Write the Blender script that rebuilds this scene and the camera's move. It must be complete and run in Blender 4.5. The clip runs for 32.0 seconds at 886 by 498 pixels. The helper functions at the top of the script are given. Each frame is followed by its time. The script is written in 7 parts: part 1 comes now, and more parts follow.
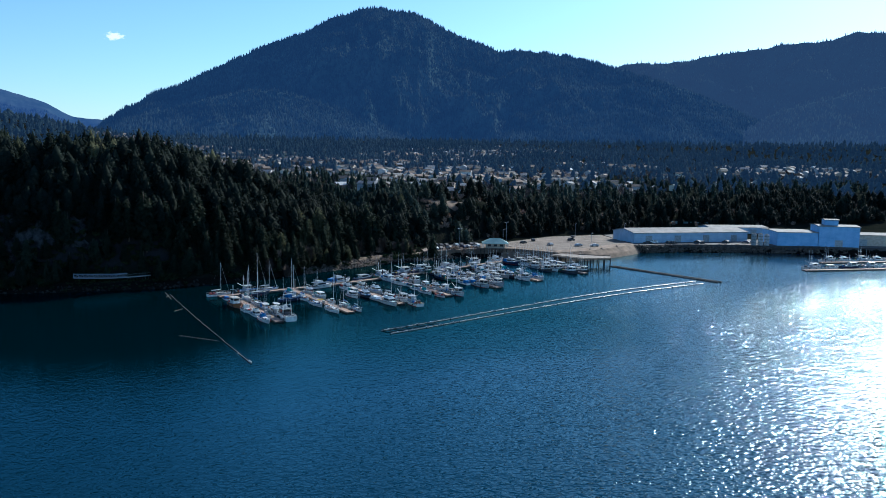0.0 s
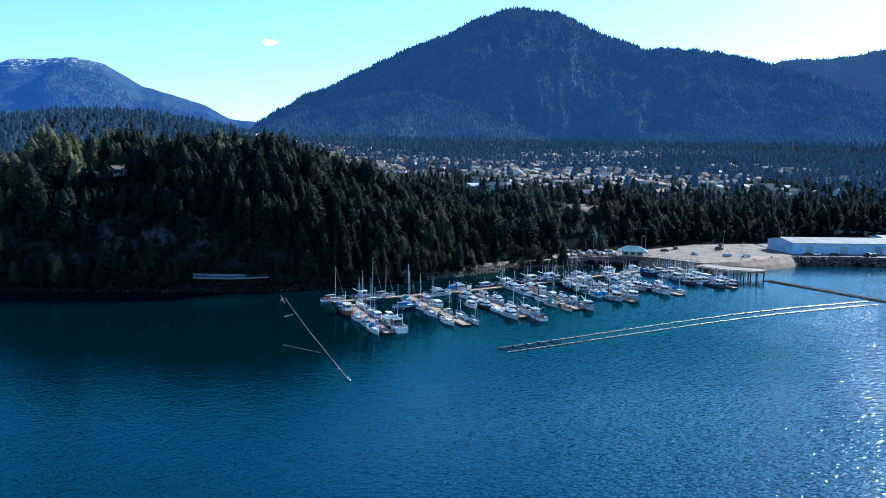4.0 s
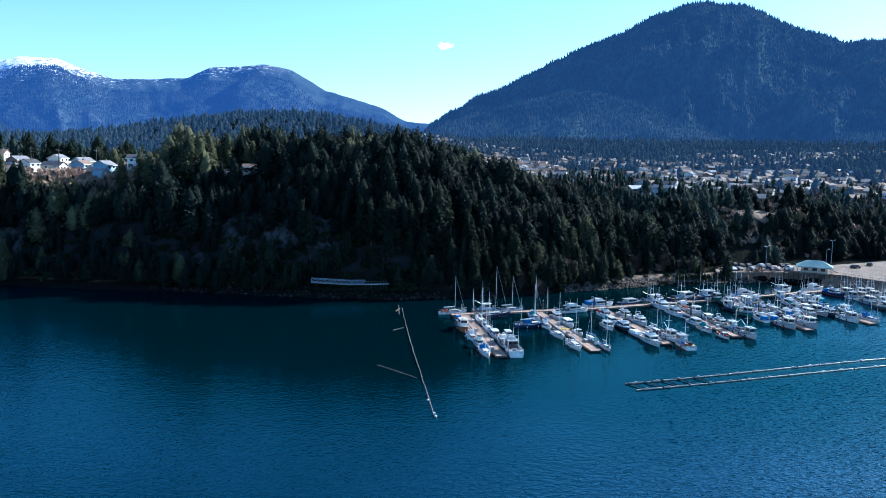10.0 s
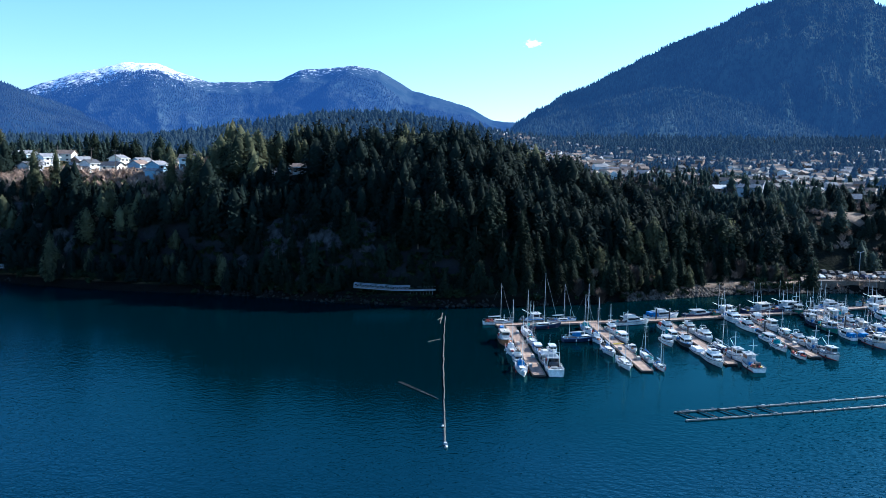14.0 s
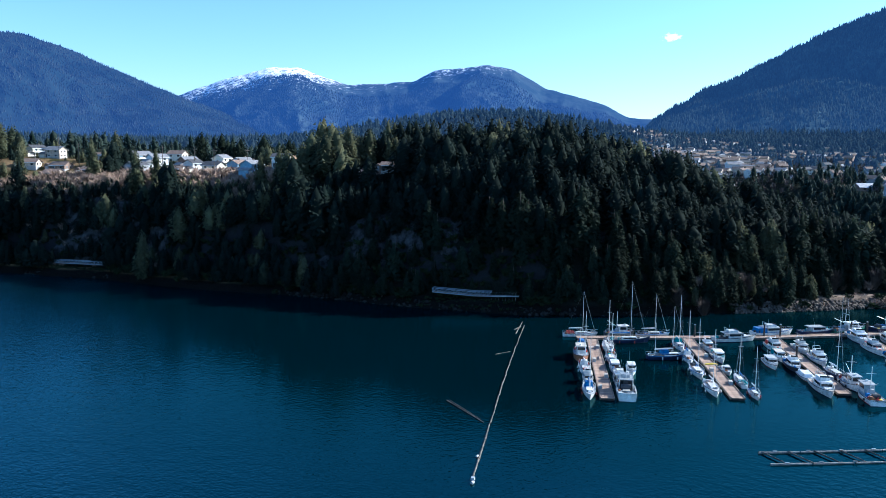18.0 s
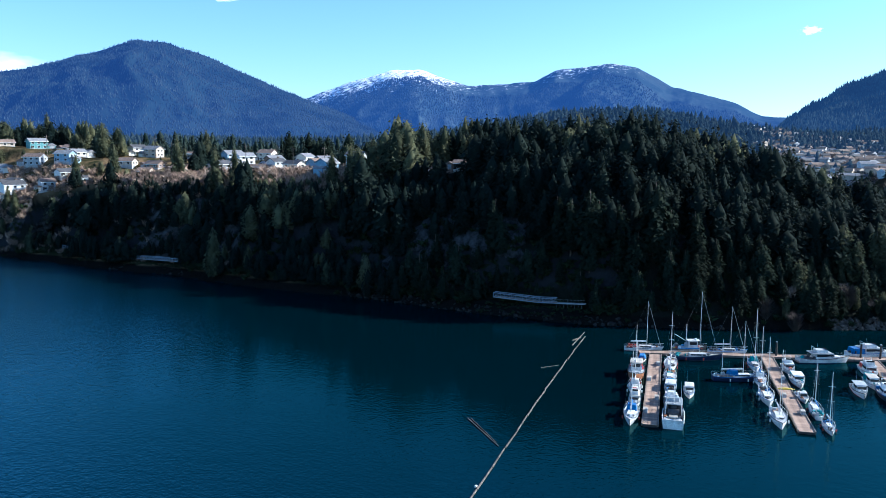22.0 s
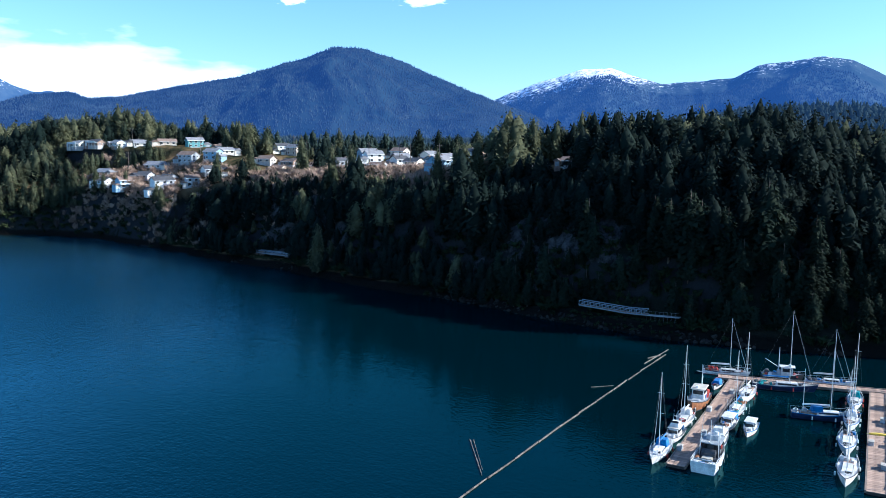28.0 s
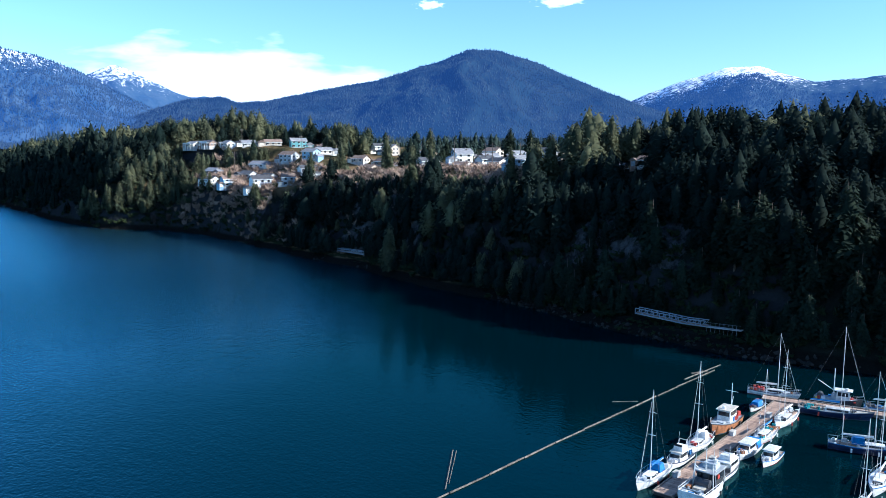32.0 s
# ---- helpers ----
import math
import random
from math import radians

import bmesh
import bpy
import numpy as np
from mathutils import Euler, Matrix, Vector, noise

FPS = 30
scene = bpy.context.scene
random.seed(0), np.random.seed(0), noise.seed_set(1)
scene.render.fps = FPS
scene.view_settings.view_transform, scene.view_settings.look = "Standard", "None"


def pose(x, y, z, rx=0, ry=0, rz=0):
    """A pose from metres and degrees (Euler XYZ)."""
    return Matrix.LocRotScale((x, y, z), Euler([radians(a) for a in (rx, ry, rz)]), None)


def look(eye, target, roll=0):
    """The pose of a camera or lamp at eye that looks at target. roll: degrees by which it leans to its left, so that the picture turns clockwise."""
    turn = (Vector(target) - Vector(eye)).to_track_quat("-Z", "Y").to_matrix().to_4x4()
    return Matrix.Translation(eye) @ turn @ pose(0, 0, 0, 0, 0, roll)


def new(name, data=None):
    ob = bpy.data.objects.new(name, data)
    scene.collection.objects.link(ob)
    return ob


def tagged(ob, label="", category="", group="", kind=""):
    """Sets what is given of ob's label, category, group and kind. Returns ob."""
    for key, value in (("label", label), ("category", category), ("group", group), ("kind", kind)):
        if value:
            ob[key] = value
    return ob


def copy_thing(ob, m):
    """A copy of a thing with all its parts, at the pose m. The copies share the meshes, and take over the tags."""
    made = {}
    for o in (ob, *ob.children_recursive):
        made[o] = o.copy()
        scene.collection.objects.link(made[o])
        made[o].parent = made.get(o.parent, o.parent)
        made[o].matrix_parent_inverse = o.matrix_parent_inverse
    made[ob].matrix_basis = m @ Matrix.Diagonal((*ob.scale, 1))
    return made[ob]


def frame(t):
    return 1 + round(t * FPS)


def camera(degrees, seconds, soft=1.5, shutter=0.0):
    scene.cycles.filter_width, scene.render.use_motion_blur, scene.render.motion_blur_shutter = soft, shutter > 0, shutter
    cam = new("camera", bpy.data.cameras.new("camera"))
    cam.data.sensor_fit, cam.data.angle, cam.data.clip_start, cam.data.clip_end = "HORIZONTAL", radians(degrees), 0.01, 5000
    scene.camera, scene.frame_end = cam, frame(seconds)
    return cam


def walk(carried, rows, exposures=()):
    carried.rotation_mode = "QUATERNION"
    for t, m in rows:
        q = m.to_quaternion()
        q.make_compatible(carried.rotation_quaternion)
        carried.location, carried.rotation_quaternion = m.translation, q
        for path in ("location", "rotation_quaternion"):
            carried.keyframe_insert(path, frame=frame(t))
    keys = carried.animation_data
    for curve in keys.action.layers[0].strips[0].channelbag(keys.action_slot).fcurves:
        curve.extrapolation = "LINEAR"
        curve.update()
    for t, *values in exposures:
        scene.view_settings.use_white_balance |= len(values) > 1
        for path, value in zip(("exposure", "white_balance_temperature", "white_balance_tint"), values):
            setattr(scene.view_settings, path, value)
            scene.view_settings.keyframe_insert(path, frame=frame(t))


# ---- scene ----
cam = camera(58.24, 32.0, 0.85)
ROWS = (
    (0, -40.94, -53.24, 45.58, -27.373, -6.190, 0.968),
    (1, -37.65, -49.12, 45.58, -24.889, -6.244, 1.079),
    (2, -34.43, -44.70, 45.47, -22.414, -6.277, 1.153),
    (3, -31.16, -39.98, 45.23, -20.175, -6.245, 1.150),
    (4, -28.25, -35.86, 45.31, -17.360, -6.295, 1.229),
    (4.5, -26.91, -33.92, 45.37, -15.950, -6.316, 1.270),
    (6.5, -20.65, -25.67, 45.20, -12.132, -6.324, 1.434),
    (7, -18.92, -23.48, 45.16, -11.057, -6.347, 1.467),
    (8, -15.80, -19.17, 44.84, -8.620, -6.382, 1.447),
    (9, -12.73, -15.38, 44.61, -6.798, -6.412, 1.429),
    (10, -9.60, -11.51, 44.57, -5.037, -6.453, 1.428),
    (11, -6.48, -7.88, 44.65, -3.121, -6.512, 1.364),
    (12, -3.31, -3.89, 44.56, -1.142, -6.535, 1.308),
    (13, 0.01, 0.00, 44.46, -0.001, -6.571, 1.235),
    (13.5, 1.59, 1.88, 44.52, 0.408, -6.608, 1.197),
    (15.5, 8.60, 10.37, 44.49, 5.791, -6.756, 0.862),
    (16, 10.26, 12.39, 44.40, 7.019, -6.777, 0.828),
    (17, 13.65, 16.52, 44.22, 8.854, -6.794, 0.756),
    (18, 16.94, 20.38, 44.12, 11.011, -6.851, 0.683),
    (19, 20.26, 24.65, 43.91, 12.568, -6.845, 0.600),
    (20, 23.49, 28.77, 43.55, 14.856, -6.821, 0.528),
    (21, 26.83, 32.83, 43.42, 16.748, -6.847, 0.546),
    (22, 29.99, 36.75, 43.13, 19.774, -6.878, 0.548),
    (23, 33.22, 40.70, 42.80, 23.010, -6.875, 0.595),
    (24, 36.23, 44.50, 42.65, 25.312, -6.914, 0.594),
    (25, 39.74, 49.08, 42.17, 27.648, -6.895, 0.605),
    (25.5, 41.33, 51.04, 42.07, 28.556, -6.900, 0.586),
    (27.5, 48.18, 58.16, 42.10, 32.404, -6.965, 0.507),
    (28, 50.04, 60.30, 41.97, 33.416, -6.938, 0.509),
    (29, 53.30, 64.74, 41.79, 35.788, -6.936, 0.471),
    (30, 56.63, 69.09, 41.60, 38.294, -6.944, 0.465),
    (31, 59.89, 73.70, 41.25, 40.651, -6.875, 0.565),
    (32, 63.32, 77.76, 41.21, 43.194, -6.884, 0.555),
)
walk(cam, [(t, pose(x, y, z, 90 + pitch, 0, yaw) @ pose(0, 0, 0, 0, 0, roll)) for t, x, y, z, yaw, pitch, roll in ROWS],
     [(0.0, 0.70, 4800, 4), (4.0, 1.36, 4600, 5), (9.0, 1.42, 4620, 6), (13.0, 1.38, 4650, 7), (18.0, 1.28, 4680, 7), (32.0, 1.30, 4700, 8)])

# ---- sky and sun ----
SUN_AZ, SUN_EL = 61.0, 28.0     # degrees clockwise from +y, and above the horizon
world = bpy.data.worlds.new("sky")
scene.world = world
world.use_nodes = True
wn = world.node_tree
sky = wn.nodes.new("ShaderNodeTexSky")
sky.sky_type = "NISHITA"
sky.sun_disc = False
sky.sun_elevation = radians(SUN_EL)
sky.sun_rotation = radians(SUN_AZ)
sky.air_density, sky.dust_density, sky.ozone_density = 1.0, 0.4, 2.0
clear = wn.nodes.new("ShaderNodeMix")
clear.data_type, clear.blend_type = "RGBA", "MULTIPLY"
clear.inputs["Factor"].default_value = 1.0
clear.inputs["B"].default_value = (0.95, 1.0, 1.0, 1)
wn.links.new(sky.outputs[0], clear.inputs["A"])
wn.links.new(clear.outputs["Result"], wn.nodes["Background"].inputs[0])
wn.nodes["Background"].inputs[1].default_value = 0.08
sun = new("sun", bpy.data.lights.new("sun", "SUN"))
sun.data.energy, sun.data.angle, sun.data.color = 5.0, radians(0.5), (1.0, 0.82, 0.60)
sun_way = Vector((math.sin(radians(SUN_AZ)) * math.cos(radians(SUN_EL)), math.cos(radians(SUN_AZ)) * math.cos(radians(SUN_EL)), math.sin(radians(SUN_EL))))
sun.matrix_world = look(sun_way * 900, (0, 0, 0))

# ---- materials ----
def material(name, dark, light, scale=1.0, rough=0.7, bump=0.3, metal=0.0, spread=0.0, island=False, fine=6.0, spec=0.5):
    """Two colours mixed by a broad and a fine noise, with relief; spread varies the value from thing to thing."""
    m = bpy.data.materials.new(name)
    m.use_nodes = True
    nt = m.node_tree
    n, l = nt.nodes, nt.links
    p = n["Principled BSDF"]
    where = n.new("ShaderNodeTexCoord")
    broad, grain = n.new("ShaderNodeTexNoise"), n.new("ShaderNodeTexNoise")
    broad.inputs["Scale"].default_value, broad.inputs["Detail"].default_value = scale, 5
    grain.inputs["Scale"].default_value, grain.inputs["Detail"].default_value = scale * fine, 4
    add = n.new("ShaderNodeMath")
    add.operation = "ADD"
    half = n.new("ShaderNodeMath")
    half.operation = "MULTIPLY_ADD"
    half.inputs[1].default_value, half.inputs[2].default_value = 0.5, -0.25
    l.new(where.outputs["Object"], broad.inputs["Vector"])
    l.new(where.outputs["Object"], grain.inputs["Vector"])
    l.new(grain.outputs["Fac"], half.inputs[0])
    l.new(broad.outputs["Fac"], add.inputs[0])
    l.new(half.outputs[0], add.inputs[1])
    ramp = n.new("ShaderNodeValToRGB")
    ramp.color_ramp.elements[0].position, ramp.color_ramp.elements[1].position = 0.32, 0.68
    ramp.color_ramp.elements[0].color, ramp.color_ramp.elements[1].color = (*dark, 1), (*light, 1)
    l.new(add.outputs[0], ramp.inputs[0])
    out = ramp.outputs[0]
    if spread:
        vary = n.new("ShaderNodeHueSaturation")
        chance = n.new("ShaderNodeNewGeometry" if island else "ShaderNodeObjectInfo")
        span = n.new("ShaderNodeMapRange")
        span.inputs["To Min"].default_value, span.inputs["To Max"].default_value = 1 - spread, 1 + spread
        l.new(chance.outputs["Random Per Island" if island else "Random"], span.inputs["Value"])
        l.new(span.outputs[0], vary.inputs["Value"])
        l.new(out, vary.inputs["Color"])
        out = vary.outputs[0]
    l.new(out, p.inputs["Base Color"])
    p.inputs["Roughness"].default_value, p.inputs["Metallic"].default_value = rough, metal
    p.inputs["Specular IOR Level"].default_value = spec
    if bump:
        b = n.new("ShaderNodeBump")
        b.inputs["Strength"].default_value, b.inputs["Distance"].default_value = bump, 0.3 / scale
        l.new(add.outputs[0], b.inputs["Height"])
        l.new(b.outputs[0], p.inputs["Normal"])
    return m


def water_material():
    m = bpy.data.materials.new("sea_water")
    m.use_nodes = True
    n, l = m.node_tree.nodes, m.node_tree.links
    n.remove(n["Principled BSDF"])
    body, shine, edge, both = (n.new(k) for k in ("ShaderNodeBsdfDiffuse", "ShaderNodeBsdfGlossy", "ShaderNodeFresnel", "ShaderNodeMixShader"))
    edge.inputs["IOR"].default_value = 1.33
    l.new(edge.outputs[0], both.inputs["Fac"])
    l.new(body.outputs[0], both.inputs[1])
    l.new(shine.outputs[0], both.inputs[2])
    l.new(both.outputs[0], n["Material Output"].inputs["Surface"])
    where = n.new("ShaderNodeNewGeometry")
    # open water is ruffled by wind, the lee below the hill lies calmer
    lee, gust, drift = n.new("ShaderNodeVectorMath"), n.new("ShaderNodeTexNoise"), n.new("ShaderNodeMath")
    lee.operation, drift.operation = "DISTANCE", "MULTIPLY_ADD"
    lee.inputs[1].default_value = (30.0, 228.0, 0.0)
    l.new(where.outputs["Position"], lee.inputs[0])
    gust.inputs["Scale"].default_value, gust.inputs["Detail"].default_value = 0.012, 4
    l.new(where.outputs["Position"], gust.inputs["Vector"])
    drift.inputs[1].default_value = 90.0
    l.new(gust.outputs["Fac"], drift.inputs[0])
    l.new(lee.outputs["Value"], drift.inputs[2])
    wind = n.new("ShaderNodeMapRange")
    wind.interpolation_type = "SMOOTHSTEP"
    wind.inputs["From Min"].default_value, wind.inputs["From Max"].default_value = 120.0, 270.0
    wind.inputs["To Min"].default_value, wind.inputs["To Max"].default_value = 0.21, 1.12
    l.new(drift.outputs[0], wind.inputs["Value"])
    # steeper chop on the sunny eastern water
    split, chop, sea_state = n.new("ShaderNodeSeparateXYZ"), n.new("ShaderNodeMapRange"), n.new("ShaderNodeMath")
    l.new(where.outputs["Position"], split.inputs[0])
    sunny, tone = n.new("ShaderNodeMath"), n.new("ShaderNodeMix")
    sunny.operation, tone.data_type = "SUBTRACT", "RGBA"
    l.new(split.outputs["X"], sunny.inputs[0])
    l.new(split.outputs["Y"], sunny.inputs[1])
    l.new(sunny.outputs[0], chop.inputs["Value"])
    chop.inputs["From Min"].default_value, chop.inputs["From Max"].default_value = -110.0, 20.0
    along, calm, open_sea = n.new("ShaderNodeMath"), n.new("ShaderNodeMapRange"), n.new("ShaderNodeMath")
    along.operation, open_sea.operation = "MULTIPLY_ADD", "MULTIPLY"
    along.inputs[1].default_value = 0.25
    l.new(split.outputs["X"], along.inputs[0])
    l.new(split.outputs["Y"], along.inputs[2])
    calm.inputs["From Min"].default_value, calm.inputs["From Max"].default_value = 300.0, 170.0
    calm.inputs["To Min"].default_value = 0.12
    l.new(along.outputs[0], calm.inputs["Value"])
    l.new(chop.outputs[0], open_sea.inputs[0])
    l.new(calm.outputs[0], open_sea.inputs[1])
    # reflection tint painted by place: deep blue in the lee, paler on open water
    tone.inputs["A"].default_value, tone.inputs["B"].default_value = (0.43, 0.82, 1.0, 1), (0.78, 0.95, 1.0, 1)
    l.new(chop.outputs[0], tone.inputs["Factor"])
    # the water's body is painted brighter on the sunny open side
    lit_body = n.new("ShaderNodeMix")
    lit_body.data_type = "RGBA"
    lit_body.inputs["A"].default_value, lit_body.inputs["B"].default_value = (0.0006, 0.0074, 0.0110, 1), (0.0024, 0.0230, 0.0450, 1)
    l.new(chop.outputs[0], lit_body.inputs["Factor"])
    l.new(lit_body.outputs["Result"], body.inputs["Color"])
    # a dark green tint stands in for the hill's reflection inshore
    dark_sheen, shade = n.new("ShaderNodeMix"), n.new("ShaderNodeMapRange")
    dark_sheen.data_type = "RGBA"
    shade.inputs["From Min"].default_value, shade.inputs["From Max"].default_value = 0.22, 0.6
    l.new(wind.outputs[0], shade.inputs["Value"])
    l.new(shade.outputs[0], dark_sheen.inputs["Factor"])
    dark_sheen.inputs["A"].default_value = (0.19, 0.43, 0.44, 1)
    l.new(tone.outputs["Result"], dark_sheen.inputs["B"])
    l.new(dark_sheen.outputs["Result"], shine.inputs["Color"])
    sea_state.operation = "MULTIPLY_ADD"
    gain = n.new("ShaderNodeMath")
    gain.operation = "MULTIPLY"
    gain.inputs[1].default_value = -0.72
    l.new(chop.outputs[0], gain.inputs[0])
    l.new(gain.outputs[0], sea_state.inputs[0])
    l.new(wind.outputs[0], sea_state.inputs[1])
    l.new(wind.outputs[0], sea_state.inputs[2])
    # a finer ruffle further west
    west = n.new("ShaderNodeMapRange")
    l.new(split.outputs["X"], west.inputs["Value"])
    west.inputs["From Min"].default_value, west.inputs["From Max"].default_value = -40.0, -220.0
    west.inputs["To Min"].default_value, west.inputs["To Max"].default_value = 0.05, 0.22
    # on the open water the wavelets are too fine to show singly
    soft = n.new("ShaderNodeMath")
    soft.operation = "MULTIPLY_ADD"
    soft.inputs[1].default_value = 0.03
    l.new(chop.outputs[0], soft.inputs[0])
    l.new(west.outputs[0], soft.inputs[2])
    l.new(soft.outputs[0], shine.inputs["Roughness"])
    last = None
    for scale, stretch, dist, turn in ((0.14, 1.8, 0.07, 25), (0.45, 1.6, 0.09, 40), (1.25, 1.3, 0.12, 10), (3.2, 1.2, 0.05, 60)):
        mp = n.new("ShaderNodeMapping")
        mp.inputs["Scale"].default_value = (scale, scale * stretch, scale)
        mp.inputs["Rotation"].default_value = (0, 0, radians(turn))
        wave = n.new("ShaderNodeTexNoise")
        wave.inputs["Scale"].default_value, wave.inputs["Detail"].default_value = 1.0, 0.9
        b = n.new("ShaderNodeBump")
        b.inputs["Distance"].default_value = dist
        l.new(sea_state.outputs[0], b.inputs["Strength"])
        l.new(where.outputs["Position"], mp.inputs["Vector"])
        l.new(mp.outputs[0], wave.inputs["Vector"])
        l.new(wave.outputs["Fac"], b.inputs["Height"])
        if last:
            l.new(last.outputs[0], b.inputs["Normal"])
        last = b
    for scale, stretch, dist, turn in ((0.72, 1.5, 0.33, 35), (1.6, 1.4, 0.14, 15)):
        mp, wave, b = n.new("ShaderNodeMapping"), n.new("ShaderNodeTexNoise"), n.new("ShaderNodeBump")
        mp.inputs["Scale"].default_value, mp.inputs["Rotation"].default_value = (scale, scale * stretch, scale), (0, 0, radians(turn))
        wave.inputs["Scale"].default_value, wave.inputs["Detail"].default_value = 1.0, 0.5
        b.inputs["Distance"].default_value = dist
        l.new(open_sea.outputs[0], b.inputs["Strength"])
        l.new(where.outputs["Position"], mp.inputs["Vector"])
        l.new(mp.outputs[0], wave.inputs["Vector"])
        l.new(wave.outputs["Fac"], b.inputs["Height"])
        l.new(last.outputs[0], b.inputs["Normal"])
        last = b
    l.new(last.outputs[0], shine.inputs["Normal"])
    l.new(last.outputs[0], edge.inputs["Normal"])
    return m


def slope_material(name, woods, rock, snow=None, snow_line=0.0, scale=0.02, rough=0.9, cut=0.55, relief=0.08):
    """Wooded ground with bare rock where it is steep and, where given, snow above a height."""
    m = material(name, woods[0], woods[1], scale, rough, relief, spec=0.0)
    n, l = m.node_tree.nodes, m.node_tree.links
    p = n["Principled BSDF"]
    old = p.inputs["Base Color"].links[0].from_socket
    geo, parts = n.new("ShaderNodeNewGeometry"), n.new("ShaderNodeSeparateXYZ")
    l.new(geo.outputs["Normal"], parts.inputs[0])
    stones = n.new("ShaderNodeTexNoise")
    stones.inputs["Scale"].default_value, stones.inputs["Detail"].default_value = scale * 4, 6
    l.new(geo.outputs["Position"], stones.inputs["Vector"])
    rub = n.new("ShaderNodeMath")
    rub.operation = "MULTIPLY_ADD"
    rub.inputs[1].default_value = 0.5
    l.new(stones.outputs["Fac"], rub.inputs[0])
    l.new(parts.outputs["Z"], rub.inputs[2])
    steep = n.new("ShaderNodeMapRange")
    steep.inputs["From Min"].default_value, steep.inputs["From Max"].default_value = cut + 0.22, cut + 0.30
    l.new(rub.outputs[0], steep.inputs["Value"])
    mix = n.new("ShaderNodeMix")
    mix.data_type = "RGBA"
    l.new(steep.outputs[0], mix.inputs["Factor"])
    mix.inputs["A"].default_value = (*rock, 1)
    l.new(old, mix.inputs["B"])
    out = mix.outputs["Result"]
    if snow:
        pos = n.new("ShaderNodeSeparateXYZ")
        l.new(geo.outputs["Position"], pos.inputs[0])
        patch = n.new("ShaderNodeTexNoise")
        patch.inputs["Scale"].default_value, patch.inputs["Detail"].default_value, patch.inputs["Roughness"].default_value = 0.040, 9, 0.8
        l.new(geo.outputs["Position"], patch.inputs["Vector"])
        lift = n.new("ShaderNodeMath")
        lift.operation = "MULTIPLY_ADD"
        lift.inputs[1].default_value = 900.0
        l.new(patch.outputs["Fac"], lift.inputs[0])
        west = n.new("ShaderNodeMath")
        west.operation = "MULTIPLY_ADD"
        west.inputs[1].default_value = -0.15
        l.new(pos.outputs["X"], west.inputs[0])
        l.new(pos.outputs["Z"], west.inputs[2])
        l.new(west.outputs[0], lift.inputs[2])
        level = n.new("ShaderNodeMapRange")
        level.inputs["From Min"].default_value, level.inputs["From Max"].default_value = snow_line + 385, snow_line + 500
        l.new(lift.outputs[0], level.inputs["Value"])
        top = n.new("ShaderNodeMix")
        top.data_type = "RGBA"
        l.new(level.outputs[0], top.inputs["Factor"])
        l.new(out, top.inputs["A"])
        top.inputs["B"].default_value = (*snow, 1)
        out = top.outputs["Result"]
    l.new(out, p.inputs["Base Color"])
    return m


def leafy(m, share=0.35):
    """Lets some of the light through the foliage."""
    n, l = m.node_tree.nodes, m.node_tree.links
    p, out = n["Principled BSDF"], n["Material Output"]
    through_leaf, mix = n.new("ShaderNodeBsdfTranslucent"), n.new("ShaderNodeMixShader")
    l.new(p.inputs["Base Color"].links[0].from_socket, through_leaf.inputs["Color"])
    mix.inputs["Fac"].default_value = share
    l.new(p.outputs[0], mix.inputs[1])
    l.new(through_leaf.outputs[0], mix.inputs[2])
    l.new(mix.outputs[0], out.inputs["Surface"])
    return m


WATER = water_material()
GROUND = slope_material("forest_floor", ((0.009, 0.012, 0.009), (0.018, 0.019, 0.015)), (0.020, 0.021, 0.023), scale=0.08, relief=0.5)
# dry grass on the level ground
gn, gl = GROUND.node_tree.nodes, GROUND.node_tree.links
gp = gn["Principled BSDF"]
g_old = gp.inputs["Base Color"].links[0].from_socket
g_geo, g_up, g_lvl, g_mix, g_tuft, g_ramp = (gn.new(k) for k in ("ShaderNodeNewGeometry", "ShaderNodeSeparateXYZ", "ShaderNodeMapRange", "ShaderNodeMix", "ShaderNodeTexNoise", "ShaderNodeValToRGB"))
g_mix.data_type = "RGBA"
gl.new(g_geo.outputs["Normal"], g_up.inputs[0])
gl.new(g_up.outputs["Z"], g_lvl.inputs["Value"])
g_lvl.inputs["From Min"].default_value, g_lvl.inputs["From Max"].default_value = 0.66, 0.84
g_tuft.inputs["Scale"].default_value, g_tuft.inputs["Detail"].default_value = 0.15, 6
gl.new(g_geo.outputs["Position"], g_tuft.inputs["Vector"])
g_ramp.color_ramp.elements[0].color, g_ramp.color_ramp.elements[1].color = (0.04, 0.04, 0.018, 1), (0.17, 0.115, 0.06, 1)
g_ramp.color_ramp.elements[0].position, g_ramp.color_ramp.elements[1].position = 0.38, 0.62
gl.new(g_tuft.outputs["Fac"], g_ramp.inputs[0])
g_pos, g_east, g_north, g_and, g_all = (gn.new(k) for k in ("ShaderNodeSeparateXYZ", "ShaderNodeMapRange", "ShaderNodeMapRange", "ShaderNodeMath", "ShaderNodeMath"))
gl.new(g_geo.outputs["Position"], g_pos.inputs[0])
gl.new(g_pos.outputs["X"], g_east.inputs["Value"])
gl.new(g_pos.outputs["Y"], g_north.inputs["Value"])
g_east.inputs["From Min"].default_value, g_east.inputs["From Max"].default_value = -80, -100
g_north.inputs["From Min"].default_value, g_north.inputs["From Max"].default_value = 430, 390
g_and.operation = g_all.operation = "MULTIPLY"
gl.new(g_east.outputs[0], g_and.inputs[0])
gl.new(g_north.outputs[0], g_and.inputs[1])
gl.new(g_and.outputs[0], g_all.inputs[0])
gl.new(g_lvl.outputs[0], g_all.inputs[1])
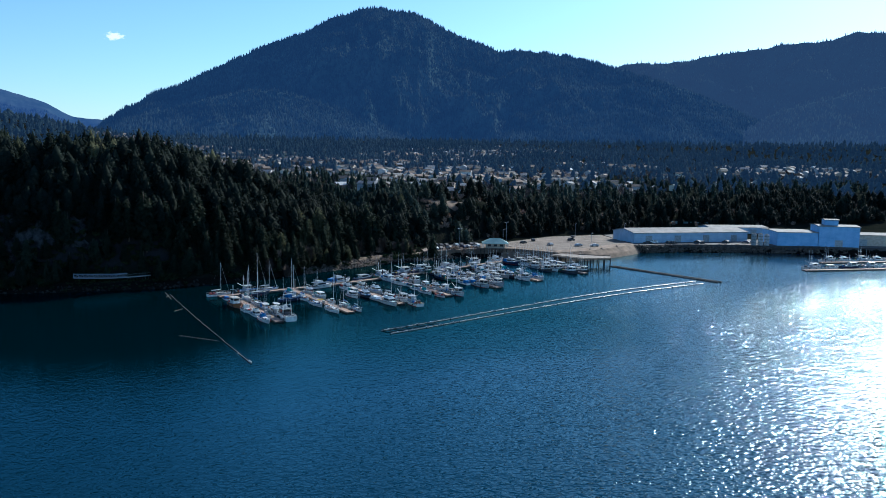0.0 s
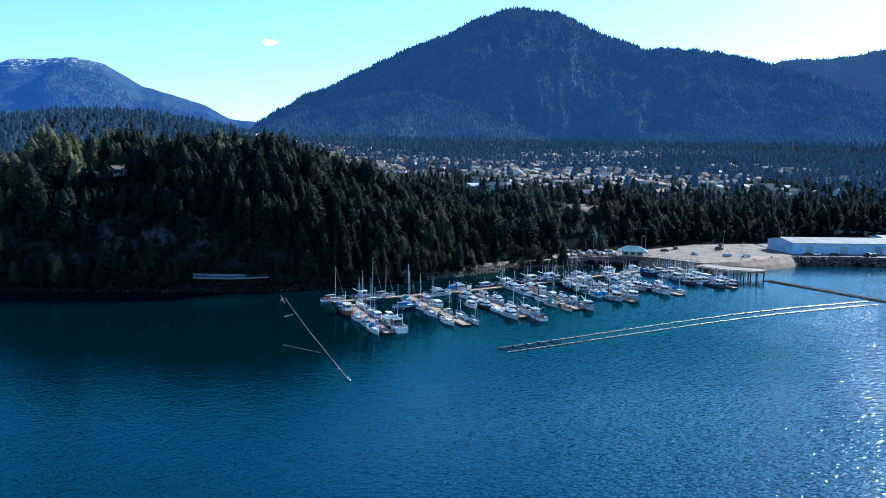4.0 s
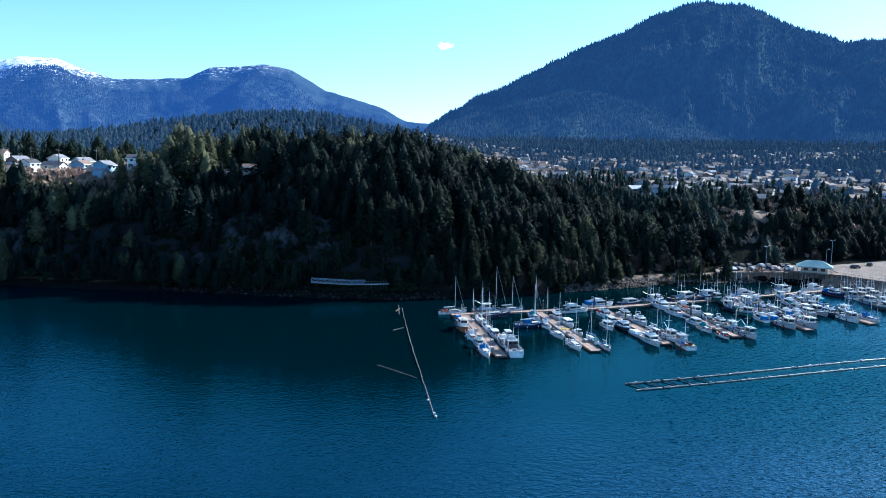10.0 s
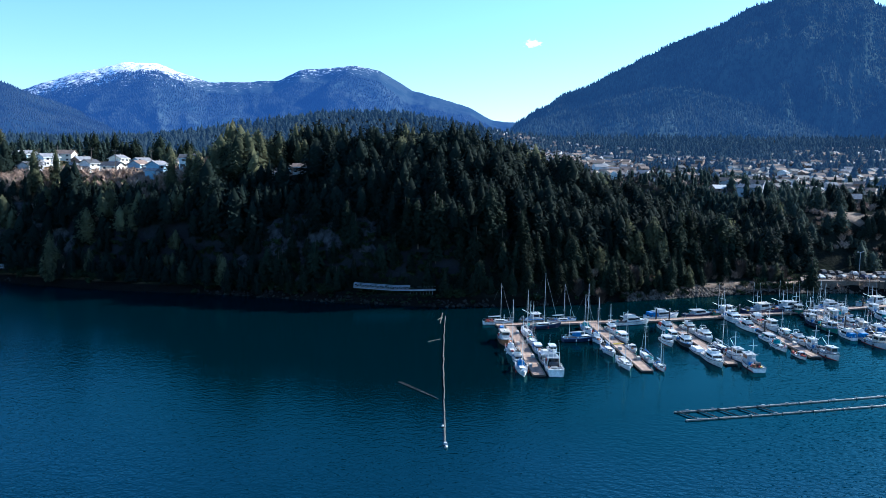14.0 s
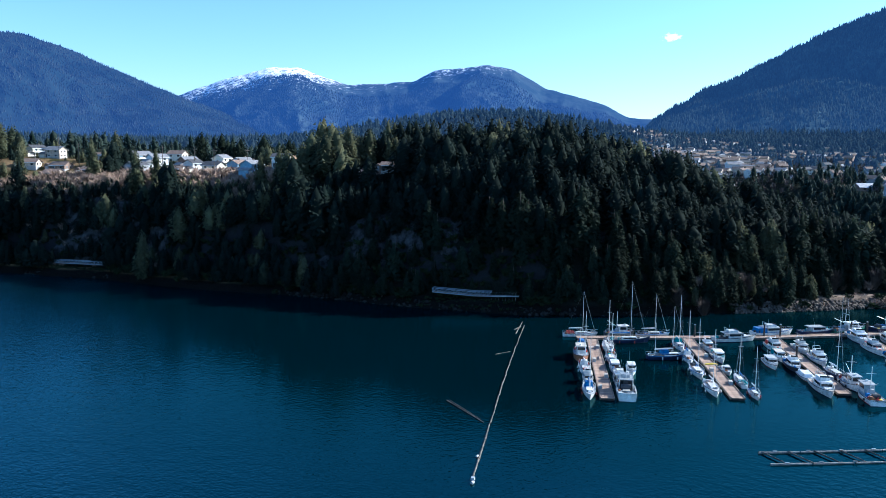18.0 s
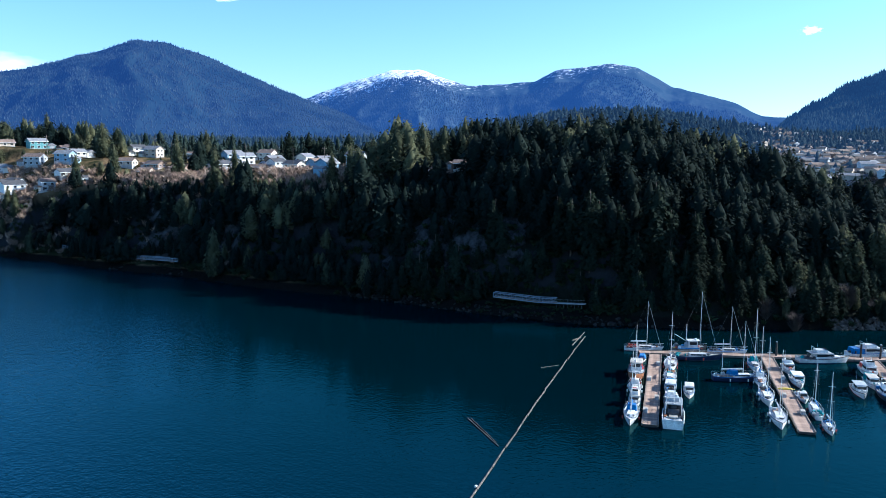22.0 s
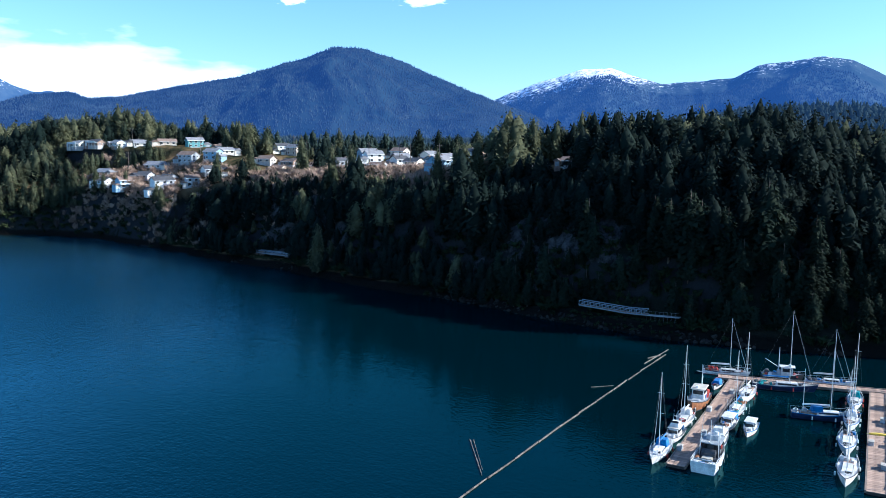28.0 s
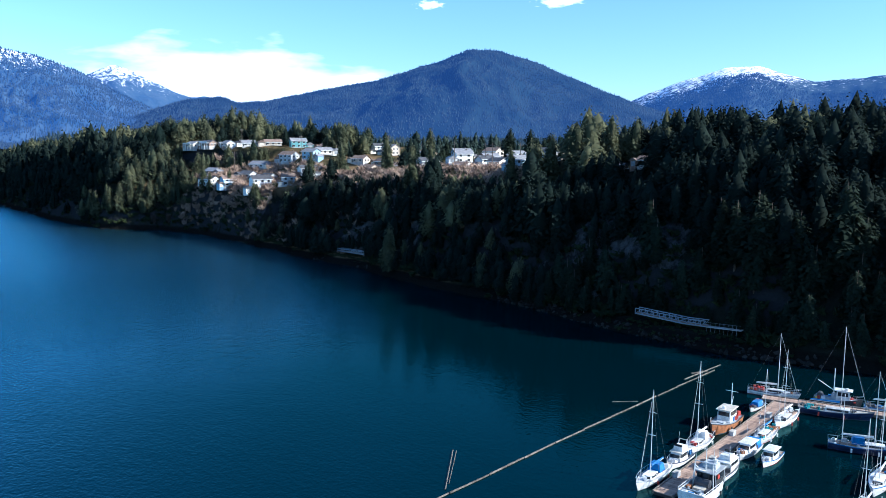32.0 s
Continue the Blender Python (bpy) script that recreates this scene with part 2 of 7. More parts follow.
gl.new(g_all.outputs[0], g_mix.inputs["Factor"])
gl.new(g_old, g_mix.inputs["A"])
gl.new(g_ramp.outputs[0], g_mix.inputs["B"])
# a near-black band painted low on the shore for the shade there
g_low, g_shore_shade = gn.new("ShaderNodeMapRange"), gn.new("ShaderNodeMix")
g_shore_shade.data_type = "RGBA"
g_low.inputs["From Min"].default_value, g_low.inputs["From Max"].default_value = 2.0, 2.8
gl.new(g_pos.outputs["Z"], g_low.inputs["Value"])
gl.new(g_low.outputs[0], g_shore_shade.inputs["Factor"])
g_shore_shade.inputs["A"].default_value = (0.008, 0.008, 0.007, 1)
gl.new(g_mix.outputs["Result"], g_shore_shade.inputs["B"])
gl.new(g_shore_shade.outputs["Result"], gp.inputs["Base Color"])
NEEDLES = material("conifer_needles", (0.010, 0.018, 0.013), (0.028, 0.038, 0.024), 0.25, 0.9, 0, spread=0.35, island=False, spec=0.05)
# shade and sun painted into the foliage: near-black needles, olive for lit trees
SHADED_NEEDLES = material("shaded_conifer_needles", (0.007, 0.013, 0.011), (0.015, 0.022, 0.017), 0.035, 0.9, 0, spread=0.22, island=True, spec=0.05)
LIT_CEDAR = material("sunlit_olive_cedar", (0.034, 0.047, 0.031), (0.145, 0.146, 0.078), 0.075, 0.9, 0, spread=0.3, island=True, spec=0.05)
FAR_SHARE = 0.5     # how much light the distant foliage lets through
NEEDLES_FAR = leafy(material("far_conifers", (0.022, 0.036, 0.034), (0.054, 0.070, 0.064), 0.006, 0.9, 0, spread=0.3, island=True, spec=0.0), FAR_SHARE)
for leaf_mat, share in ((NEEDLES, 0.25), (SHADED_NEEDLES, 0.22), (LIT_CEDAR, 0.45)):
    leafy(leaf_mat, share)
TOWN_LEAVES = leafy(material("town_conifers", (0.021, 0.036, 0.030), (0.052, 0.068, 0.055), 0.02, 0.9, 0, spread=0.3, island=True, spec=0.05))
BARK = material("bark", (0.05, 0.035, 0.025), (0.14, 0.11, 0.08), 2.0, 0.9, 0.5)
TWIGS = material("bare_twigs", (0.06, 0.048, 0.042), (0.15, 0.12, 0.10), 0.3, 0.9, 0, spread=0.3, spec=0.1)
FAR_TREES = material("backdrop_conifers", (0.022, 0.036, 0.035), (0.062, 0.082, 0.070), 0.006, 0.95, 0, spread=0.3, island=True, spec=0.0)
MOUNTAIN = slope_material("mountain_forest", ((0.008, 0.017, 0.019), (0.015, 0.026, 0.028)), (0.012, 0.022, 0.026), scale=0.006, cut=0.10)
CONE_FOREST = slope_material("cone_mountain_slope", ((0.020, 0.036, 0.034), (0.045, 0.065, 0.058)), (0.10, 0.11, 0.11), scale=0.006, cut=0.06, relief=0.16)
CONE_TREES = material("cone_mountain_conifers", (0.022, 0.038, 0.034), (0.062, 0.084, 0.070), 0.006, 0.95, 0, spread=0.4, island=True, spec=0.0)
MOUNTAIN_SNOW = slope_material("snowy_range", ((0.018, 0.032, 0.034), (0.040, 0.056, 0.054)), (0.055, 0.07, 0.08), (0.85, 0.87, 0.9), 706, scale=0.006, cut=0.25)
RANGE_TREES = material("range_conifers", (0.030, 0.047, 0.047), (0.056, 0.075, 0.068), 0.006, 0.95, 0, spread=0.1, island=True, spec=0.0)
EAST_FOREST = slope_material("east_mountain_slope", ((0.012, 0.024, 0.024), (0.022, 0.038, 0.036)), (0.04, 0.05, 0.052), scale=0.006, cut=0.06, relief=0.16)
EAST_TREES = material("east_mountain_conifers", (0.024, 0.040, 0.036), (0.060, 0.085, 0.070), 0.006, 0.95, 0, spread=0.4, island=True, spec=0.0)
for far_leaf in (FAR_TREES, CONE_TREES, EAST_TREES, RANGE_TREES):
    leafy(far_leaf, FAR_SHARE)
# haze painted as blue emission on distant slopes and trees, strongest towards the sun
for far_mat, haze_color, glow in ((FAR_TREES, (0.14, 0.32, 0.95), 0.070), (MOUNTAIN, (0.14, 0.32, 0.95), 0.070), (RANGE_TREES, (0.14, 0.33, 0.95), 0.090), (MOUNTAIN_SNOW, (0.14, 0.33, 0.95), 0.090), (CONE_FOREST, (0.15, 0.34, 0.82), 0.054), (CONE_TREES, (0.15, 0.34, 0.82), 0.054),
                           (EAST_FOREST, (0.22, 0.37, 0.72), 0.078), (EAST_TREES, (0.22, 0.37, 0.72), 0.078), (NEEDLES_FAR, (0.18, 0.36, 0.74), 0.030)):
    far_mat.node_tree.nodes["Principled BSDF"].inputs["Emission Color"].default_value = (*haze_color, 1)
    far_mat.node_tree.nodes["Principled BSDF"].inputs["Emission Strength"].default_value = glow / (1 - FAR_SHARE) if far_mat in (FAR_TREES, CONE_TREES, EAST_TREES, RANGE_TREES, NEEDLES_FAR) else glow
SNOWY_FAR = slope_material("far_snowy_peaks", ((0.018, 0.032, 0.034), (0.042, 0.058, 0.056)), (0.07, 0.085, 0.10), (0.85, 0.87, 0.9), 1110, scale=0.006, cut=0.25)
# the same painted haze glow on the far peaks
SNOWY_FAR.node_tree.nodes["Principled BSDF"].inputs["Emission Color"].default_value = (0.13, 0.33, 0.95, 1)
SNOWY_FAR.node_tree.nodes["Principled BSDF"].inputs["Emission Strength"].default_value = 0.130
GRAVEL = material("gravel_yard", (0.082, 0.060, 0.043), (0.185, 0.142, 0.104), 0.15, 0.95, 0.4, fine=20)
ASPHALT = material("asphalt", (0.04, 0.04, 0.042), (0.075, 0.073, 0.07), 0.3, 0.9, 0.2, fine=20)
EARTH = material("bare_earth", (0.10, 0.066, 0.042), (0.23, 0.155, 0.098), 0.3, 0.95, 0.3, fine=12)
RIPRAP = material("shore_rock", (0.07, 0.055, 0.045), (0.19, 0.15, 0.12), 0.6, 0.9, 0.5, spread=0.3)
CONCRETE = material("concrete", (0.30, 0.29, 0.27), (0.48, 0.46, 0.43), 0.4, 0.9, 0.2, spread=0.1)
DOCK_WOOD = material("dock_planks", (0.20, 0.130, 0.088), (0.38, 0.262, 0.186), 1.2, 0.85, 0.3, spread=0.22)
DOCK_EDGE = material("dock_edge", (0.10, 0.078, 0.06), (0.21, 0.17, 0.132), 0.8, 0.85, 0.3, spread=0.1)
LOG = material("weathered_log", (0.038, 0.031, 0.025), (0.165, 0.138, 0.112), 0.9, 0.9, 0.5, spread=0.25)
PILE = material("creosote_pile", (0.02, 0.018, 0.016), (0.07, 0.055, 0.045), 1.5, 0.9, 0.4)
WHITE = material("white_gelcoat", (0.46, 0.45, 0.42), (0.80, 0.79, 0.76), 0.9, 0.35, 0.03, spread=0.2)
CREAM = material("cream_deck", (0.34, 0.31, 0.25), (0.52, 0.48, 0.40), 1.0, 0.6, 0.05, spread=0.12)
NAVY = material("navy_hull", (0.008, 0.014, 0.04), (0.02, 0.03, 0.08), 0.6, 0.3, 0.03)
BLUE_CANVAS = material("blue_canvas", (0.015, 0.09, 0.26), (0.03, 0.17, 0.42), 2.0, 0.85, 0.3, spread=0.15)
TEAL = material("teal_canvas", (0.01, 0.14, 0.16), (0.03, 0.26, 0.28), 2.0, 0.85, 0.3)
GREY_PAINT = material("grey_paint", (0.22, 0.24, 0.25), (0.38, 0.40, 0.41), 1.0, 0.6, 0.1, spread=0.2)
DARK_PAINT = material("dark_paint", (0.02, 0.022, 0.025), (0.06, 0.06, 0.065), 1.0, 0.6, 0.1, spread=0.3)
RED_PAINT = material("red_paint", (0.25, 0.02, 0.015), (0.42, 0.05, 0.03), 1.0, 0.5, 0.1)
GREEN_PAINT = material("green_paint", (0.02, 0.10, 0.07), (0.04, 0.18, 0.12), 1.0, 0.5, 0.1)
RUST = material("oiled_planking", (0.16, 0.06, 0.02), (0.34, 0.14, 0.05), 1.2, 0.6, 0.2)
YELLOW = material("yellow_plastic", (0.6, 0.42, 0.03), (0.75, 0.55, 0.06), 1.0, 0.5, 0.1)
ALLOY = material("mast_alloy", (0.56, 0.55, 0.53), (0.74, 0.73, 0.70), 1.0, 0.5, 0.05, metal=0.1)
WIRE = material("rigging_wire", (0.08, 0.08, 0.08), (0.16, 0.16, 0.16), 1.0, 0.5, 0)
DARK_GLASS = material("dark_window", (0.01, 0.014, 0.018), (0.03, 0.036, 0.04), 0.5, 0.08, 0)
RUBBER = material("rubber", (0.012, 0.012, 0.012), (0.03, 0.03, 0.03), 1.0, 0.85, 0.1)
BRIDGE_STEEL = material("galvanised_steel", (0.18, 0.21, 0.26), (0.30, 0.34, 0.40), 1.5, 0.5, 0.1, metal=0.3)
CORRUGATED = material("pale_blue_cladding", (0.34, 0.44, 0.56), (0.46, 0.56, 0.68), 0.3, 0.7, 0.1)
BLUE_CLAD = material("blue_cladding", (0.18, 0.36, 0.62), (0.28, 0.47, 0.72), 0.3, 0.5, 0.1)
BREAKWATER_LOG = material("breakwater_log", (0.085, 0.076, 0.066), (0.25, 0.228, 0.198), 0.9, 0.38, 0.3, spread=0.2)
ROOF_METAL = material("pale_metal_roof", (0.17, 0.165, 0.155), (0.27, 0.26, 0.245), 0.2, 0.85, 0.1, spec=0.2)
TEAL_ROOF = material("teal_metal_roof", (0.16, 0.28, 0.27), (0.25, 0.37, 0.35), 0.3, 0.8, 0.1, spec=0.2)


def cloud_material():
    m = bpy.data.materials.new("cloud")
    m.use_nodes = True
    n, l = m.node_tree.nodes, m.node_tree.links
    n.remove(n["Principled BSDF"])
    out = n["Material Output"]
    where, puff, edge = n.new("ShaderNodeTexCoord"), n.new("ShaderNodeTexNoise"), n.new("ShaderNodeMath")
    puff.inputs["Scale"].default_value, puff.inputs["Detail"].default_value = 2.6, 6
    size, lump, fade = n.new("ShaderNodeVectorMath"), n.new("ShaderNodeMath"), n.new("ShaderNodeMapRange")
    size.operation = "LENGTH"
    l.new(where.outputs["Object"], size.inputs[0])
    l.new(where.outputs["Object"], puff.inputs["Vector"])
    edge.operation, lump.operation = "SUBTRACT", "MULTIPLY_ADD"
    edge.inputs[0].default_value = 0.42
    l.new(size.outputs["Value"], edge.inputs[1])
    lump.inputs[1].default_value = 1.5
    l.new(puff.outputs["Fac"], lump.inputs[0])
    l.new(edge.outputs[0], lump.inputs[2])
    fade.inputs["From Min"].default_value, fade.inputs["From Max"].default_value = 0.45, 0.85
    l.new(lump.outputs[0], fade.inputs["Value"])
    glow, clear, mix = n.new("ShaderNodeEmission"), n.new("ShaderNodeBsdfTransparent"), n.new("ShaderNodeMixShader")
    glow.inputs["Color"].default_value, glow.inputs["Strength"].default_value = (1.0, 0.97, 0.93, 1), 0.70
    l.new(fade.outputs[0], mix.inputs["Fac"])
    l.new(clear.outputs[0], mix.inputs[1])
    l.new(glow.outputs[0], mix.inputs[2])
    l.new(mix.outputs[0], out.inputs["Surface"])
    return m


CLOUD = cloud_material()
WALLS = [material("siding_" + k, a, b, 0.8, 0.75, 0.15, spread=0.08) for k, a, b in (
    ("white", (0.54, 0.54, 0.52), (0.74, 0.74, 0.72)), ("grey", (0.30, 0.31, 0.32), (0.44, 0.45, 0.46)),
    ("tan", (0.40, 0.33, 0.25), (0.55, 0.47, 0.37)), ("blue", (0.18, 0.28, 0.38), (0.28, 0.40, 0.50)),
    ("brown", (0.16, 0.10, 0.07), (0.26, 0.18, 0.13)), ("cream", (0.60, 0.55, 0.44), (0.75, 0.70, 0.58)), ("teal", (0.08, 0.22, 0.23), (0.14, 0.32, 0.32)))]
ROOFS = [material("shingles_" + k, a, b, 1.0, 0.9, 0.3, spread=0.15) for k, a, b in (
    ("grey", (0.13, 0.13, 0.135), (0.24, 0.24, 0.25)), ("brown", (0.12, 0.08, 0.06), (0.22, 0.16, 0.12)),
    ("dark", (0.035, 0.036, 0.04), (0.08, 0.08, 0.085)), ("pale", (0.34, 0.34, 0.34), (0.50, 0.50, 0.50)), ("red", (0.20, 0.07, 0.05), (0.32, 0.13, 0.10)))]

# ---- mesh helpers ----
class Mesh:
    """Gathers corners and faces for one part."""
    def __init__(self):
        self.v, self.f = [], []

    def add(self, verts, faces):
        k = len(self.v)
        self.v += [tuple(p) for p in verts]
        self.f += [tuple(i + k for i in face) for face in faces]
        return self

    def box(self, x0, x1, y0, y1, z0, z1, taper=0.0, turn=0.0, at=(0, 0, 0)):
        t = taper
        pts = [(x0, y0, z0), (x1, y0, z0), (x1, y1, z0), (x0, y1, z0), (x0 + t, y0 + t, z1), (x1 - t, y0 + t, z1), (x1 - t, y1 - t, z1), (x0 + t, y1 - t, z1)]
        c, s = math.cos(turn), math.sin(turn)
        pts = [(x * c - y * s + at[0], x * s + y * c + at[1], z + at[2]) for x, y, z in pts]
        return self.add(pts, [(3, 2, 1, 0), (4, 5, 6, 7), (0, 1, 5, 4), (1, 2, 6, 5), (2, 3, 7, 6), (3, 0, 4, 7)])

    def rod(self, a, b, r0, r1=None, sides=6):
        a, b = Vector(a), Vector(b)
        r1 = r0 if r1 is None else r1
        w = (b - a).normalized()
        u = w.orthogonal().normalized()
        v = w.cross(u)
        ring = [(math.cos(2 * math.pi * k / sides), math.sin(2 * math.pi * k / sides)) for k in range(sides)]
        pts = [a + r0 * (c * u + s * v) for c, s in ring] + [b + r1 * (c * u + s * v) for c, s in ring]
        faces = [(k, (k + 1) % sides, sides + (k + 1) % sides, sides + k) for k in range(sides)]
        return self.add(pts, faces + [tuple(range(sides))[::-1], tuple(range(sides, 2 * sides))])

    def loft(self, rings, closed=False, caps=True):
        n = len(rings[0])
        pts = [p for ring in rings for p in ring]
        faces = []
        for k in range(len(rings) - 1):
            for i in range(n if closed else n - 1):
                j = (i + 1) % n
                faces.append((k * n + i, k * n + j, (k + 1) * n + j, (k + 1) * n + i))
        if caps and closed:
            faces += [tuple(range(n))[::-1], tuple(range((len(rings) - 1) * n, len(rings) * n))]
        return self.add(pts, faces)

    def data(self, name, mat, smooth=False):
        me = bpy.data.meshes.new(name)
        me.from_pydata(self.v, [], self.f)
        me.materials.append(mat)
        if smooth:
            me.polygons.foreach_set("use_smooth", [True] * len(me.polygons))
        me.update()
        return me


def part(name, mesh, mat, parent, label="", smooth=False):
    ob = new(name, mesh.data(name, mat, smooth) if isinstance(mesh, Mesh) else mesh)
    ob.parent = parent
    if label:
        ob["label"] = label
    return ob


def thing(name, label, category, group="", kind=""):
    return tagged(new(name), label, category, group, kind)


def big_mesh(name, verts, faces, mat, smooth=False):
    """A mesh from arrays: faces all of one size."""
    me = bpy.data.meshes.new(name)
    verts, faces = np.asarray(verts, np.float32), np.asarray(faces, np.int32)
    size = faces.shape[1]
    me.vertices.add(len(verts))
    me.vertices.foreach_set("co", verts.ravel())
    me.loops.add(faces.size)
    me.loops.foreach_set("vertex_index", faces.ravel())
    me.polygons.add(len(faces))
    me.polygons.foreach_set("loop_start", np.arange(0, faces.size, size, dtype=np.int32))
    if smooth:
        me.polygons.foreach_set("use_smooth", np.ones(len(faces), bool))
    me.materials.append(mat)
    me.update(calc_edges=True)
    me.validate()
    return me


def fbm(x, y, seed=0, octaves=5, ridged=False):
    """Smooth value noise on arrays, about -1 to 1."""
    rng = np.random.RandomState(seed)
    total, amp, norm = np.zeros_like(x, float), 1.0, 0.0
    for k in range(octaves):
        table = rng.rand(64, 64) * 2 - 1
        u, v = x * 2 ** k + 7.3 * k, y * 2 ** k - 3.1 * k
        i, j = np.floor(u).astype(int), np.floor(v).astype(int)
        a, b = u - i, v - j
        a, b = a * a * (3 - 2 * a), b * b * (3 - 2 * b)
        g = lambda p, q: table[p % 64, q % 64]
        val = (g(i, j) * (1 - a) + g(i + 1, j) * a) * (1 - b) + (g(i, j + 1) * (1 - a) + g(i + 1, j + 1) * a) * b
        total += amp * (1 - 2 * np.abs(val) if ridged else val)
        norm += amp
        amp *= 0.5
    return total / norm


# ---- the lie of the land ----
SHORE = [(-4900, 1500), (-2000, 700), (-1100, 385), (-800, 318), (-618, 287), (-419, 261), (-350, 258), (-338, 266), (-326, 278), (-290, 283), (-243, 276), (-214, 272), (-190, 266),
         (-152, 263), (-117, 255), (-69, 248), (-33, 239.5), (-12, 237), (0, 236.5), (30, 244), (64, 257), (96, 272), (124, 278), (150, 282), (168, 272), (176, 254), (200, 254),
         (226, 264), (240, 270), (270, 265), (300, 252), (322, 239.5), (346, 223), (420, 180), (700, 60), (1500, -400), (4900, -2000)]


def shore_distance(x, y):
    """Metres inland of the shoreline; below nought on the water."""
    best = np.full(x.shape, 1e9)
    for (ax, ay), (bx, by) in zip(SHORE, SHORE[1:]):
        dx, dy = bx - ax, by - ay
        t = np.clip(((x - ax) * dx + (y - ay) * dy) / (dx * dx + dy * dy), 0, 1)
        best = np.minimum(best, np.hypot(x - ax - t * dx, y - ay - t * dy))
    sx, sy = np.array(SHORE).T
    return np.where(y > np.interp(x, sx, sy), best, -best)


CREST = np.array([(-900, 36), (-420, 37), (-375, 34), (-350, 31), (-300, 29), (-257, 22), (-215, 30), (-160, 34), (-120, 34), (-92, 41), (-40, 42), (0, 40), (24, 34), (46, 28),
                  (66, 21), (87, 14), (107, 9), (122, 6), (132, 4)]).T
SETBACK = np.array([(-900, 60), (-460, 22), (-390, 22), (-350, 36), (-300, 15), (-257, 9), (-200, 30), (-120, 50), (-60, 70), (60, 55), (132, 40)]).T


def land(x, y):
    """Height of the ground."""
    s = shore_distance(x, y) + 2.5 * fbm(x / 25, y / 25, 3, 3)
    top, wide = np.interp(x, *CREST), np.interp(x, *SETBACK)
    u = np.clip(s / wide, 0, 1)
    front = top * np.where(u < 0.3, 1.75 * u, 0.525 + 0.475 * np.sin((u - 0.3) / 0.7 * np.pi / 2))
    inner = np.clip((s - wide) / np.interp(x, [-240, -200], [45, 70]), 0, 1)
    goal = np.interp(x, [-420, -345, -310, -260, -150, -100, -40, 0, 24, 66, 107, 130], [40, 46, 44, 40, 38, 37, 36, 33, 26, 13, 8, 5])
    hill = front + np.where(s > wide, (goal - top) * inner * inner * (3 - 2 * inner), 0)
    hill = np.where((x < 6) & (x > -240), np.minimum(hill, 2.6 + 2.4 * np.maximum(0, s - np.interp(x, [-240, -140, -60], [11.5, 11.5, 8.5]))), hill)    # a shelf for the shore path
    # the flat shore with its yards, and the wooded bank behind it
    bank = np.interp(x, [120, 150, 200, 260, 330, 420, 700], [300, 306, 325, 335, 330, 300, 240])
    rise = np.clip((y - bank) / 35, 0, 1)
    flat = np.clip(s / 3.0, 0, 1) * 3.6 + np.interp(x, [120, 150, 190, 215, 260], [15, 20, 22, 14, 8]) * rise * rise * (3 - 2 * rise)
    side = np.clip((x - 118) / 22, 0, 1)
    h = hill * (1 - side) + flat * side
    far = np.clip((np.hypot(x, y) - 420) / 500, 0, 1)
    out = np.hypot(x, y)
    plain = np.where(x < -60, 32, 16 + 14 * np.clip((out - 420) / 160, 0, 1)) + 20 * np.clip((out - 560) / 900, 0, 1) + np.interp(x, [-200, 200], [14, 50]) * np.clip((out - 1250) / 850, 0, 1)
    h = np.where(s > 0, h * (1 - far) + np.minimum(plain, 0.4 * s + 3) * far, h)
    # the terrace of the upper row of houses
    step = np.clip((y - np.interp(x, [-380, -345, -300, -270], [296, 299, 318, 330])) / 14, 0, 1) * np.clip((x + 400) / 25, 0, 1) * np.clip((-262 - x) / 22, 0, 1)
    h = np.where(step > 0, np.maximum(h, 24 + 20.0 * step * step * (3 - 2 * step)), h)
    # the low wooded ridge inland
    ridge = 58 * np.exp(-((x + 160) / 270) ** 2 - ((y - 1350) / 230) ** 2)
    rough = fbm(x / 18, y / 18, 5, 4) * np.clip(s / 20, 0, 1) * np.where(x > 118, 0.25, 1.6)
    return np.where(s > 0, h + ridge + rough, np.maximum(-6, 0.35 * s - 0.3))


def spaced(*runs):
    return np.unique(np.concatenate([np.arange(a, b, step) for a, b, step in runs]))


gx = spaced((-4900, -1400, 120), (-1400, -500, 20), (-500, 460, 3.5), (460, 1400, 20), (1400, 4901, 120))
gy = spaced((-2100, 150, 90), (150, 205, 12), (205, 420, 3.0), (420, 800, 12), (800, 2000, 40), (2000, 4901, 160))
GX, GY = np.meshgrid(gx, gy, indexing="ij")
GZ = land(GX, GY)
idx = np.arange(GX.size).reshape(GX.shape)
quads = np.stack([idx[:-1, :-1], idx[1:, :-1], idx[1:, 1:], idx[:-1, 1:]], -1).reshape(-1, 4)
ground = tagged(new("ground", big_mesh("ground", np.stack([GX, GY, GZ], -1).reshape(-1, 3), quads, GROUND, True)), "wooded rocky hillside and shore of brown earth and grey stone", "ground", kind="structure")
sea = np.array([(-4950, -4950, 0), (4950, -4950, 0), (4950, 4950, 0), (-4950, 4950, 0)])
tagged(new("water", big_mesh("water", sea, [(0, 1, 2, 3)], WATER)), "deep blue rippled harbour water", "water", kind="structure")


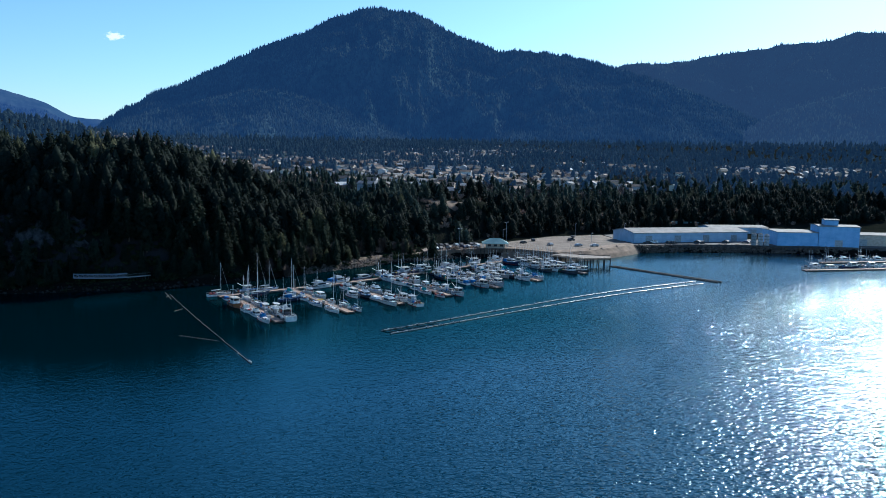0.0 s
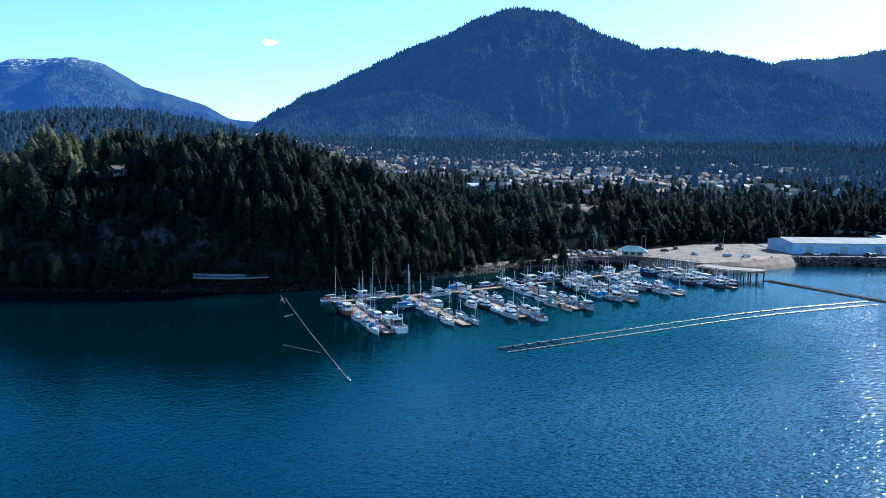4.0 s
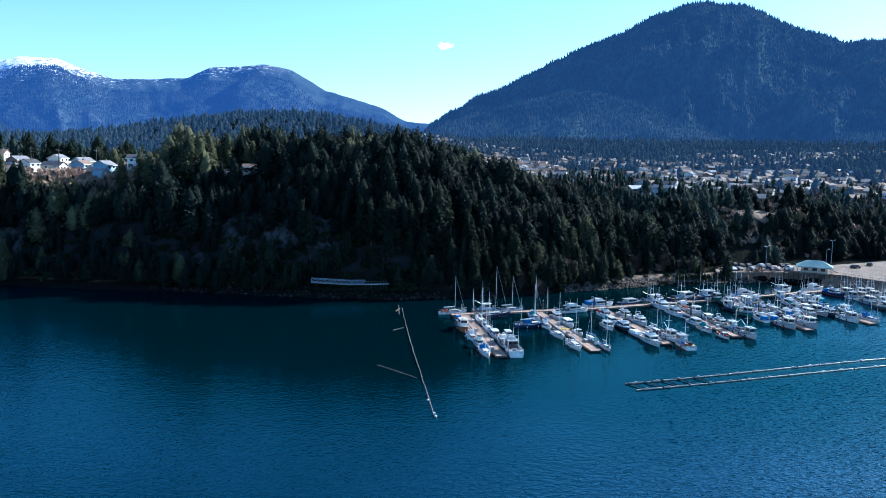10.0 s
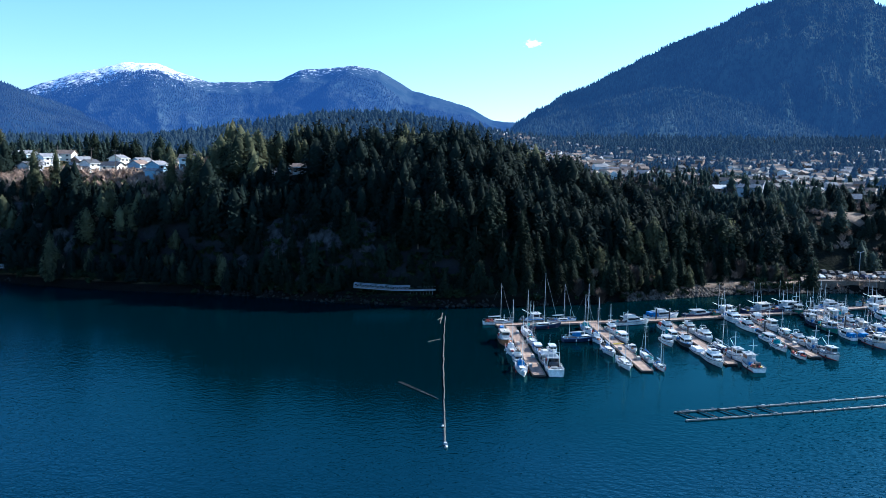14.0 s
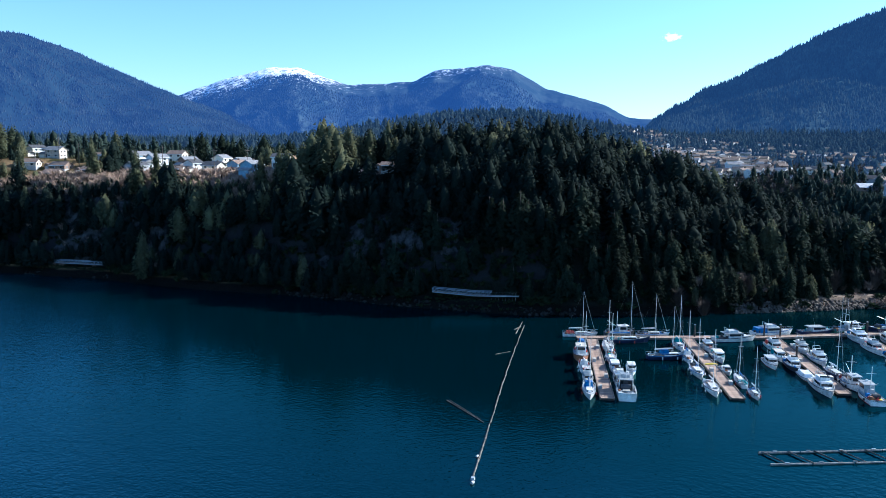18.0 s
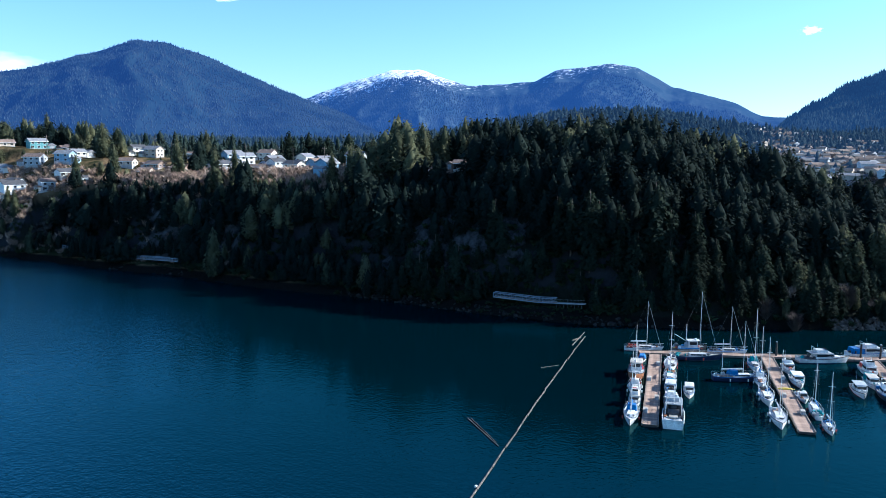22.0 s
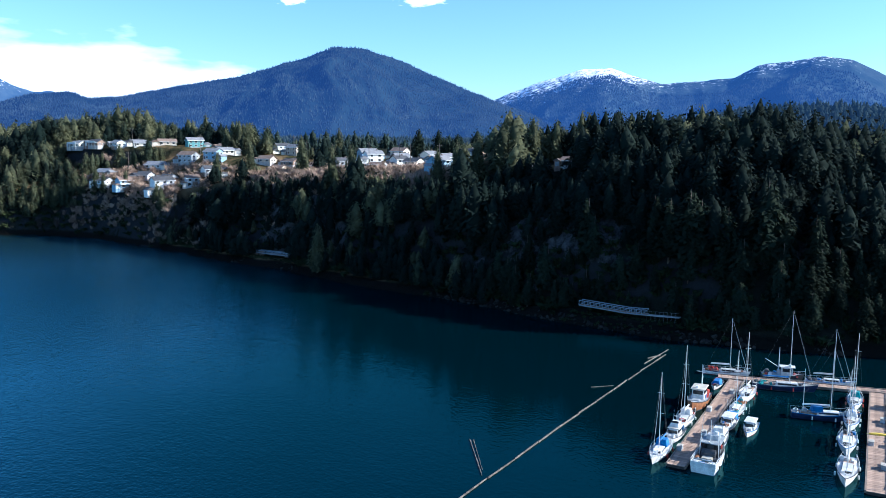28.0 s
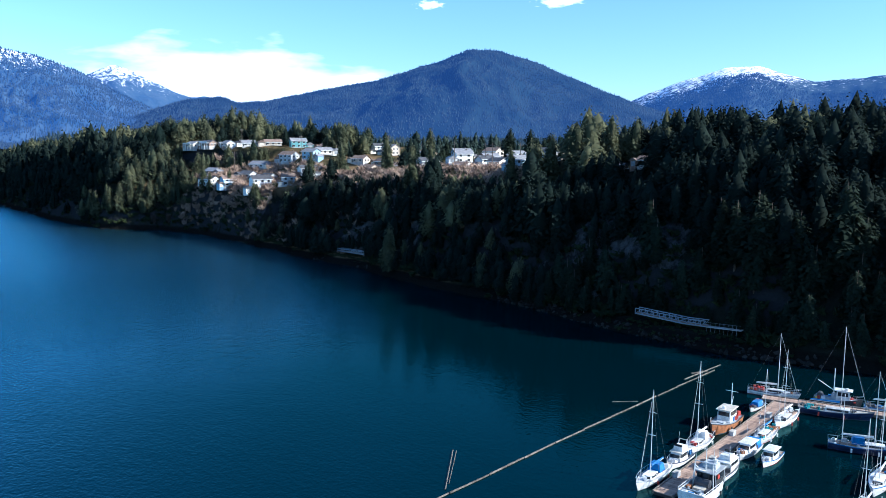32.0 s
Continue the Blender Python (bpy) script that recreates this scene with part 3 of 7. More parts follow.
# ---- mountains ----
def mountain(name, label, crest, near, far_off, mat, seed, rough=1.0, steps=220, foot=40.0, spurs=()):
    """A range whose skyline stands at the bearings and heights (degrees) of crest, seen from the harbour."""
    az0, az1 = crest[0][0], crest[-1][0]
    a = np.linspace(az0, az1, steps)
    top = np.interp(a, *np.array(crest).T)
    kernel = np.hanning(7)
    top = np.convolve(np.pad(top, 3, mode="edge"), kernel / kernel.sum(), mode="valid")
    u = np.linspace(0, 1.25, 64)
    A, U = np.meshgrid(np.radians(a), u, indexing="ij")
    R = near + (far_off - near) * U
    X, Y = R * np.sin(A), R * np.cos(A)
    peak = (far_off * np.tan(np.radians(top)))[:, None] + 45
    shape = np.where(U <= 1, (U ** 1.15) * (1 - 0.10 * np.sin(np.pi * U)), 1 - (U - 1) * 2.2)
    # spurs and gullies that run down the face, and broken ground between them
    bend = 0.05 * fbm(X / 500, Y / 500, seed + 5, 2)
    ribs = fbm((A + bend) * 17, U * 1.3 + seed, seed, 4, True) * 0.13 + fbm(X / 260, Y / 260, seed + 1, 5, True) * 0.10 - 0.07
    for top_at, foot_at, wide, amount in spurs:     # a broad buttress that leans from its foot up to the summit
        line = np.radians(foot_at + (top_at - foot_at) * U)
        shape = shape + amount * np.clip(1 - np.abs(A - line) / np.radians(wide), 0, 1) * np.sin(np.pi * np.clip(U, 0, 1))
    Z = foot + (peak - foot) * np.clip(shape + rough * ribs * np.sin(np.pi * np.clip(U, 0, 1)) ** 0.8, 0, 1.0)
    Z += rough * fbm(X / 60, Y / 60, seed + 2, 3) * 8 * np.clip(U, 0, 1)
    k = np.arange(A.size).reshape(A.shape)
    q = np.stack([k[:-1, :-1], k[1:, :-1], k[1:, 1:], k[:-1, 1:]], -1).reshape(-1, 4)
    tagged(new(name, big_mesh(name, np.stack([X, Y, Z], -1).reshape(-1, 3), q, mat, True)), label, "mountain", kind="structure")
    return X, Y, Z


CONE = [(2.5, 1.0), (3.6, 2.2), (4.8, 3.0), (6.8, 4.3), (8.5, 5.0), (14.4, 8.0), (16.7, 8.8), (19.5, 10.1), (21.0, 10.65), (22.4, 10.8), (25.3, 10.35), (27.7, 9.2), (31, 8.0), (34.1, 7.9),
        (37.6, 7.4), (40.5, 6.5), (44.3, 5.2), (47.8, 3.7), (51, 1.9), (54, 0.8)]
EAST = [(33, 4.5), (36.5, 6.3), (39.6, 7.0), (43.3, 7.2), (46.5, 7.7), (50.3, 8.2), (52.9, 8.3), (54.2, 8.8), (56, 8.6), (62, 8.0), (72, 7.5), (85, 6.0), (100, 4.0), (115, 2.0)]
EAST_SPUR = [(45.5, 0.8), (47.5, 2.2), (50.0, 3.8), (53, 4.6), (56, 5.3), (62, 5.6), (75, 5), (100, 2.5)]
CONE_SPUR = [(2.0, 1.0), (4.5, 2.4), (7, 3.0), (10.5, 4.2), (13.2, 4.9), (15.5, 4.8), (18, 4.2), (21, 3.4), (24, 2.2), (27, 1.0)]
CONE_BROW = [(27, 0.9), (31, 2.3), (34, 3.0), (37.5, 3.6), (40.5, 3.8), (43, 3.2), (46, 2.0), (49, 0.9)]
RANGE = [(-33, 2.6), (-28.9, 3.7), (-26.4, 4.7), (-23.1, 5.7), (-21, 5.8), (-17.5, 4.7), (-13, 5.0), (-11.5, 5.8), (-7.6, 6.2), (-6, 5.9), (-3.6, 4.6), (0.4, 3.5), (2.1, 2.6), (3.8, 2.5), (6, 1.8)]
LEFT = [(-100, 0.8), (-68, 0.9), (-64.5, 1.5), (-62.0, 2.5), (-59.5, 3.4), (-57.2, 3.65), (-55.9, 3.2), (-54.2, 3.45), (-51, 4.1), (-46.7, 4.9), (-43.5, 5.9), (-41.5, 6.6), (-39.9, 7.1), (-38.0, 7.0), (-36.3, 6.6), (-34.8, 6.0),
        (-29.7, 3.9), (-24.7, 2.1), (-21, 1.0)]
FAR_LEFT = [(-110, 4.5), (-95, 5.5), (-82, 6.2), (-75, 6.6), (-71, 5.8), (-68.0, 4.6), (-66.2, 4.7), (-65.0, 5.2), (-64.2, 5.6), (-63.4, 5.3), (-62.0, 4.7), (-60.6, 4.0), (-59.4, 3.5), (-58.4, 3.7), (-57.4, 3.2), (-55, 2.0)]
NEAR_LEFT = [(-88, 7.2), (-80, 7.2), (-72, 6.5), (-68.6, 5.9), (-66.2, 5.0), (-64.2, 3.9), (-62.4, 3.0), (-60.4, 1.9), (-57.5, 0.9)]
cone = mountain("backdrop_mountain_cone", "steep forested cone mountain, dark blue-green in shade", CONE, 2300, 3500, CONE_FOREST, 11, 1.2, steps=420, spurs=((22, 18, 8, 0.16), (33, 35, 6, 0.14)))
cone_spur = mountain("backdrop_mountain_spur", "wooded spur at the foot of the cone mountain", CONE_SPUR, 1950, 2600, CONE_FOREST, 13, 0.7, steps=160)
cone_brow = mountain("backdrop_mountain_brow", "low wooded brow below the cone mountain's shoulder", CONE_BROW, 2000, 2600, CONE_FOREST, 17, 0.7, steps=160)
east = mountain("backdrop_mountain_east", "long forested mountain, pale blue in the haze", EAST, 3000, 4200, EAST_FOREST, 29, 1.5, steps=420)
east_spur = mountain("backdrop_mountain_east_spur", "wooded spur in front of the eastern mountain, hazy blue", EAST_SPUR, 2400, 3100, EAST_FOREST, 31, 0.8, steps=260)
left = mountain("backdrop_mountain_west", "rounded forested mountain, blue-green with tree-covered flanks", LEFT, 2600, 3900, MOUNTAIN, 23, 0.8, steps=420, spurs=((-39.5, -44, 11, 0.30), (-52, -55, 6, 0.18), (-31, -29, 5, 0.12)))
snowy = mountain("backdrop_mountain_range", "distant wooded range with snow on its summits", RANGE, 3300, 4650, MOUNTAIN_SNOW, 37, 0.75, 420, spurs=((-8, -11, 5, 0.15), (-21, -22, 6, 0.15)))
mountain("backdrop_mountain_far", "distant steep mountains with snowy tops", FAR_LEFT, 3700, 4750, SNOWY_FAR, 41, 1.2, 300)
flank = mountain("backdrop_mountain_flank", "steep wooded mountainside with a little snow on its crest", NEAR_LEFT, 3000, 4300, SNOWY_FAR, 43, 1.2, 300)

# ---- trees ----
def conifer(seed, height, spread, tufts, bare=0.08, shape=0.6, tuft=1.0):
    """Corners and triangles of a crown: a dark core and many small drooping sprays round it, thinner towards the top, with lobes and ragged tips."""
    rng = np.random.RandomState(seed)
    V, F = [], []
    lobes, turn = rng.randint(2, 5), rng.rand() * 6.283
    lean = rng.uniform(-0.05, 0.05, 2) * height
    radius = lambda f, a: spread * (1 - f) ** shape * (0.84 + 0.20 * math.sin(lobes * a + turn + 6 * f)) * (1 - 0.45 * max(0, 0.2 - f) / 0.2) + 0.10
    for ring in (0.0, 0.3, 0.65):
        for q in range(5):
            a = q * 1.2566 + 2 * ring
            r = 0.62 * radius(ring, a)
            V.append((r * math.cos(a) + lean[0] * ring, r * math.sin(a) + lean[1] * ring, height * (bare + (1 - bare) * ring)))
    V.append((lean[0], lean[1], height * 0.965))
    for k in (0, 5):
        for q in range(5):
            p = (q + 1) % 5
            F += [(k + q, k + p, k + 5 + p), (k + q, k + 5 + p, k + 5 + q)]
    F += [(10 + q, 10 + (q + 1) % 5, 15) for q in range(5)]
    for k in range(tufts):
        f = 1 - (1 - (k + rng.rand()) / tufts) ** 0.58
        a = k * 2.39996 + rng.uniform(-0.6, 0.6)
        r = radius(f, a) * rng.uniform(0.62, 1.0)
        s = tuft * rng.uniform(0.6, 1.3) * (0.55 + 0.45 * (1 - f))
        z = height * (bare + (1 - bare) * f) - 0.10 * r
        c, sn = math.cos(a), math.sin(a)
        w, tip, drop, twist = 0.52 * s, r + s * rng.uniform(0.25, 0.6), s * rng.uniform(-0.1, 0.75), rng.uniform(-0.45, 0.45) * s
        n = len(V)
        for x, y, zz in ((max(r - 0.5 * s, 0), w, z + 0.2 * s + twist), (max(r - 0.5 * s, 0), -w, z + 0.2 * s - twist), (tip, rng.uniform(-0.3, 0.3) * s, z - drop)):
            V.append((x * c - y * sn + lean[0] * f, x * sn + y * c + lean[1] * f, zz))
        F.append((n, n + 2, n + 1))
    return np.array(V), np.array(F)


def thicket(seed, stems, height, spread, tufts, shape, tuft):
    """A few crowns of unequal height grown into one another."""
    r = np.random.RandomState(seed)
    V, F, n = [], [], 0
    for k in range(stems):
        h = height * (1.0 if k == 0 else r.uniform(0.6, 0.97))
        v, f = conifer(seed * 7 + k, h, spread * r.uniform(0.8, 1.15), tufts // stems, shape=shape * r.uniform(0.8, 1.3), tuft=tuft)
        a, d = r.rand() * 6.283, 0 if k == 0 else spread * r.uniform(0.5, 0.9)
        V.append(v + (d * math.cos(a), d * math.sin(a), 0))
        F.append(f + n)
        n += len(v)
    return np.concatenate(V), np.concatenate(F)


def scatter(protos, where, name, label, mat, category, rng, low=0.7, high=1.3):
    """Many trees as one object: a prototype turned and scaled at each place."""
    VV, FF, n = [], [], 0
    for x, y, z, size in where:
        v, f = protos[rng.randint(len(protos))]
        a, s = rng.rand() * 6.283, size
        c, sn = math.cos(a) * s, math.sin(a) * s
        w = rng.uniform(0.85, 1.2)
        p = np.stack([(v[:, 0] * c - v[:, 1] * sn) * w + x, (v[:, 0] * sn + v[:, 1] * c) * w + y, v[:, 2] * s * rng.uniform(0.9, 1.12) + z - 0.4], -1)
        VV.append(p)
        FF.append(f + n)
        n += len(v)
    ob = new(name, big_mesh(name, np.concatenate(VV), np.concatenate(FF), mat))
    return tagged(ob, label, category, kind="stuff")


rng = np.random.RandomState(7)


def heights(pts):
    pts = np.asarray(pts, float)
    return land(pts[:, 0], pts[:, 1])


def sprinkle(x0, x1, y0, y1, step, keep):
    """Jittered places on the land where keep(x, y, z) holds."""
    xs, ys = np.meshgrid(np.arange(x0, x1, step), np.arange(y0, y1, step))
    p = np.stack([xs.ravel(), ys.ravel()], -1) + rng.uniform(-0.45, 0.45, (xs.size, 2)) * step
    z = heights(p)
    ok = keep(p[:, 0], p[:, 1], z)
    return np.column_stack([p[ok], z[ok]])


# the houses on the plateau: place, width, depth, storeys, wall, roof, balcony
HOUSES = [(-348, 310, 11, 8, 1, 5, 0, False), (-338, 314, 10, 8, 1, 0, 0, False), (-328, 320, 10, 8, 1, 0, 0, False), (-319, 327, 10, 8, 1, 5, 0, False), (-309, 336, 13, 8, 1, 0, 0, False),
        (-294, 342, 12, 8, 2, 6, 0, False), (-290, 315, 14, 9, 1, 0, 0, False), (-273, 321, 12, 9, 2, 0, 0, False), (-256, 322, 11, 8, 2, 3, 0, False), (-300, 292, 12, 8, 1, 0, 0, False),
        (-284, 292, 9, 8, 2, 0, 0, True), (-283, 303, 10, 8, 1, 1, 2, False), (-256, 292, 13, 9, 3, 0, 0, True), (-244, 299, 8, 8, 2, 0, 0, False), (-268, 305, 11, 8, 1, 1, 0, False),
        (-165, 311, 11, 8, 2, 1, 0, False), (-201, 372, 13, 9, 2, 0, 0, False), (-176, 345, 11, 8, 2, 0, 0, False), (-183, 375, 11, 9, 2, 5, 1, False), (-139, 325, 11, 8, 2, 0, 2, False),
        (-127, 322, 9, 8, 2, 3, 0, False), (-112, 303, 10, 8, 2, 3, 0, False), (-100, 303, 9, 7, 2, 0, 2, False), (-152, 318, 10, 8, 1, 0, 1, False), (-216, 334, 11, 8, 1, 4, 1, False),
        (-228, 330, 10, 8, 1, 2, 1, False), (-162, 347, 10, 8, 2, 0, 0, False), (-145, 345, 10, 8, 2, 5, 0, False), (-120, 340, 10, 8, 2, 0, 0, False), (-193, 322, 9, 7, 1, 4, 1, False),
        (-66, 291, 10, 7, 1, 4, 0, False), (-56, 294, 7, 6, 1, 4, 1, False), (-234, 355, 11, 8, 2, 0, 0, False), (-250, 362, 11, 8, 2, 5, 0, False), (-215, 360, 10, 8, 1, 2, 1, False),
          (-312, 301, 11, 8, 1, 0, 0, False), (-246, 312, 12, 8, 1, 0, 0, False), (-233, 306, 9, 8, 1, 1, 2, False), (-262, 334, 12, 8, 1, 0, 0, False), (-334, 335, 11, 8, 1, 0, 2, False),
          (-281, 352, 12, 8, 1, 0, 1, False), (-362, 322, 11, 8, 1, 0, 0, False), (-208, 318, 9, 8, 1, 2, 0, False), (-133, 340, 11, 8, 2, 0, 0, False), (-151, 331, 9, 8, 2, 0, 2, False), (-118, 312, 9, 8, 1, 1, 2, False)]


def clear_of_houses(x, y, small=False):
    """False close to a house."""
    ok, luck = np.ones(len(x), bool), rng.rand(len(x))
    for h in HOUSES:
        u, v = x - h[0], y - h[1]
        ok &= np.hypot(u, v) > (6.5 if small else 8.0)
        sunward, off = 0.87 * u + 0.5 * v, 0.5 * u - 0.87 * v
        ok &= small | ~((sunward > 0) & (sunward < 42) & (np.abs(off) < 6) & (luck > 0.30))
    return ok


def low_before_houses(x, y, z, tall):
    """Lowers most trees that would hide a house from the camera or the sun."""
    luck = rng.rand(len(x))
    for h in HOUSES:
        base = float(heights([(h[0], h[1])])[0])
        q = math.hypot(h[0] - 45, h[1] - 55)
        du, dv = -(h[0] - 45) / q, -(h[1] - 55) / q
        along, off = (x - h[0]) * du + (y - h[1]) * dv, (x - h[0]) * dv - (y - h[1]) * du
        strip = (along > 0) & (along < 85) & (np.abs(off) < 7.0 + 0.05 * along) & (luck > 0.15)
        sunward, wide = 0.87 * (x - h[0]) + 0.5 * (y - h[1]), 0.5 * (x - h[0]) - 0.87 * (y - h[1])
        shading = (sunward > 0) & (sunward < 110) & (np.abs(wide) < 7) & (luck > 0.12)
        tall = np.where(shading, np.minimum(tall, np.maximum((base + 2.5 + 0.35 * sunward - z) / 15.5, 0.15)), tall)
        tall = np.where(strip, np.minimum(tall, np.maximum((base + 1.0 - z) / 15.5, 0.18)), tall)
    return tall


def at_bridges(x, y):
    """On the seaward side of the footbridges, or on them."""
    return ((x > -32) & (x < -2) & (y < 246)) | ((x > -177) & (x < -149) & (y < 272.5)) | ((x > -222) & (x < -208) & (y < 281.5))


def wooded(x, y, z):
    s = shore_distance(x, y)
    ok = (s > np.where(x < -40, 0.7, 1.8)) & (z > 0.2)
    ok &= clear_of_houses(x, y)
    ok &= ~((x > -365) & (x < -95) & (y > np.interp(x, [-365, -310, -240, -200, -95], [304, 284, 284, 306, 300])) & (y < 400) & (rng.rand(len(x)) > 0.36))
    flatland = (x > 118) & (y < np.interp(x, [120, 150, 200, 260, 330, 420, 700], [302, 308, 327, 337, 334, 304, 244]))
    cliff = (x > -62) & (x < -22) & (s > 14) & (s < 27) & (rng.rand(len(x)) < 0.5)
    bridges = at_bridges(x, y)
    gully = (np.abs((x - 130) * 0.866 - (y - 284) * 0.5) < 5) & (y > 280) & (y < 318)
    ok &= ~gully & ~((x > 84) & (x < 128) & (s < 7.5) & (rng.rand(len(x)) < 0.75))
    ok &= ~((x > -368) & (x <= -300) & (s < 17) & (rng.rand(len(x)) < 0.82))
    ok &= ~((x > -312) & (x < -232) & (s < 19) & (rng.rand(len(x)) < 0.72))
    return ok & ~flatland & ~cliff & ~bridges


spots = sprinkle(-900, 136, 225, 375, 3.9, wooded)
spots = spots[(spots[:, 0] > -420) | (rng.rand(len(spots)) < 0.4)]
NEAR = [conifer(s, 14.5, 3.7 + 0.3 * (s % 3), 720, shape=0.42 + 0.10 * (s % 4), tuft=1.0) for s in range(6)]
MASS = [thicket(20 + s, 1 + s % 3, 12.6, 3.7 + 0.3 * (s % 4), 470, 0.22 + 0.06 * (s % 5), 1.05) for s in range(12)]
BACK = [thicket(80 + s, 1 + s % 3, 13.4, 3.4 + 0.2 * s, 120, 0.2 + 0.05 * s, 1.8) for s in range(6)]
clump = fbm(spots[:, 0] / 22, spots[:, 1] / 22, 15, 2)
size = np.clip(rng.normal(0.92, 0.24, len(spots)) + 0.35 * clump, 0.4, 1.4) * np.where(spots[:, 0] < -360, 1.25, 1.0)
s_in = shore_distance(spots[:, 0], spots[:, 1])
size *= np.where(s_in < 14, 0.65, 1.0)
cap = np.interp(spots[:, 0], [-640, -400, -330, -300, -225, -215, -95, -85, 140], [70, 70, 60, 27, 27, 34, 36, 70, 70])
low = (spots[:, 1] < 312) & (rng.rand(len(spots)) > 0.20)
size = np.where(low, np.minimum(size, np.maximum((cap - spots[:, 2]) / 17, 0.22)), size)
size = low_before_houses(spots[:, 0], spots[:, 1], spots[:, 2], size)
near_band = (s_in < 24) & (spots[:, 0] > -60) & (spots[:, 0] < 120)
order = np.argsort(s_in + np.where(near_band, 0, 1e4))
single = set(order[:150].tolist())
proto_meshes = []
for v, f in NEAR:
    proto_meshes.append((big_mesh("crown", v, f, NEEDLES), Mesh().rod((0, 0, -1.0), (0, 0, 14.5), 0.24, 0.04, 6).data("trunk", BARK)))
lit_crowns = [big_mesh("crown", *NEAR[k], LIT_CEDAR) for k in range(3)]
for i in sorted(single):
    x, y, z = spots[i]
    crown, trunk = proto_meshes[rng.randint(len(proto_meshes))]
    # some shore crowns take the painted sunlit tone
    if x > 40 and rng.rand() < 0.3:
        crown = lit_crowns[rng.randint(3)]
    t = thing("conifer", "dark green spruce on the shaded shore slope", "tree", "shore conifers")
    part("trunk", trunk, None, t)
    part("crown", crown, None, t)
    k = size[i]
    t.matrix_basis = Matrix.LocRotScale((x, y, z - 0.3), Euler((0, 0, rng.rand() * 6.28)), (k * rng.uniform(1.0, 1.35), k * rng.uniform(1.0, 1.35), k))
rest = [i for i in range(len(spots)) if i not in single]
front = [i for i in rest if spots[i, 0] > -230 and s_in[i] < 85]
# trees given the sunlit olive colour, mostly westward and along the crest
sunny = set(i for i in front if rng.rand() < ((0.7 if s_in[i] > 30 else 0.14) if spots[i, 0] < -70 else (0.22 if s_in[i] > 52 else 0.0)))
scatter(MASS, [(*spots[i], size[i]) for i in sorted(sunny)], "bluff_forest", "slope and crest trees coloured olive as if sunlit", LIT_CEDAR, "forest", rng)
scatter(MASS, [(*spots[i], size[i]) for i in front if i not in sunny], "hillside_forest", "dense dark green conifer forest over the hill", SHADED_NEEDLES, "forest", rng)
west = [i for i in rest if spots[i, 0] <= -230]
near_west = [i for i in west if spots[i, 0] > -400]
scatter(BACK, [(*spots[i], size[i]) for i in west if spots[i, 0] <= -400 and s_in[i] > 34], "western_forest", "conifers along the far western shore", LIT_CEDAR, "forest", rng)
scatter(BACK, [(*spots[i], size[i]) for i in west if spots[i, 0] <= -400 and s_in[i] <= 34], "western_shore_forest", "firs on the western shore, coloured dark for shade", SHADED_NEEDLES, "forest", rng)
# trees on the point given the shaded colour
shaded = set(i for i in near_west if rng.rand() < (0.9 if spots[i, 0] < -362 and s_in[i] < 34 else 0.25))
scatter(MASS, [(*spots[i], size[i] * rng.uniform(0.75, 1.15)) for i in near_west if i in shaded], "point_dark_forest", "western point trees coloured dark green for shade", SHADED_NEEDLES, "forest", rng)
scatter(MASS, [(*spots[i], size[i] * rng.uniform(0.8, 1.2)) for i in near_west if i not in shaded], "point_forest", "western point trees coloured olive as if sunlit", LIT_CEDAR, "forest", rng)
seen_less = set(front) | set(west)
scatter(MASS, [(*spots[i], size[i]) for i in rest if i not in seen_less and (spots[i, 1] < 335 or rng.rand() < 0.5)], "hilltop_forest", "dark conifers over the back of the hill", NEEDLES, "forest", rng)
# tall pale cedars that stand out from the slope
cedar_crown = [big_mesh("crown", *conifer(140 + s, 15.0, 3.9, 760, shape=0.42, tuft=1.0), LIT_CEDAR) for s in range(2)]
for x, y, tall in ((-131, 258, 17), (-335, 276, 17), (-322, 289, 15), (-330, 284, 13), (-283, 292, 9), (-90, 282, 15), (-86, 286, 16), (-94, 287, 14), (-100, 284, 13), (-80, 290, 15), (-232, 303, 14), (-177, 300, 17), (-152, 290, 17), (-146, 294, 15), (-216, 308, 16), (-246, 334, 17), (-196, 345, 16), (-301, 356, 18), (-120, 262, 10), (72, 275, 12), (86, 283, 11)):
    t = thing("cedar", "tall olive-green cedar standing out in the sun", "tree", "cedars")
    part("trunk", proto_meshes[0][1], None, t)
    part("crown", cedar_crown[rng.randint(2)], None, t)
    k = tall / 15
    t.matrix_basis = Matrix.LocRotScale((x, y, float(heights([(x, y)])[0]) - 0.3), Euler((0, 0, rng.rand() * 6.28)), (k * rng.uniform(0.75, 1.0), k * rng.uniform(0.75, 1.0), k))
t = thing("conifer", "lone dark conifer at the end of the shore path", "tree", "shore conifers")
part("trunk", proto_meshes[1][1], None, t)
part("crown", proto_meshes[1][0], None, t)
t.matrix_basis = Matrix.LocRotScale((117.0, 262.1, 2.8), Euler((0, 0, 1.0)), (0.85, 0.85, 0.8))
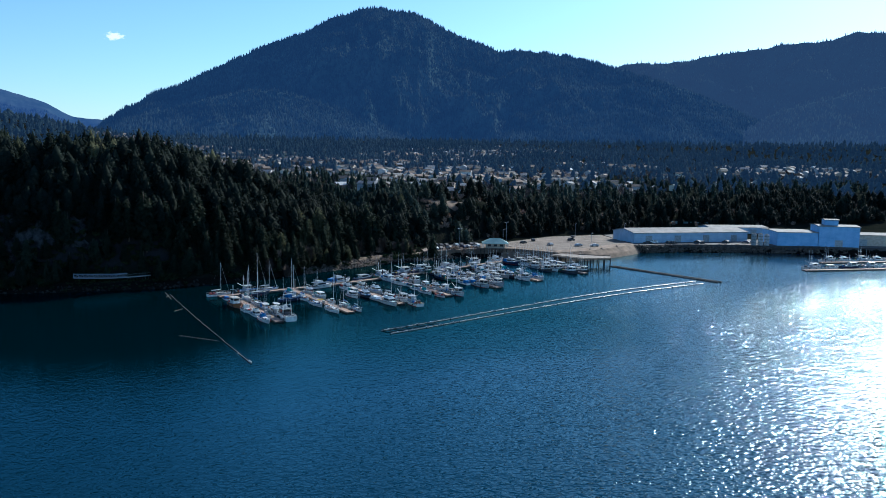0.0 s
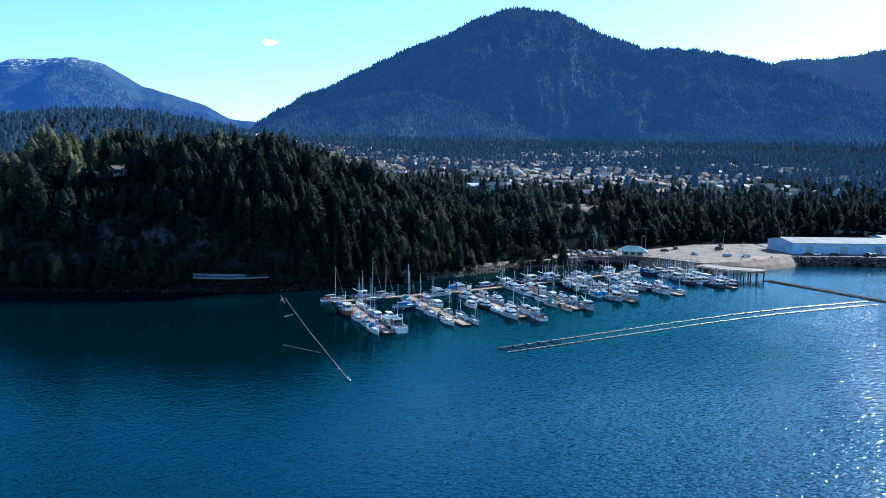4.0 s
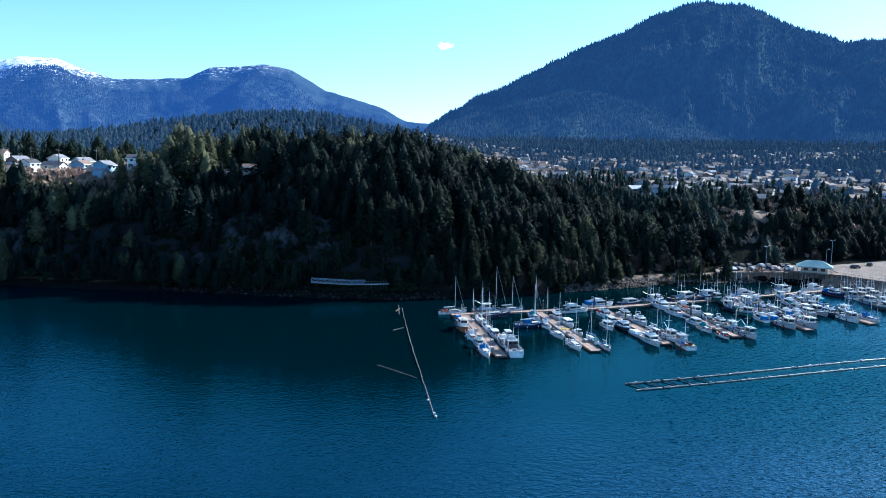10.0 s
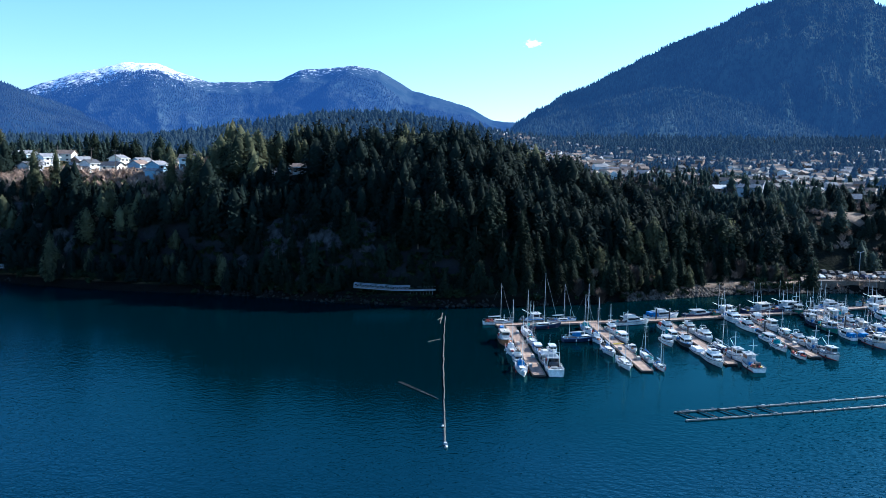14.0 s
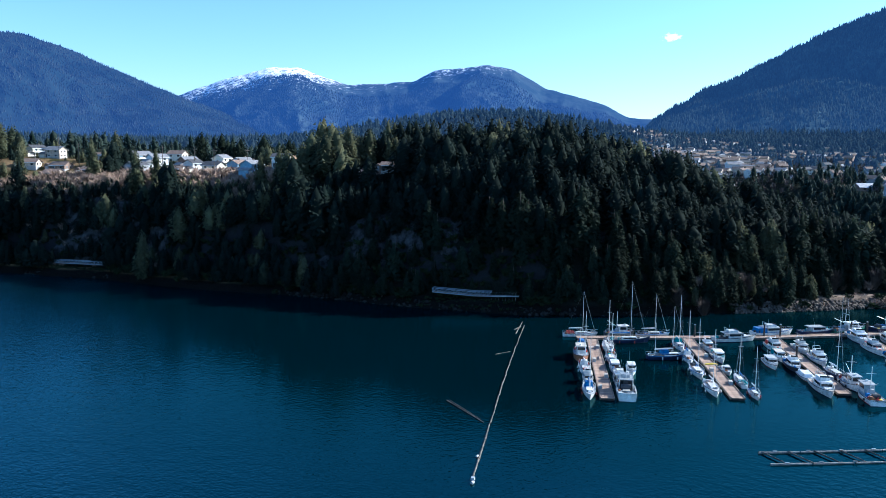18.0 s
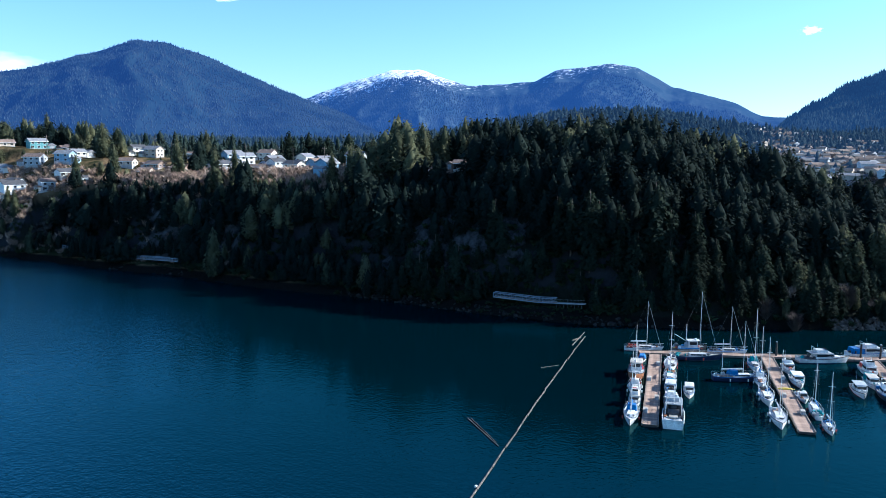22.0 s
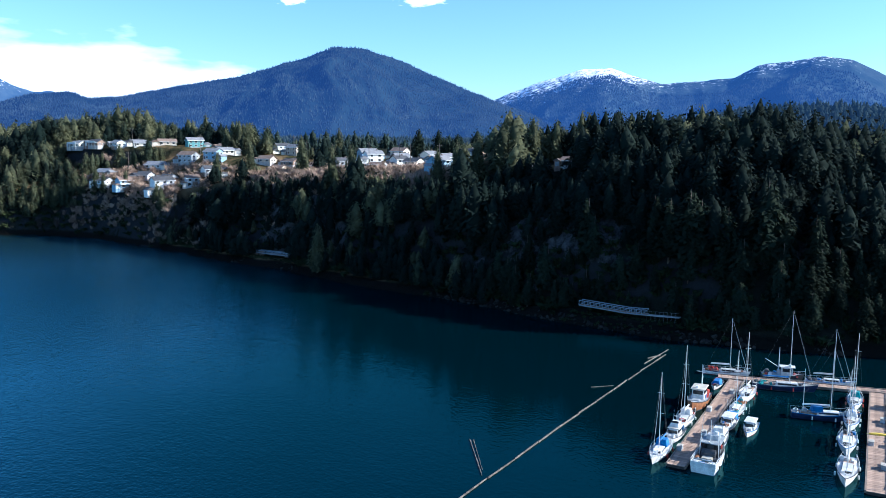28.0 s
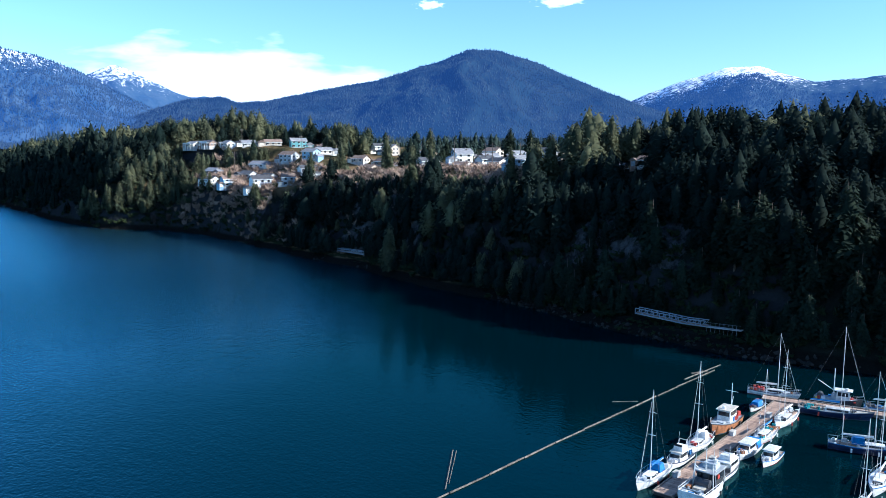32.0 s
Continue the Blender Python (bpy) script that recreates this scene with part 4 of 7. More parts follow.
for x, y, tall in ((-372, 262, 15), (-364, 261, 16), (-357, 264, 14), (-352, 263, 15), (-347, 266, 17), (-343, 271, 15), (-339, 274, 18), (-336, 277, 16), (-333, 282, 18), (-328, 284, 15), (-326, 287, 18), (-320, 289, 15), (-313, 289, 12), (-303, 290, 13), (-297, 290, 11), (-250, 284, 11), (-243, 282, 13), (-239, 285, 11), (-205, 276, 12)):
    t = thing("conifer", "slender olive-green conifer on the western shore", "tree", "shore conifers")
    part("trunk", proto_meshes[2][1], None, t)
    part("crown", lit_crowns[rng.randint(3)], None, t)
    k = tall / 15
    t.matrix_basis = Matrix.LocRotScale((x, y, float(heights([(x, y)])[0]) - 0.3), Euler((0, 0, rng.rand() * 6.28)), (k * 0.9, k * 0.9, k))
# the wooded banks behind the yards and among the town
bank_spots = sprinkle(128, 520, 225, 400, 5.2, lambda x, y, z: wooded(x, y, z) & (rng.rand(len(x)) < np.where(y < np.interp(x, [120, 200, 300, 500], [325, 352, 362, 330]), 0.80, 0.30)))
# the further bank trees are coloured dark to stand in for shade
for name, label, mat, inside in (("bank_forest", "conifers on the bank behind the yards, coloured dark for shade", SHADED_NEEDLES, bank_spots[:, 0] > 168), ("bank_grove", "green conifers at the near end of the bank", TOWN_LEAVES, bank_spots[:, 0] <= 168)):
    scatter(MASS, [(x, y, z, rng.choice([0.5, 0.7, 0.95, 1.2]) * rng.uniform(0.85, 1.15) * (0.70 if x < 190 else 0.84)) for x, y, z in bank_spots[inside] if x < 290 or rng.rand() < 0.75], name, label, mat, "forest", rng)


def far_tree(seed, height, spread):
    """A distant crown: four ragged tiers that lean a little."""
    r = np.random.RandomState(seed)
    V, F = [], []
    lean = r.uniform(-0.6, 0.6, 2)
    for z0, z1, w in ((0.0, 0.5, 0.9), (0.2, 0.7, 1.0), (0.42, 0.86, 0.8), (0.62, 1.0, 0.5)):
        n, t = len(V), r.rand() * 6.283
        ox, oy = lean * z0 + r.uniform(-0.25, 0.25, 2) * spread * 0.6
        V += [(ox + w * spread * r.uniform(0.55, 1.25) * math.cos(t + 1.2566 * q), oy + w * spread * r.uniform(0.55, 1.25) * math.sin(t + 1.2566 * q), height * (z0 + r.uniform(-0.06, 0.1))) for q in range(5)]
        V.append((ox + r.uniform(-0.5, 0.5), oy + r.uniform(-0.5, 0.5), height * (z1 + r.uniform(-0.06, 0.0))))
        F += [(n + q, n + (q + 1) % 5, n + 5) for q in range(5)]
    return np.array(V), np.array(F)


FARTREE = [far_tree(60 + s, *form) for s, form in enumerate(((12.0, 3.4), (8.5, 4.2), (14.0, 3.3), (7.0, 3.6), (10.0, 3.0), (11.0, 4.6)))]
TOWN = [thicket(40 + s, 1 + s % 2, 12.0, 3.4 + 0.3 * s, 44, 0.26 + 0.05 * s, 2.2) for s in range(5)]
ridge_end = sprinkle(20, 150, 372, 530, 6.0, lambda x, y, z: (z > 5) & (x > 20 + 0.3 * (y - 372)) & (np.hypot(x - 178, y - 366) > 14) & (rng.rand(len(x)) < 0.8))
scatter(MASS, [(x, y, z, rng.uniform(0.35, 0.75)) for x, y, z in ridge_end], "ridge_end_forest", "dark conifers where the hill runs out behind the yards", TOWN_LEAVES, "forest", rng)
town_spots = sprinkle(40, 1100, 400, 1500, 12.0, lambda x, y, z: (z > 5) & (rng.rand(len(x)) < np.where(fbm(x / 110, y / 110, 9, 3) > np.interp(x, [150, 420], [0.12, -0.25]), 0.9, 0.34)) & ((x > 0.16 * y) | (y > 560)) & ~((np.abs((x - 126) * 0.866 - (y - 284) * 0.5) < 10) & (y < 440)))
town_spots = town_spots[(town_spots[:, 0] > 0.58 * town_spots[:, 1]) | (rng.rand(len(town_spots)) < 0.85)]
far_town = np.hypot(town_spots[:, 0], town_spots[:, 1]) > 760
scatter(FARTREE, [(x, y, z, rng.uniform(0.4, 1.05)) for x, y, z in town_spots[far_town]], "outer_town_trees", "conifers among the further houses of the town", NEEDLES_FAR, "forest", rng)
scatter(TOWN, [(x, y, z, rng.uniform(0.4, 1.05)) for x, y, z in town_spots[~far_town]], "town_trees", "dark conifers in groups among the houses of the town", TOWN_LEAVES, "forest", rng)
back_spots = sprinkle(-700, -30, 380, 700, 9.5, lambda x, y, z: wooded(x, y, z) & (rng.rand(len(x)) < 0.75))
scatter(TOWN, [(x, y, z, rng.choice([0.35, 0.45, 0.6, 0.95]) * rng.uniform(0.8, 1.2)) for x, y, z in back_spots if rng.rand() < 0.75], "plateau_forest", "conifers behind the houses on the plateau", TOWN_LEAVES, "forest", rng)
ridge_spots = sprinkle(-1100, 900, 700, 1900, 10.5, lambda x, y, z: (z > 5) & ((y > 1100) | (x < 60)) & (y < np.where(x < 100, 1430, 1800)) & (rng.rand(len(x)) < np.where(x < 250, 0.95, 0.55)))
scatter(FARTREE, [(x, y, z, rng.uniform(0.6, 1.35)) for x, y, z in ridge_spots], "inland_forest", "conifer forest on the low inland ridge", NEEDLES_FAR, "forest", rng)

valley_spots = sprinkle(300, 2900, 330, 2500, 24.0, lambda x, y, z: (z > 5) & (np.hypot(x, y) > 650) & (rng.rand(len(x)) < 0.62 + 0.35 * (fbm(x / 260, y / 260, 19, 3) > 0)))
scatter(FARTREE, [(x, y, z, rng.uniform(0.8, 1.5)) for x, y, z in valley_spots], "valley_forest", "dark woods over the valley floor below the mountain", NEEDLES_FAR, "forest", rng)

west_valley = sprinkle(-2600, -640, 480, 1500, 24.0, lambda x, y, z: (z > 5) & (shore_distance(x, y) > 120) & (rng.rand(len(x)) < 0.9))
scatter(FARTREE, [(x, y, z, rng.uniform(0.8, 1.3)) for x, y, z in west_valley], "west_valley_forest", "dark woods over the western valley floor", NEEDLES_FAR, "forest", rng)


def clothe(grid, name, label, count, height, mat, upto=51.5):
    """Far trees over a mountain's face."""
    X, Y, Z = grid
    a, u = X.shape
    i, j = rng.rand(count) * (a - 1.001), rng.rand(count) ** 0.8 * upto
    i0, j0 = i.astype(int), j.astype(int)
    fi, fj = i - i0, j - j0
    mixv = lambda M: (M[i0, j0] * (1 - fi) + M[i0 + 1, j0] * fi) * (1 - fj) + (M[i0, j0 + 1] * (1 - fi) + M[i0 + 1, j0 + 1] * fi) * fj
    pts = np.stack([mixv(X), mixv(Y), mixv(Z)], -1)
    h, w = height * rng.uniform(0.5, 1.25, count), height * rng.uniform(0.20, 0.34, count)
    turn = rng.rand(count) * 6.28
    ring = [np.stack([np.cos(turn + q * 1.5708) * w, np.sin(turn + q * 1.5708) * w, -0.15 * h], -1) for q in range(4)]
    V = np.stack([pts + r for r in ring] + [pts + np.stack([0 * h, 0 * h, h], -1)], 1).reshape(-1, 3)
    base = np.arange(count)[:, None, None] * 5
    F = (base + np.array([(0, 1, 4), (1, 2, 4), (2, 3, 4), (3, 0, 4)])[None]).reshape(-1, 3)
    tagged(new(name, big_mesh(name, V, F, mat)), label, "forest", kind="stuff")


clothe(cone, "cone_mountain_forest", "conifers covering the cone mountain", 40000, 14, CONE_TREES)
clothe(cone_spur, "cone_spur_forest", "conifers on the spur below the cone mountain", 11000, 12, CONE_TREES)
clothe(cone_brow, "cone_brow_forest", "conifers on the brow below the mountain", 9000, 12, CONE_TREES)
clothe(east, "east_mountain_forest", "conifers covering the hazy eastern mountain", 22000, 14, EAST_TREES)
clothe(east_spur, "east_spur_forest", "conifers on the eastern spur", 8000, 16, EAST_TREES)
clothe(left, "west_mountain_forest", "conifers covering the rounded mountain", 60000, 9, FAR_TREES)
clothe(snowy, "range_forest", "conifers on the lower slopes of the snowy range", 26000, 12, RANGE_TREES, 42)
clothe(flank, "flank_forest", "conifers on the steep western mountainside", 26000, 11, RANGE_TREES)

# ---- floats and booms ----
def on_line(a, b, s):
    return a[0] + (b[0] - a[0]) * s, a[1] + (b[1] - a[1]) * s


def float_dock(name, a, b, wide, label, plank=0.62):
    """A timber float from a to b: body, edge timbers and crosswise planks."""
    length = math.hypot(b[0] - a[0], b[1] - a[1])
    turn = math.atan2(b[1] - a[1], b[0] - a[0])
    t = thing(name, label, "dock", "marina floats")
    t.matrix_basis = Matrix.Translation((a[0], a[1], 0)) @ Matrix.Rotation(turn, 4, "Z")
    part("float_body", Mesh().box(0, length, -wide / 2 + 0.1, wide / 2 - 0.1, -0.3, 0.34), PILE, t)
    for side in (-1, 1):
        part("edge_timber", Mesh().box(0, length, side * wide / 2 - 0.09, side * wide / 2 + 0.09, 0.12, 0.56), DOCK_EDGE, t)
    return t, length, wide, plank


MAIN = [(13.0, 211.3), (60.0, 223.5), (110.0, 243.0), (160.0, 264.0)]
FINGERS = [((19.8, 163.5), (16.6, 210.4)), ((43.2, 169.0), (39.2, 216.6)), ((63.4, 176.6), (60.0, 222.0)), ((85.4, 185.0), (82.3, 230.6)),
           ((110.3, 194.0), (107.3, 240.4)), ((134.5, 203.0), (131.2, 250.5)), ((165.0, 213.5), (160.0, 262.5))]
DOCKS = []
for a, b in zip(MAIN, MAIN[1:]):
    DOCKS.append(float_dock("main_float", a, b, 2.6, "long weathered timber main float of the marina"))
for a, b in FINGERS:
    DOCKS.append(float_dock("finger_float", a, b, 2.5, "weathered reddish-brown timber finger float with moored boats"))


def bowed(a, b, u, bow):
    """A point of the line from a to b that bows out to its right."""
    x, y = on_line(a, b, u)
    nx, ny = b[1] - a[1], a[0] - b[0]
    d = bow * math.sin(math.pi * max(u, 0) ** 1.35) / math.hypot(nx, ny)
    return x + nx * d, y + ny * d


def log_boom(name, a, b, r, label, bow=0.0, n=14, mat=None):
    """Floating logs end to end."""
    t = thing(name, label, "log boom")
    for k in range(n):
        x0, y0 = bowed(a, b, k / n + 0.0008, bow)
        x1, y1 = bowed(a, b, (k + 1) / n - 0.0008, bow)
        part("log", Mesh().rod((x0 + rng.uniform(-0.1, 0.1), y0, 0.08), (x1 + rng.uniform(-0.1, 0.1), y1, 0.08), r * rng.uniform(0.85, 1.1), r * rng.uniform(0.7, 0.95), 8), mat or LOG, t)
    return t


BREAKWATER = (((41.7, 142.1), (194.0, 180.0), -4.2), ((42.5, 137.7), (193.0, 174.6), -3.7))
log_boom("log_boom", (1.4, 122.9), (-0.8, 223.0), 0.15, "long line of floating weathered grey logs", -0.4, 13)
log_boom("drift_log", (-8.6, 156.7), (-0.5, 146.5), 0.10, "slim pale drifting log beside the boom", 0, 1)
log_boom("drift_log", (-8.1, 156.9), (-1.2, 148.0), 0.07, "slim pale drifting log beside the boom", 0, 1)
log_boom("drift_log", (-4.4, 191.6), (-1.3, 194.9), 0.10, "short pale drifting log beside the boom", 0, 1)
for a, b, bow in BREAKWATER:
    log_boom("breakwater_boom", a, b, 0.21, "long floating log breakwater of grey-brown logs", bow, 24, BREAKWATER_LOG)
log_boom("pier_boom", (191.0, 230.0), (200.0, 174.0), 0.5, "dark floating boom running out from the pier", 0, 10)
log_boom("pier_boom", (193.0, 230.0), (202.0, 174.0), 0.5, "dark floating boom running out from the pier", 0, 10)


# ---- boats ----
def hull_rings(length, beam, free, stern=0.8, rake=0.12, sheer=0.25, keel=-0.35, n=9, full=0.74):
    """Hull sections from the stern (-y) to the bow (+y): gunwale, chine and keel on both sides."""
    rings = []
    for k in range(n):
        u = k / (n - 1)
        w = beam / 2 * (stern + (1 - stern) * min(1, u / 0.35)) * (1 - max(0, (u - 0.42) / 0.58) ** 2.2)
        w = max(w, 0.04)
        y = -length / 2 + length * u
        top = free * (1 + sheer * (1.6 * (u - 0.35)) ** 2 * (2.0 if u > 0.35 else 0.6))
        fore = rake * length * max(0, u - 0.6)
        rings.append([(-w, y + fore, top), (-w * 0.96, y + fore * 0.6, top * 0.55), (-w * full, y, 0.0), (0, y - 0.2 * fore, keel * (1 - 0.5 * u)), (w * full, y, 0.0), (w * 0.96, y + fore * 0.6, top * 0.55), (w, y + fore, top)])
    return rings


def hull(t, length, beam, free, mat, deck, stripe=None, **kw):
    rings = hull_rings(length, beam, free, **kw)
    m = Mesh().loft(rings)
    m.add(rings[0], [tuple(range(7))])
    part("hull", m, mat, t, smooth=False)
    d = Mesh()
    pts = [(r[0][0] * 0.95, r[0][1], r[0][2] - 0.08) for r in rings] + [(r[6][0] * 0.95, r[6][1], r[6][2] - 0.08) for r in rings]
    n = len(rings)
    d.add(pts, [(k, n + k, n + k + 1, k + 1) for k in range(n - 1)])
    part("deck", d, deck, t)
    rail = Mesh()
    line = [r[0] for r in rings] + [r[6] for r in rings[::-1]]
    rail.loft([[(x * (1 + e), y, z + h) for e, h in ((0.0, -0.07), (0.03, -0.07), (0.03, 0.05), (0.0, 0.05))] for x, y, z in line], True)
    part("gunwale", rail, stripe or [mat, NAVY, DARK_PAINT, BLUE_CANVAS, GREY_PAINT][rng.randint(5)], t)
    boot = Mesh()
    low = [[(p[2][0] * 1.02, p[2][1], -0.12), (p[2][0] * 0.985 + p[1][0] * 0.05, p[2][1], 0.16)] for p in rings] + [[(p[4][0] * 1.02, p[4][1], -0.12), (p[4][0] * 0.985 + p[5][0] * 0.05, p[4][1], 0.16)] for p in rings[::-1]]
    part("boot_stripe", boot.loft(low), [RED_PAINT, NAVY, DARK_PAINT, NAVY][rng.randint(4)], t)
    # gear lying on the deck and the lines that hold the boat
    for mats in ((DARK_PAINT, RUST, GREY_PAINT), (BLUE_CANVAS, RED_PAINT, TEAL, WHITE)):
        gear = Mesh()
        for _ in range(rng.randint(4, 8)):
            y = length * (rng.uniform(-0.46, -0.2) if rng.rand() < 0.7 else rng.uniform(0.24, 0.38))
            x, s = beam * rng.uniform(-0.36, 0.36) * (0.5 if y > 0 else 1), rng.uniform(0.12, 0.36)
            gear.box(-s, s, -s * rng.uniform(0.5, 1.2), s, 0, rng.uniform(0.2, 0.75), 0.04, rng.rand() * 3, (x, y, free * 0.95))
        part("deck_gear", gear, mats[rng.randint(len(mats))], t)["kind"] = "stuff"
    for y in (-0.46, 0.40):
        side = 1 if rng.rand() < 0.5 else -1
        part("mooring_line", Mesh().rod((side * beam * 0.3, y * length, free), (side * beam * 0.66, y * length * 0.9, 0.5), 0.012, None, 3), LOG, t)
    return rings


def rails(t, rings, h, a=4, b=9):
    m = Mesh()
    for side in (0, 6):
        for r0, r1 in zip(rings[a:b], rings[a + 1:b]):
            p, q = Vector(r0[side]), Vector(r1[side])
            m.rod(p + Vector((0, 0, h)), q + Vector((0, 0, h)), 0.025, None, 3)
            m.rod(p, p + Vector((0, 0, h)), 0.02, None, 3)
    part("guard_rail", m, ALLOY, t)["kind"] = "stuff"


def cabin(t, name, x, y0, y1, z0, z1, mat, taper=0.15, band=0.42, glass=True):
    part(name, Mesh().box(-x, x, y0, y1, z0, z1, taper), mat, t)
    if glass:
        h = z1 - z0
        a, b = z0 + h * band, z0 + h * 0.86
        k0, k1 = taper * band, taper * 0.82
        xs = x - taper * (band + 0.82) / 2 + 0.02
        for s in (-1, 1):
            part("side_window", Mesh().box(s * xs - 0.02, s * xs + 0.02, y0 + 0.3, y1 - 0.35, a, b), DARK_GLASS, t)
        yf = y1 - (k0 + k1) / 2
        part("windscreen", Mesh().box(-x * 0.8, x * 0.8, yf - 0.03, yf + 0.04, a, b), DARK_GLASS, t)


def mast(t, y, z0, h, r=0.062, spreaders=True, stays=True, length=9.0, beam=3.0, rings=None):
    part("mast", Mesh().rod((0, y, z0), (0, y, z0 + h), r, r * 0.7, 6), ALLOY, t)
    if spreaders:
        for f in (0.48, 0.74):
            part("spreader", Mesh().rod((-0.55, y, z0 + h * f), (0.55, y, z0 + h * f), 0.03, None, 4), ALLOY, t)
    if stays:
        for end, hh in (((0, length * 0.5, z0 * 0.9), h), ((0, -length * 0.48, z0 * 0.8), h), ((-beam / 2, y, z0 * 0.8), h * 0.95), ((beam / 2, y, z0 * 0.8), h * 0.95)):
            part("stay", Mesh().rod((0, y, z0 + hh), end, 0.009, None, 3), WIRE, t)


def fenders(t, beam, length, free, mat):
    for s in (-1, 1):
        for y in (-0.2, 0.15):
            part("fender", Mesh().rod((s * (beam / 2 + 0.08), y * length, free * 0.75), (s * (beam / 2 + 0.08), y * length, free * 0.15), 0.13, None, 6), mat, t)


def sailboat(length=9.5, hullmat=None, cover=None, dodger=None, h=12.0, ketch=False, label=""):
    t = thing("sailboat", label, "boat", "moored boats")
    beam, free = length * 0.29, length * 0.092
    rings = hull(t, length, beam, free, hullmat or WHITE, CREAM if hullmat else WHITE, stern=0.62, rake=0.16)
    cabin(t, "coachroof", beam * 0.27, -length * 0.12, length * 0.24, free * 0.9, free * 0.9 + 0.55, WHITE, 0.12, 0.3)
    part("cockpit", Mesh().box(-beam * 0.24, beam * 0.24, -length * 0.40, -length * 0.14, free * 0.9, free + 0.14), DOCK_WOOD, t)
    mast(t, length * 0.1, free, h, length=length, beam=beam)
    part("boom", Mesh().rod((0, length * 0.09, free + 1.35), (0, -length * 0.34, free + 1.3), 0.06, None, 6), ALLOY, t)
    part("furled_sail", Mesh().rod((0, length * 0.08, free + 1.5), (0, -length * 0.33, free + 1.45), 0.17, 0.10, 7), cover or WHITE, t)
    part("furled_jib", Mesh().rod((0, length * 0.47, free + 0.5), (0, length * 0.12, free + h * 0.94), 0.026, 0.016, 5), WHITE, t)
    if dodger:
        part("dodger", Mesh().box(-beam * 0.34, beam * 0.34, -length * 0.2, -length * 0.02, free + 0.3, free + 1.35, 0.22), dodger, t)
    if ketch:
        part("mizzen_mast", Mesh().rod((0, -length * 0.32, free), (0, -length * 0.32, free + h * 0.66), 0.06, 0.04, 6), ALLOY, t)
    rails(t, rings, 0.6, 0, 9)
    fenders(t, beam, length, free, RED_PAINT if rng.rand() < 0.5 else WHITE)
    part("pulpit", Mesh().rod((-0.4, length * 0.5, free + 0.85), (0.4, length * 0.5, free + 0.85), 0.03, None, 4), ALLOY, t)
    return t


def cruiser(length=8.5, top=True, hullmat=None, canvas=None, label=""):
    t = thing("motor_cruiser", label, "boat", "moored boats")
    beam, free = length * 0.325, length * 0.098
    rings = hull(t, length, beam, free, hullmat or WHITE, CREAM, stern=0.9, rake=0.18, full=0.82)
    z1 = free + 1.15
    cabin(t, "cabin", beam * 0.38, -length * 0.18, length * 0.22, free * 0.85, z1, WHITE, 0.22)
    part("foredeck_trunk", Mesh().box(-beam * 0.26, beam * 0.26, length * 0.18, length * 0.36, free * 0.95, free + 0.45, 0.16), WHITE, t)
    part("roof", Mesh().box(-beam * 0.42, beam * 0.42, -length * 0.28, length * 0.18, z1, z1 + 0.10, 0.03), [WHITE, CREAM, GREY_PAINT, WHITE][rng.randint(4)], t)
    if top:
        part("flybridge", Mesh().box(-beam * 0.3, beam * 0.3, -length * 0.16, length * 0.08, z1 + 0.1, z1 + 0.75, 0.08), WHITE, t)
        part("bridge_screen", Mesh().box(-beam * 0.26, beam * 0.26, length * 0.05, length * 0.07, z1 + 0.75, z1 + 1.05, 0.0), DARK_GLASS, t)
        part("radar_arch", Mesh().rod((-beam * 0.3, -length * 0.18, z1), (-beam * 0.26, -length * 0.2, z1 + 1.3), 0.05).rod((beam * 0.3, -length * 0.18, z1), (beam * 0.26, -length * 0.2, z1 + 1.3), 0.05).rod((-beam * 0.26, -length * 0.2, z1 + 1.3), (beam * 0.26, -length * 0.2, z1 + 1.3), 0.05), WHITE, t)
    if canvas:
        part("canvas_cover", Mesh().box(-beam * 0.4, beam * 0.4, -length * 0.44, -length * 0.18, free * 0.9, z1 - 0.05, 0.12), canvas, t)
    else:
        part("cockpit_well", Mesh().box(-beam * 0.36, beam * 0.36, -length * 0.46, -length * 0.2, free * 0.85, free * 0.95), DARK_PAINT if rng.rand() < 0.5 else DOCK_WOOD, t)
        part("swim_step", Mesh().box(-beam * 0.38, beam * 0.38, -length * 0.55, -length * 0.495, 0.18, 0.28), DOCK_WOOD, t)
    part("aerial", Mesh().rod((beam * 0.2, -length * 0.1, z1), (beam * 0.24, -length * 0.16, z1 + 2.4), 0.02, None, 4), ALLOY, t)
    rails(t, rings, 0.55, 4, 9)
    return t


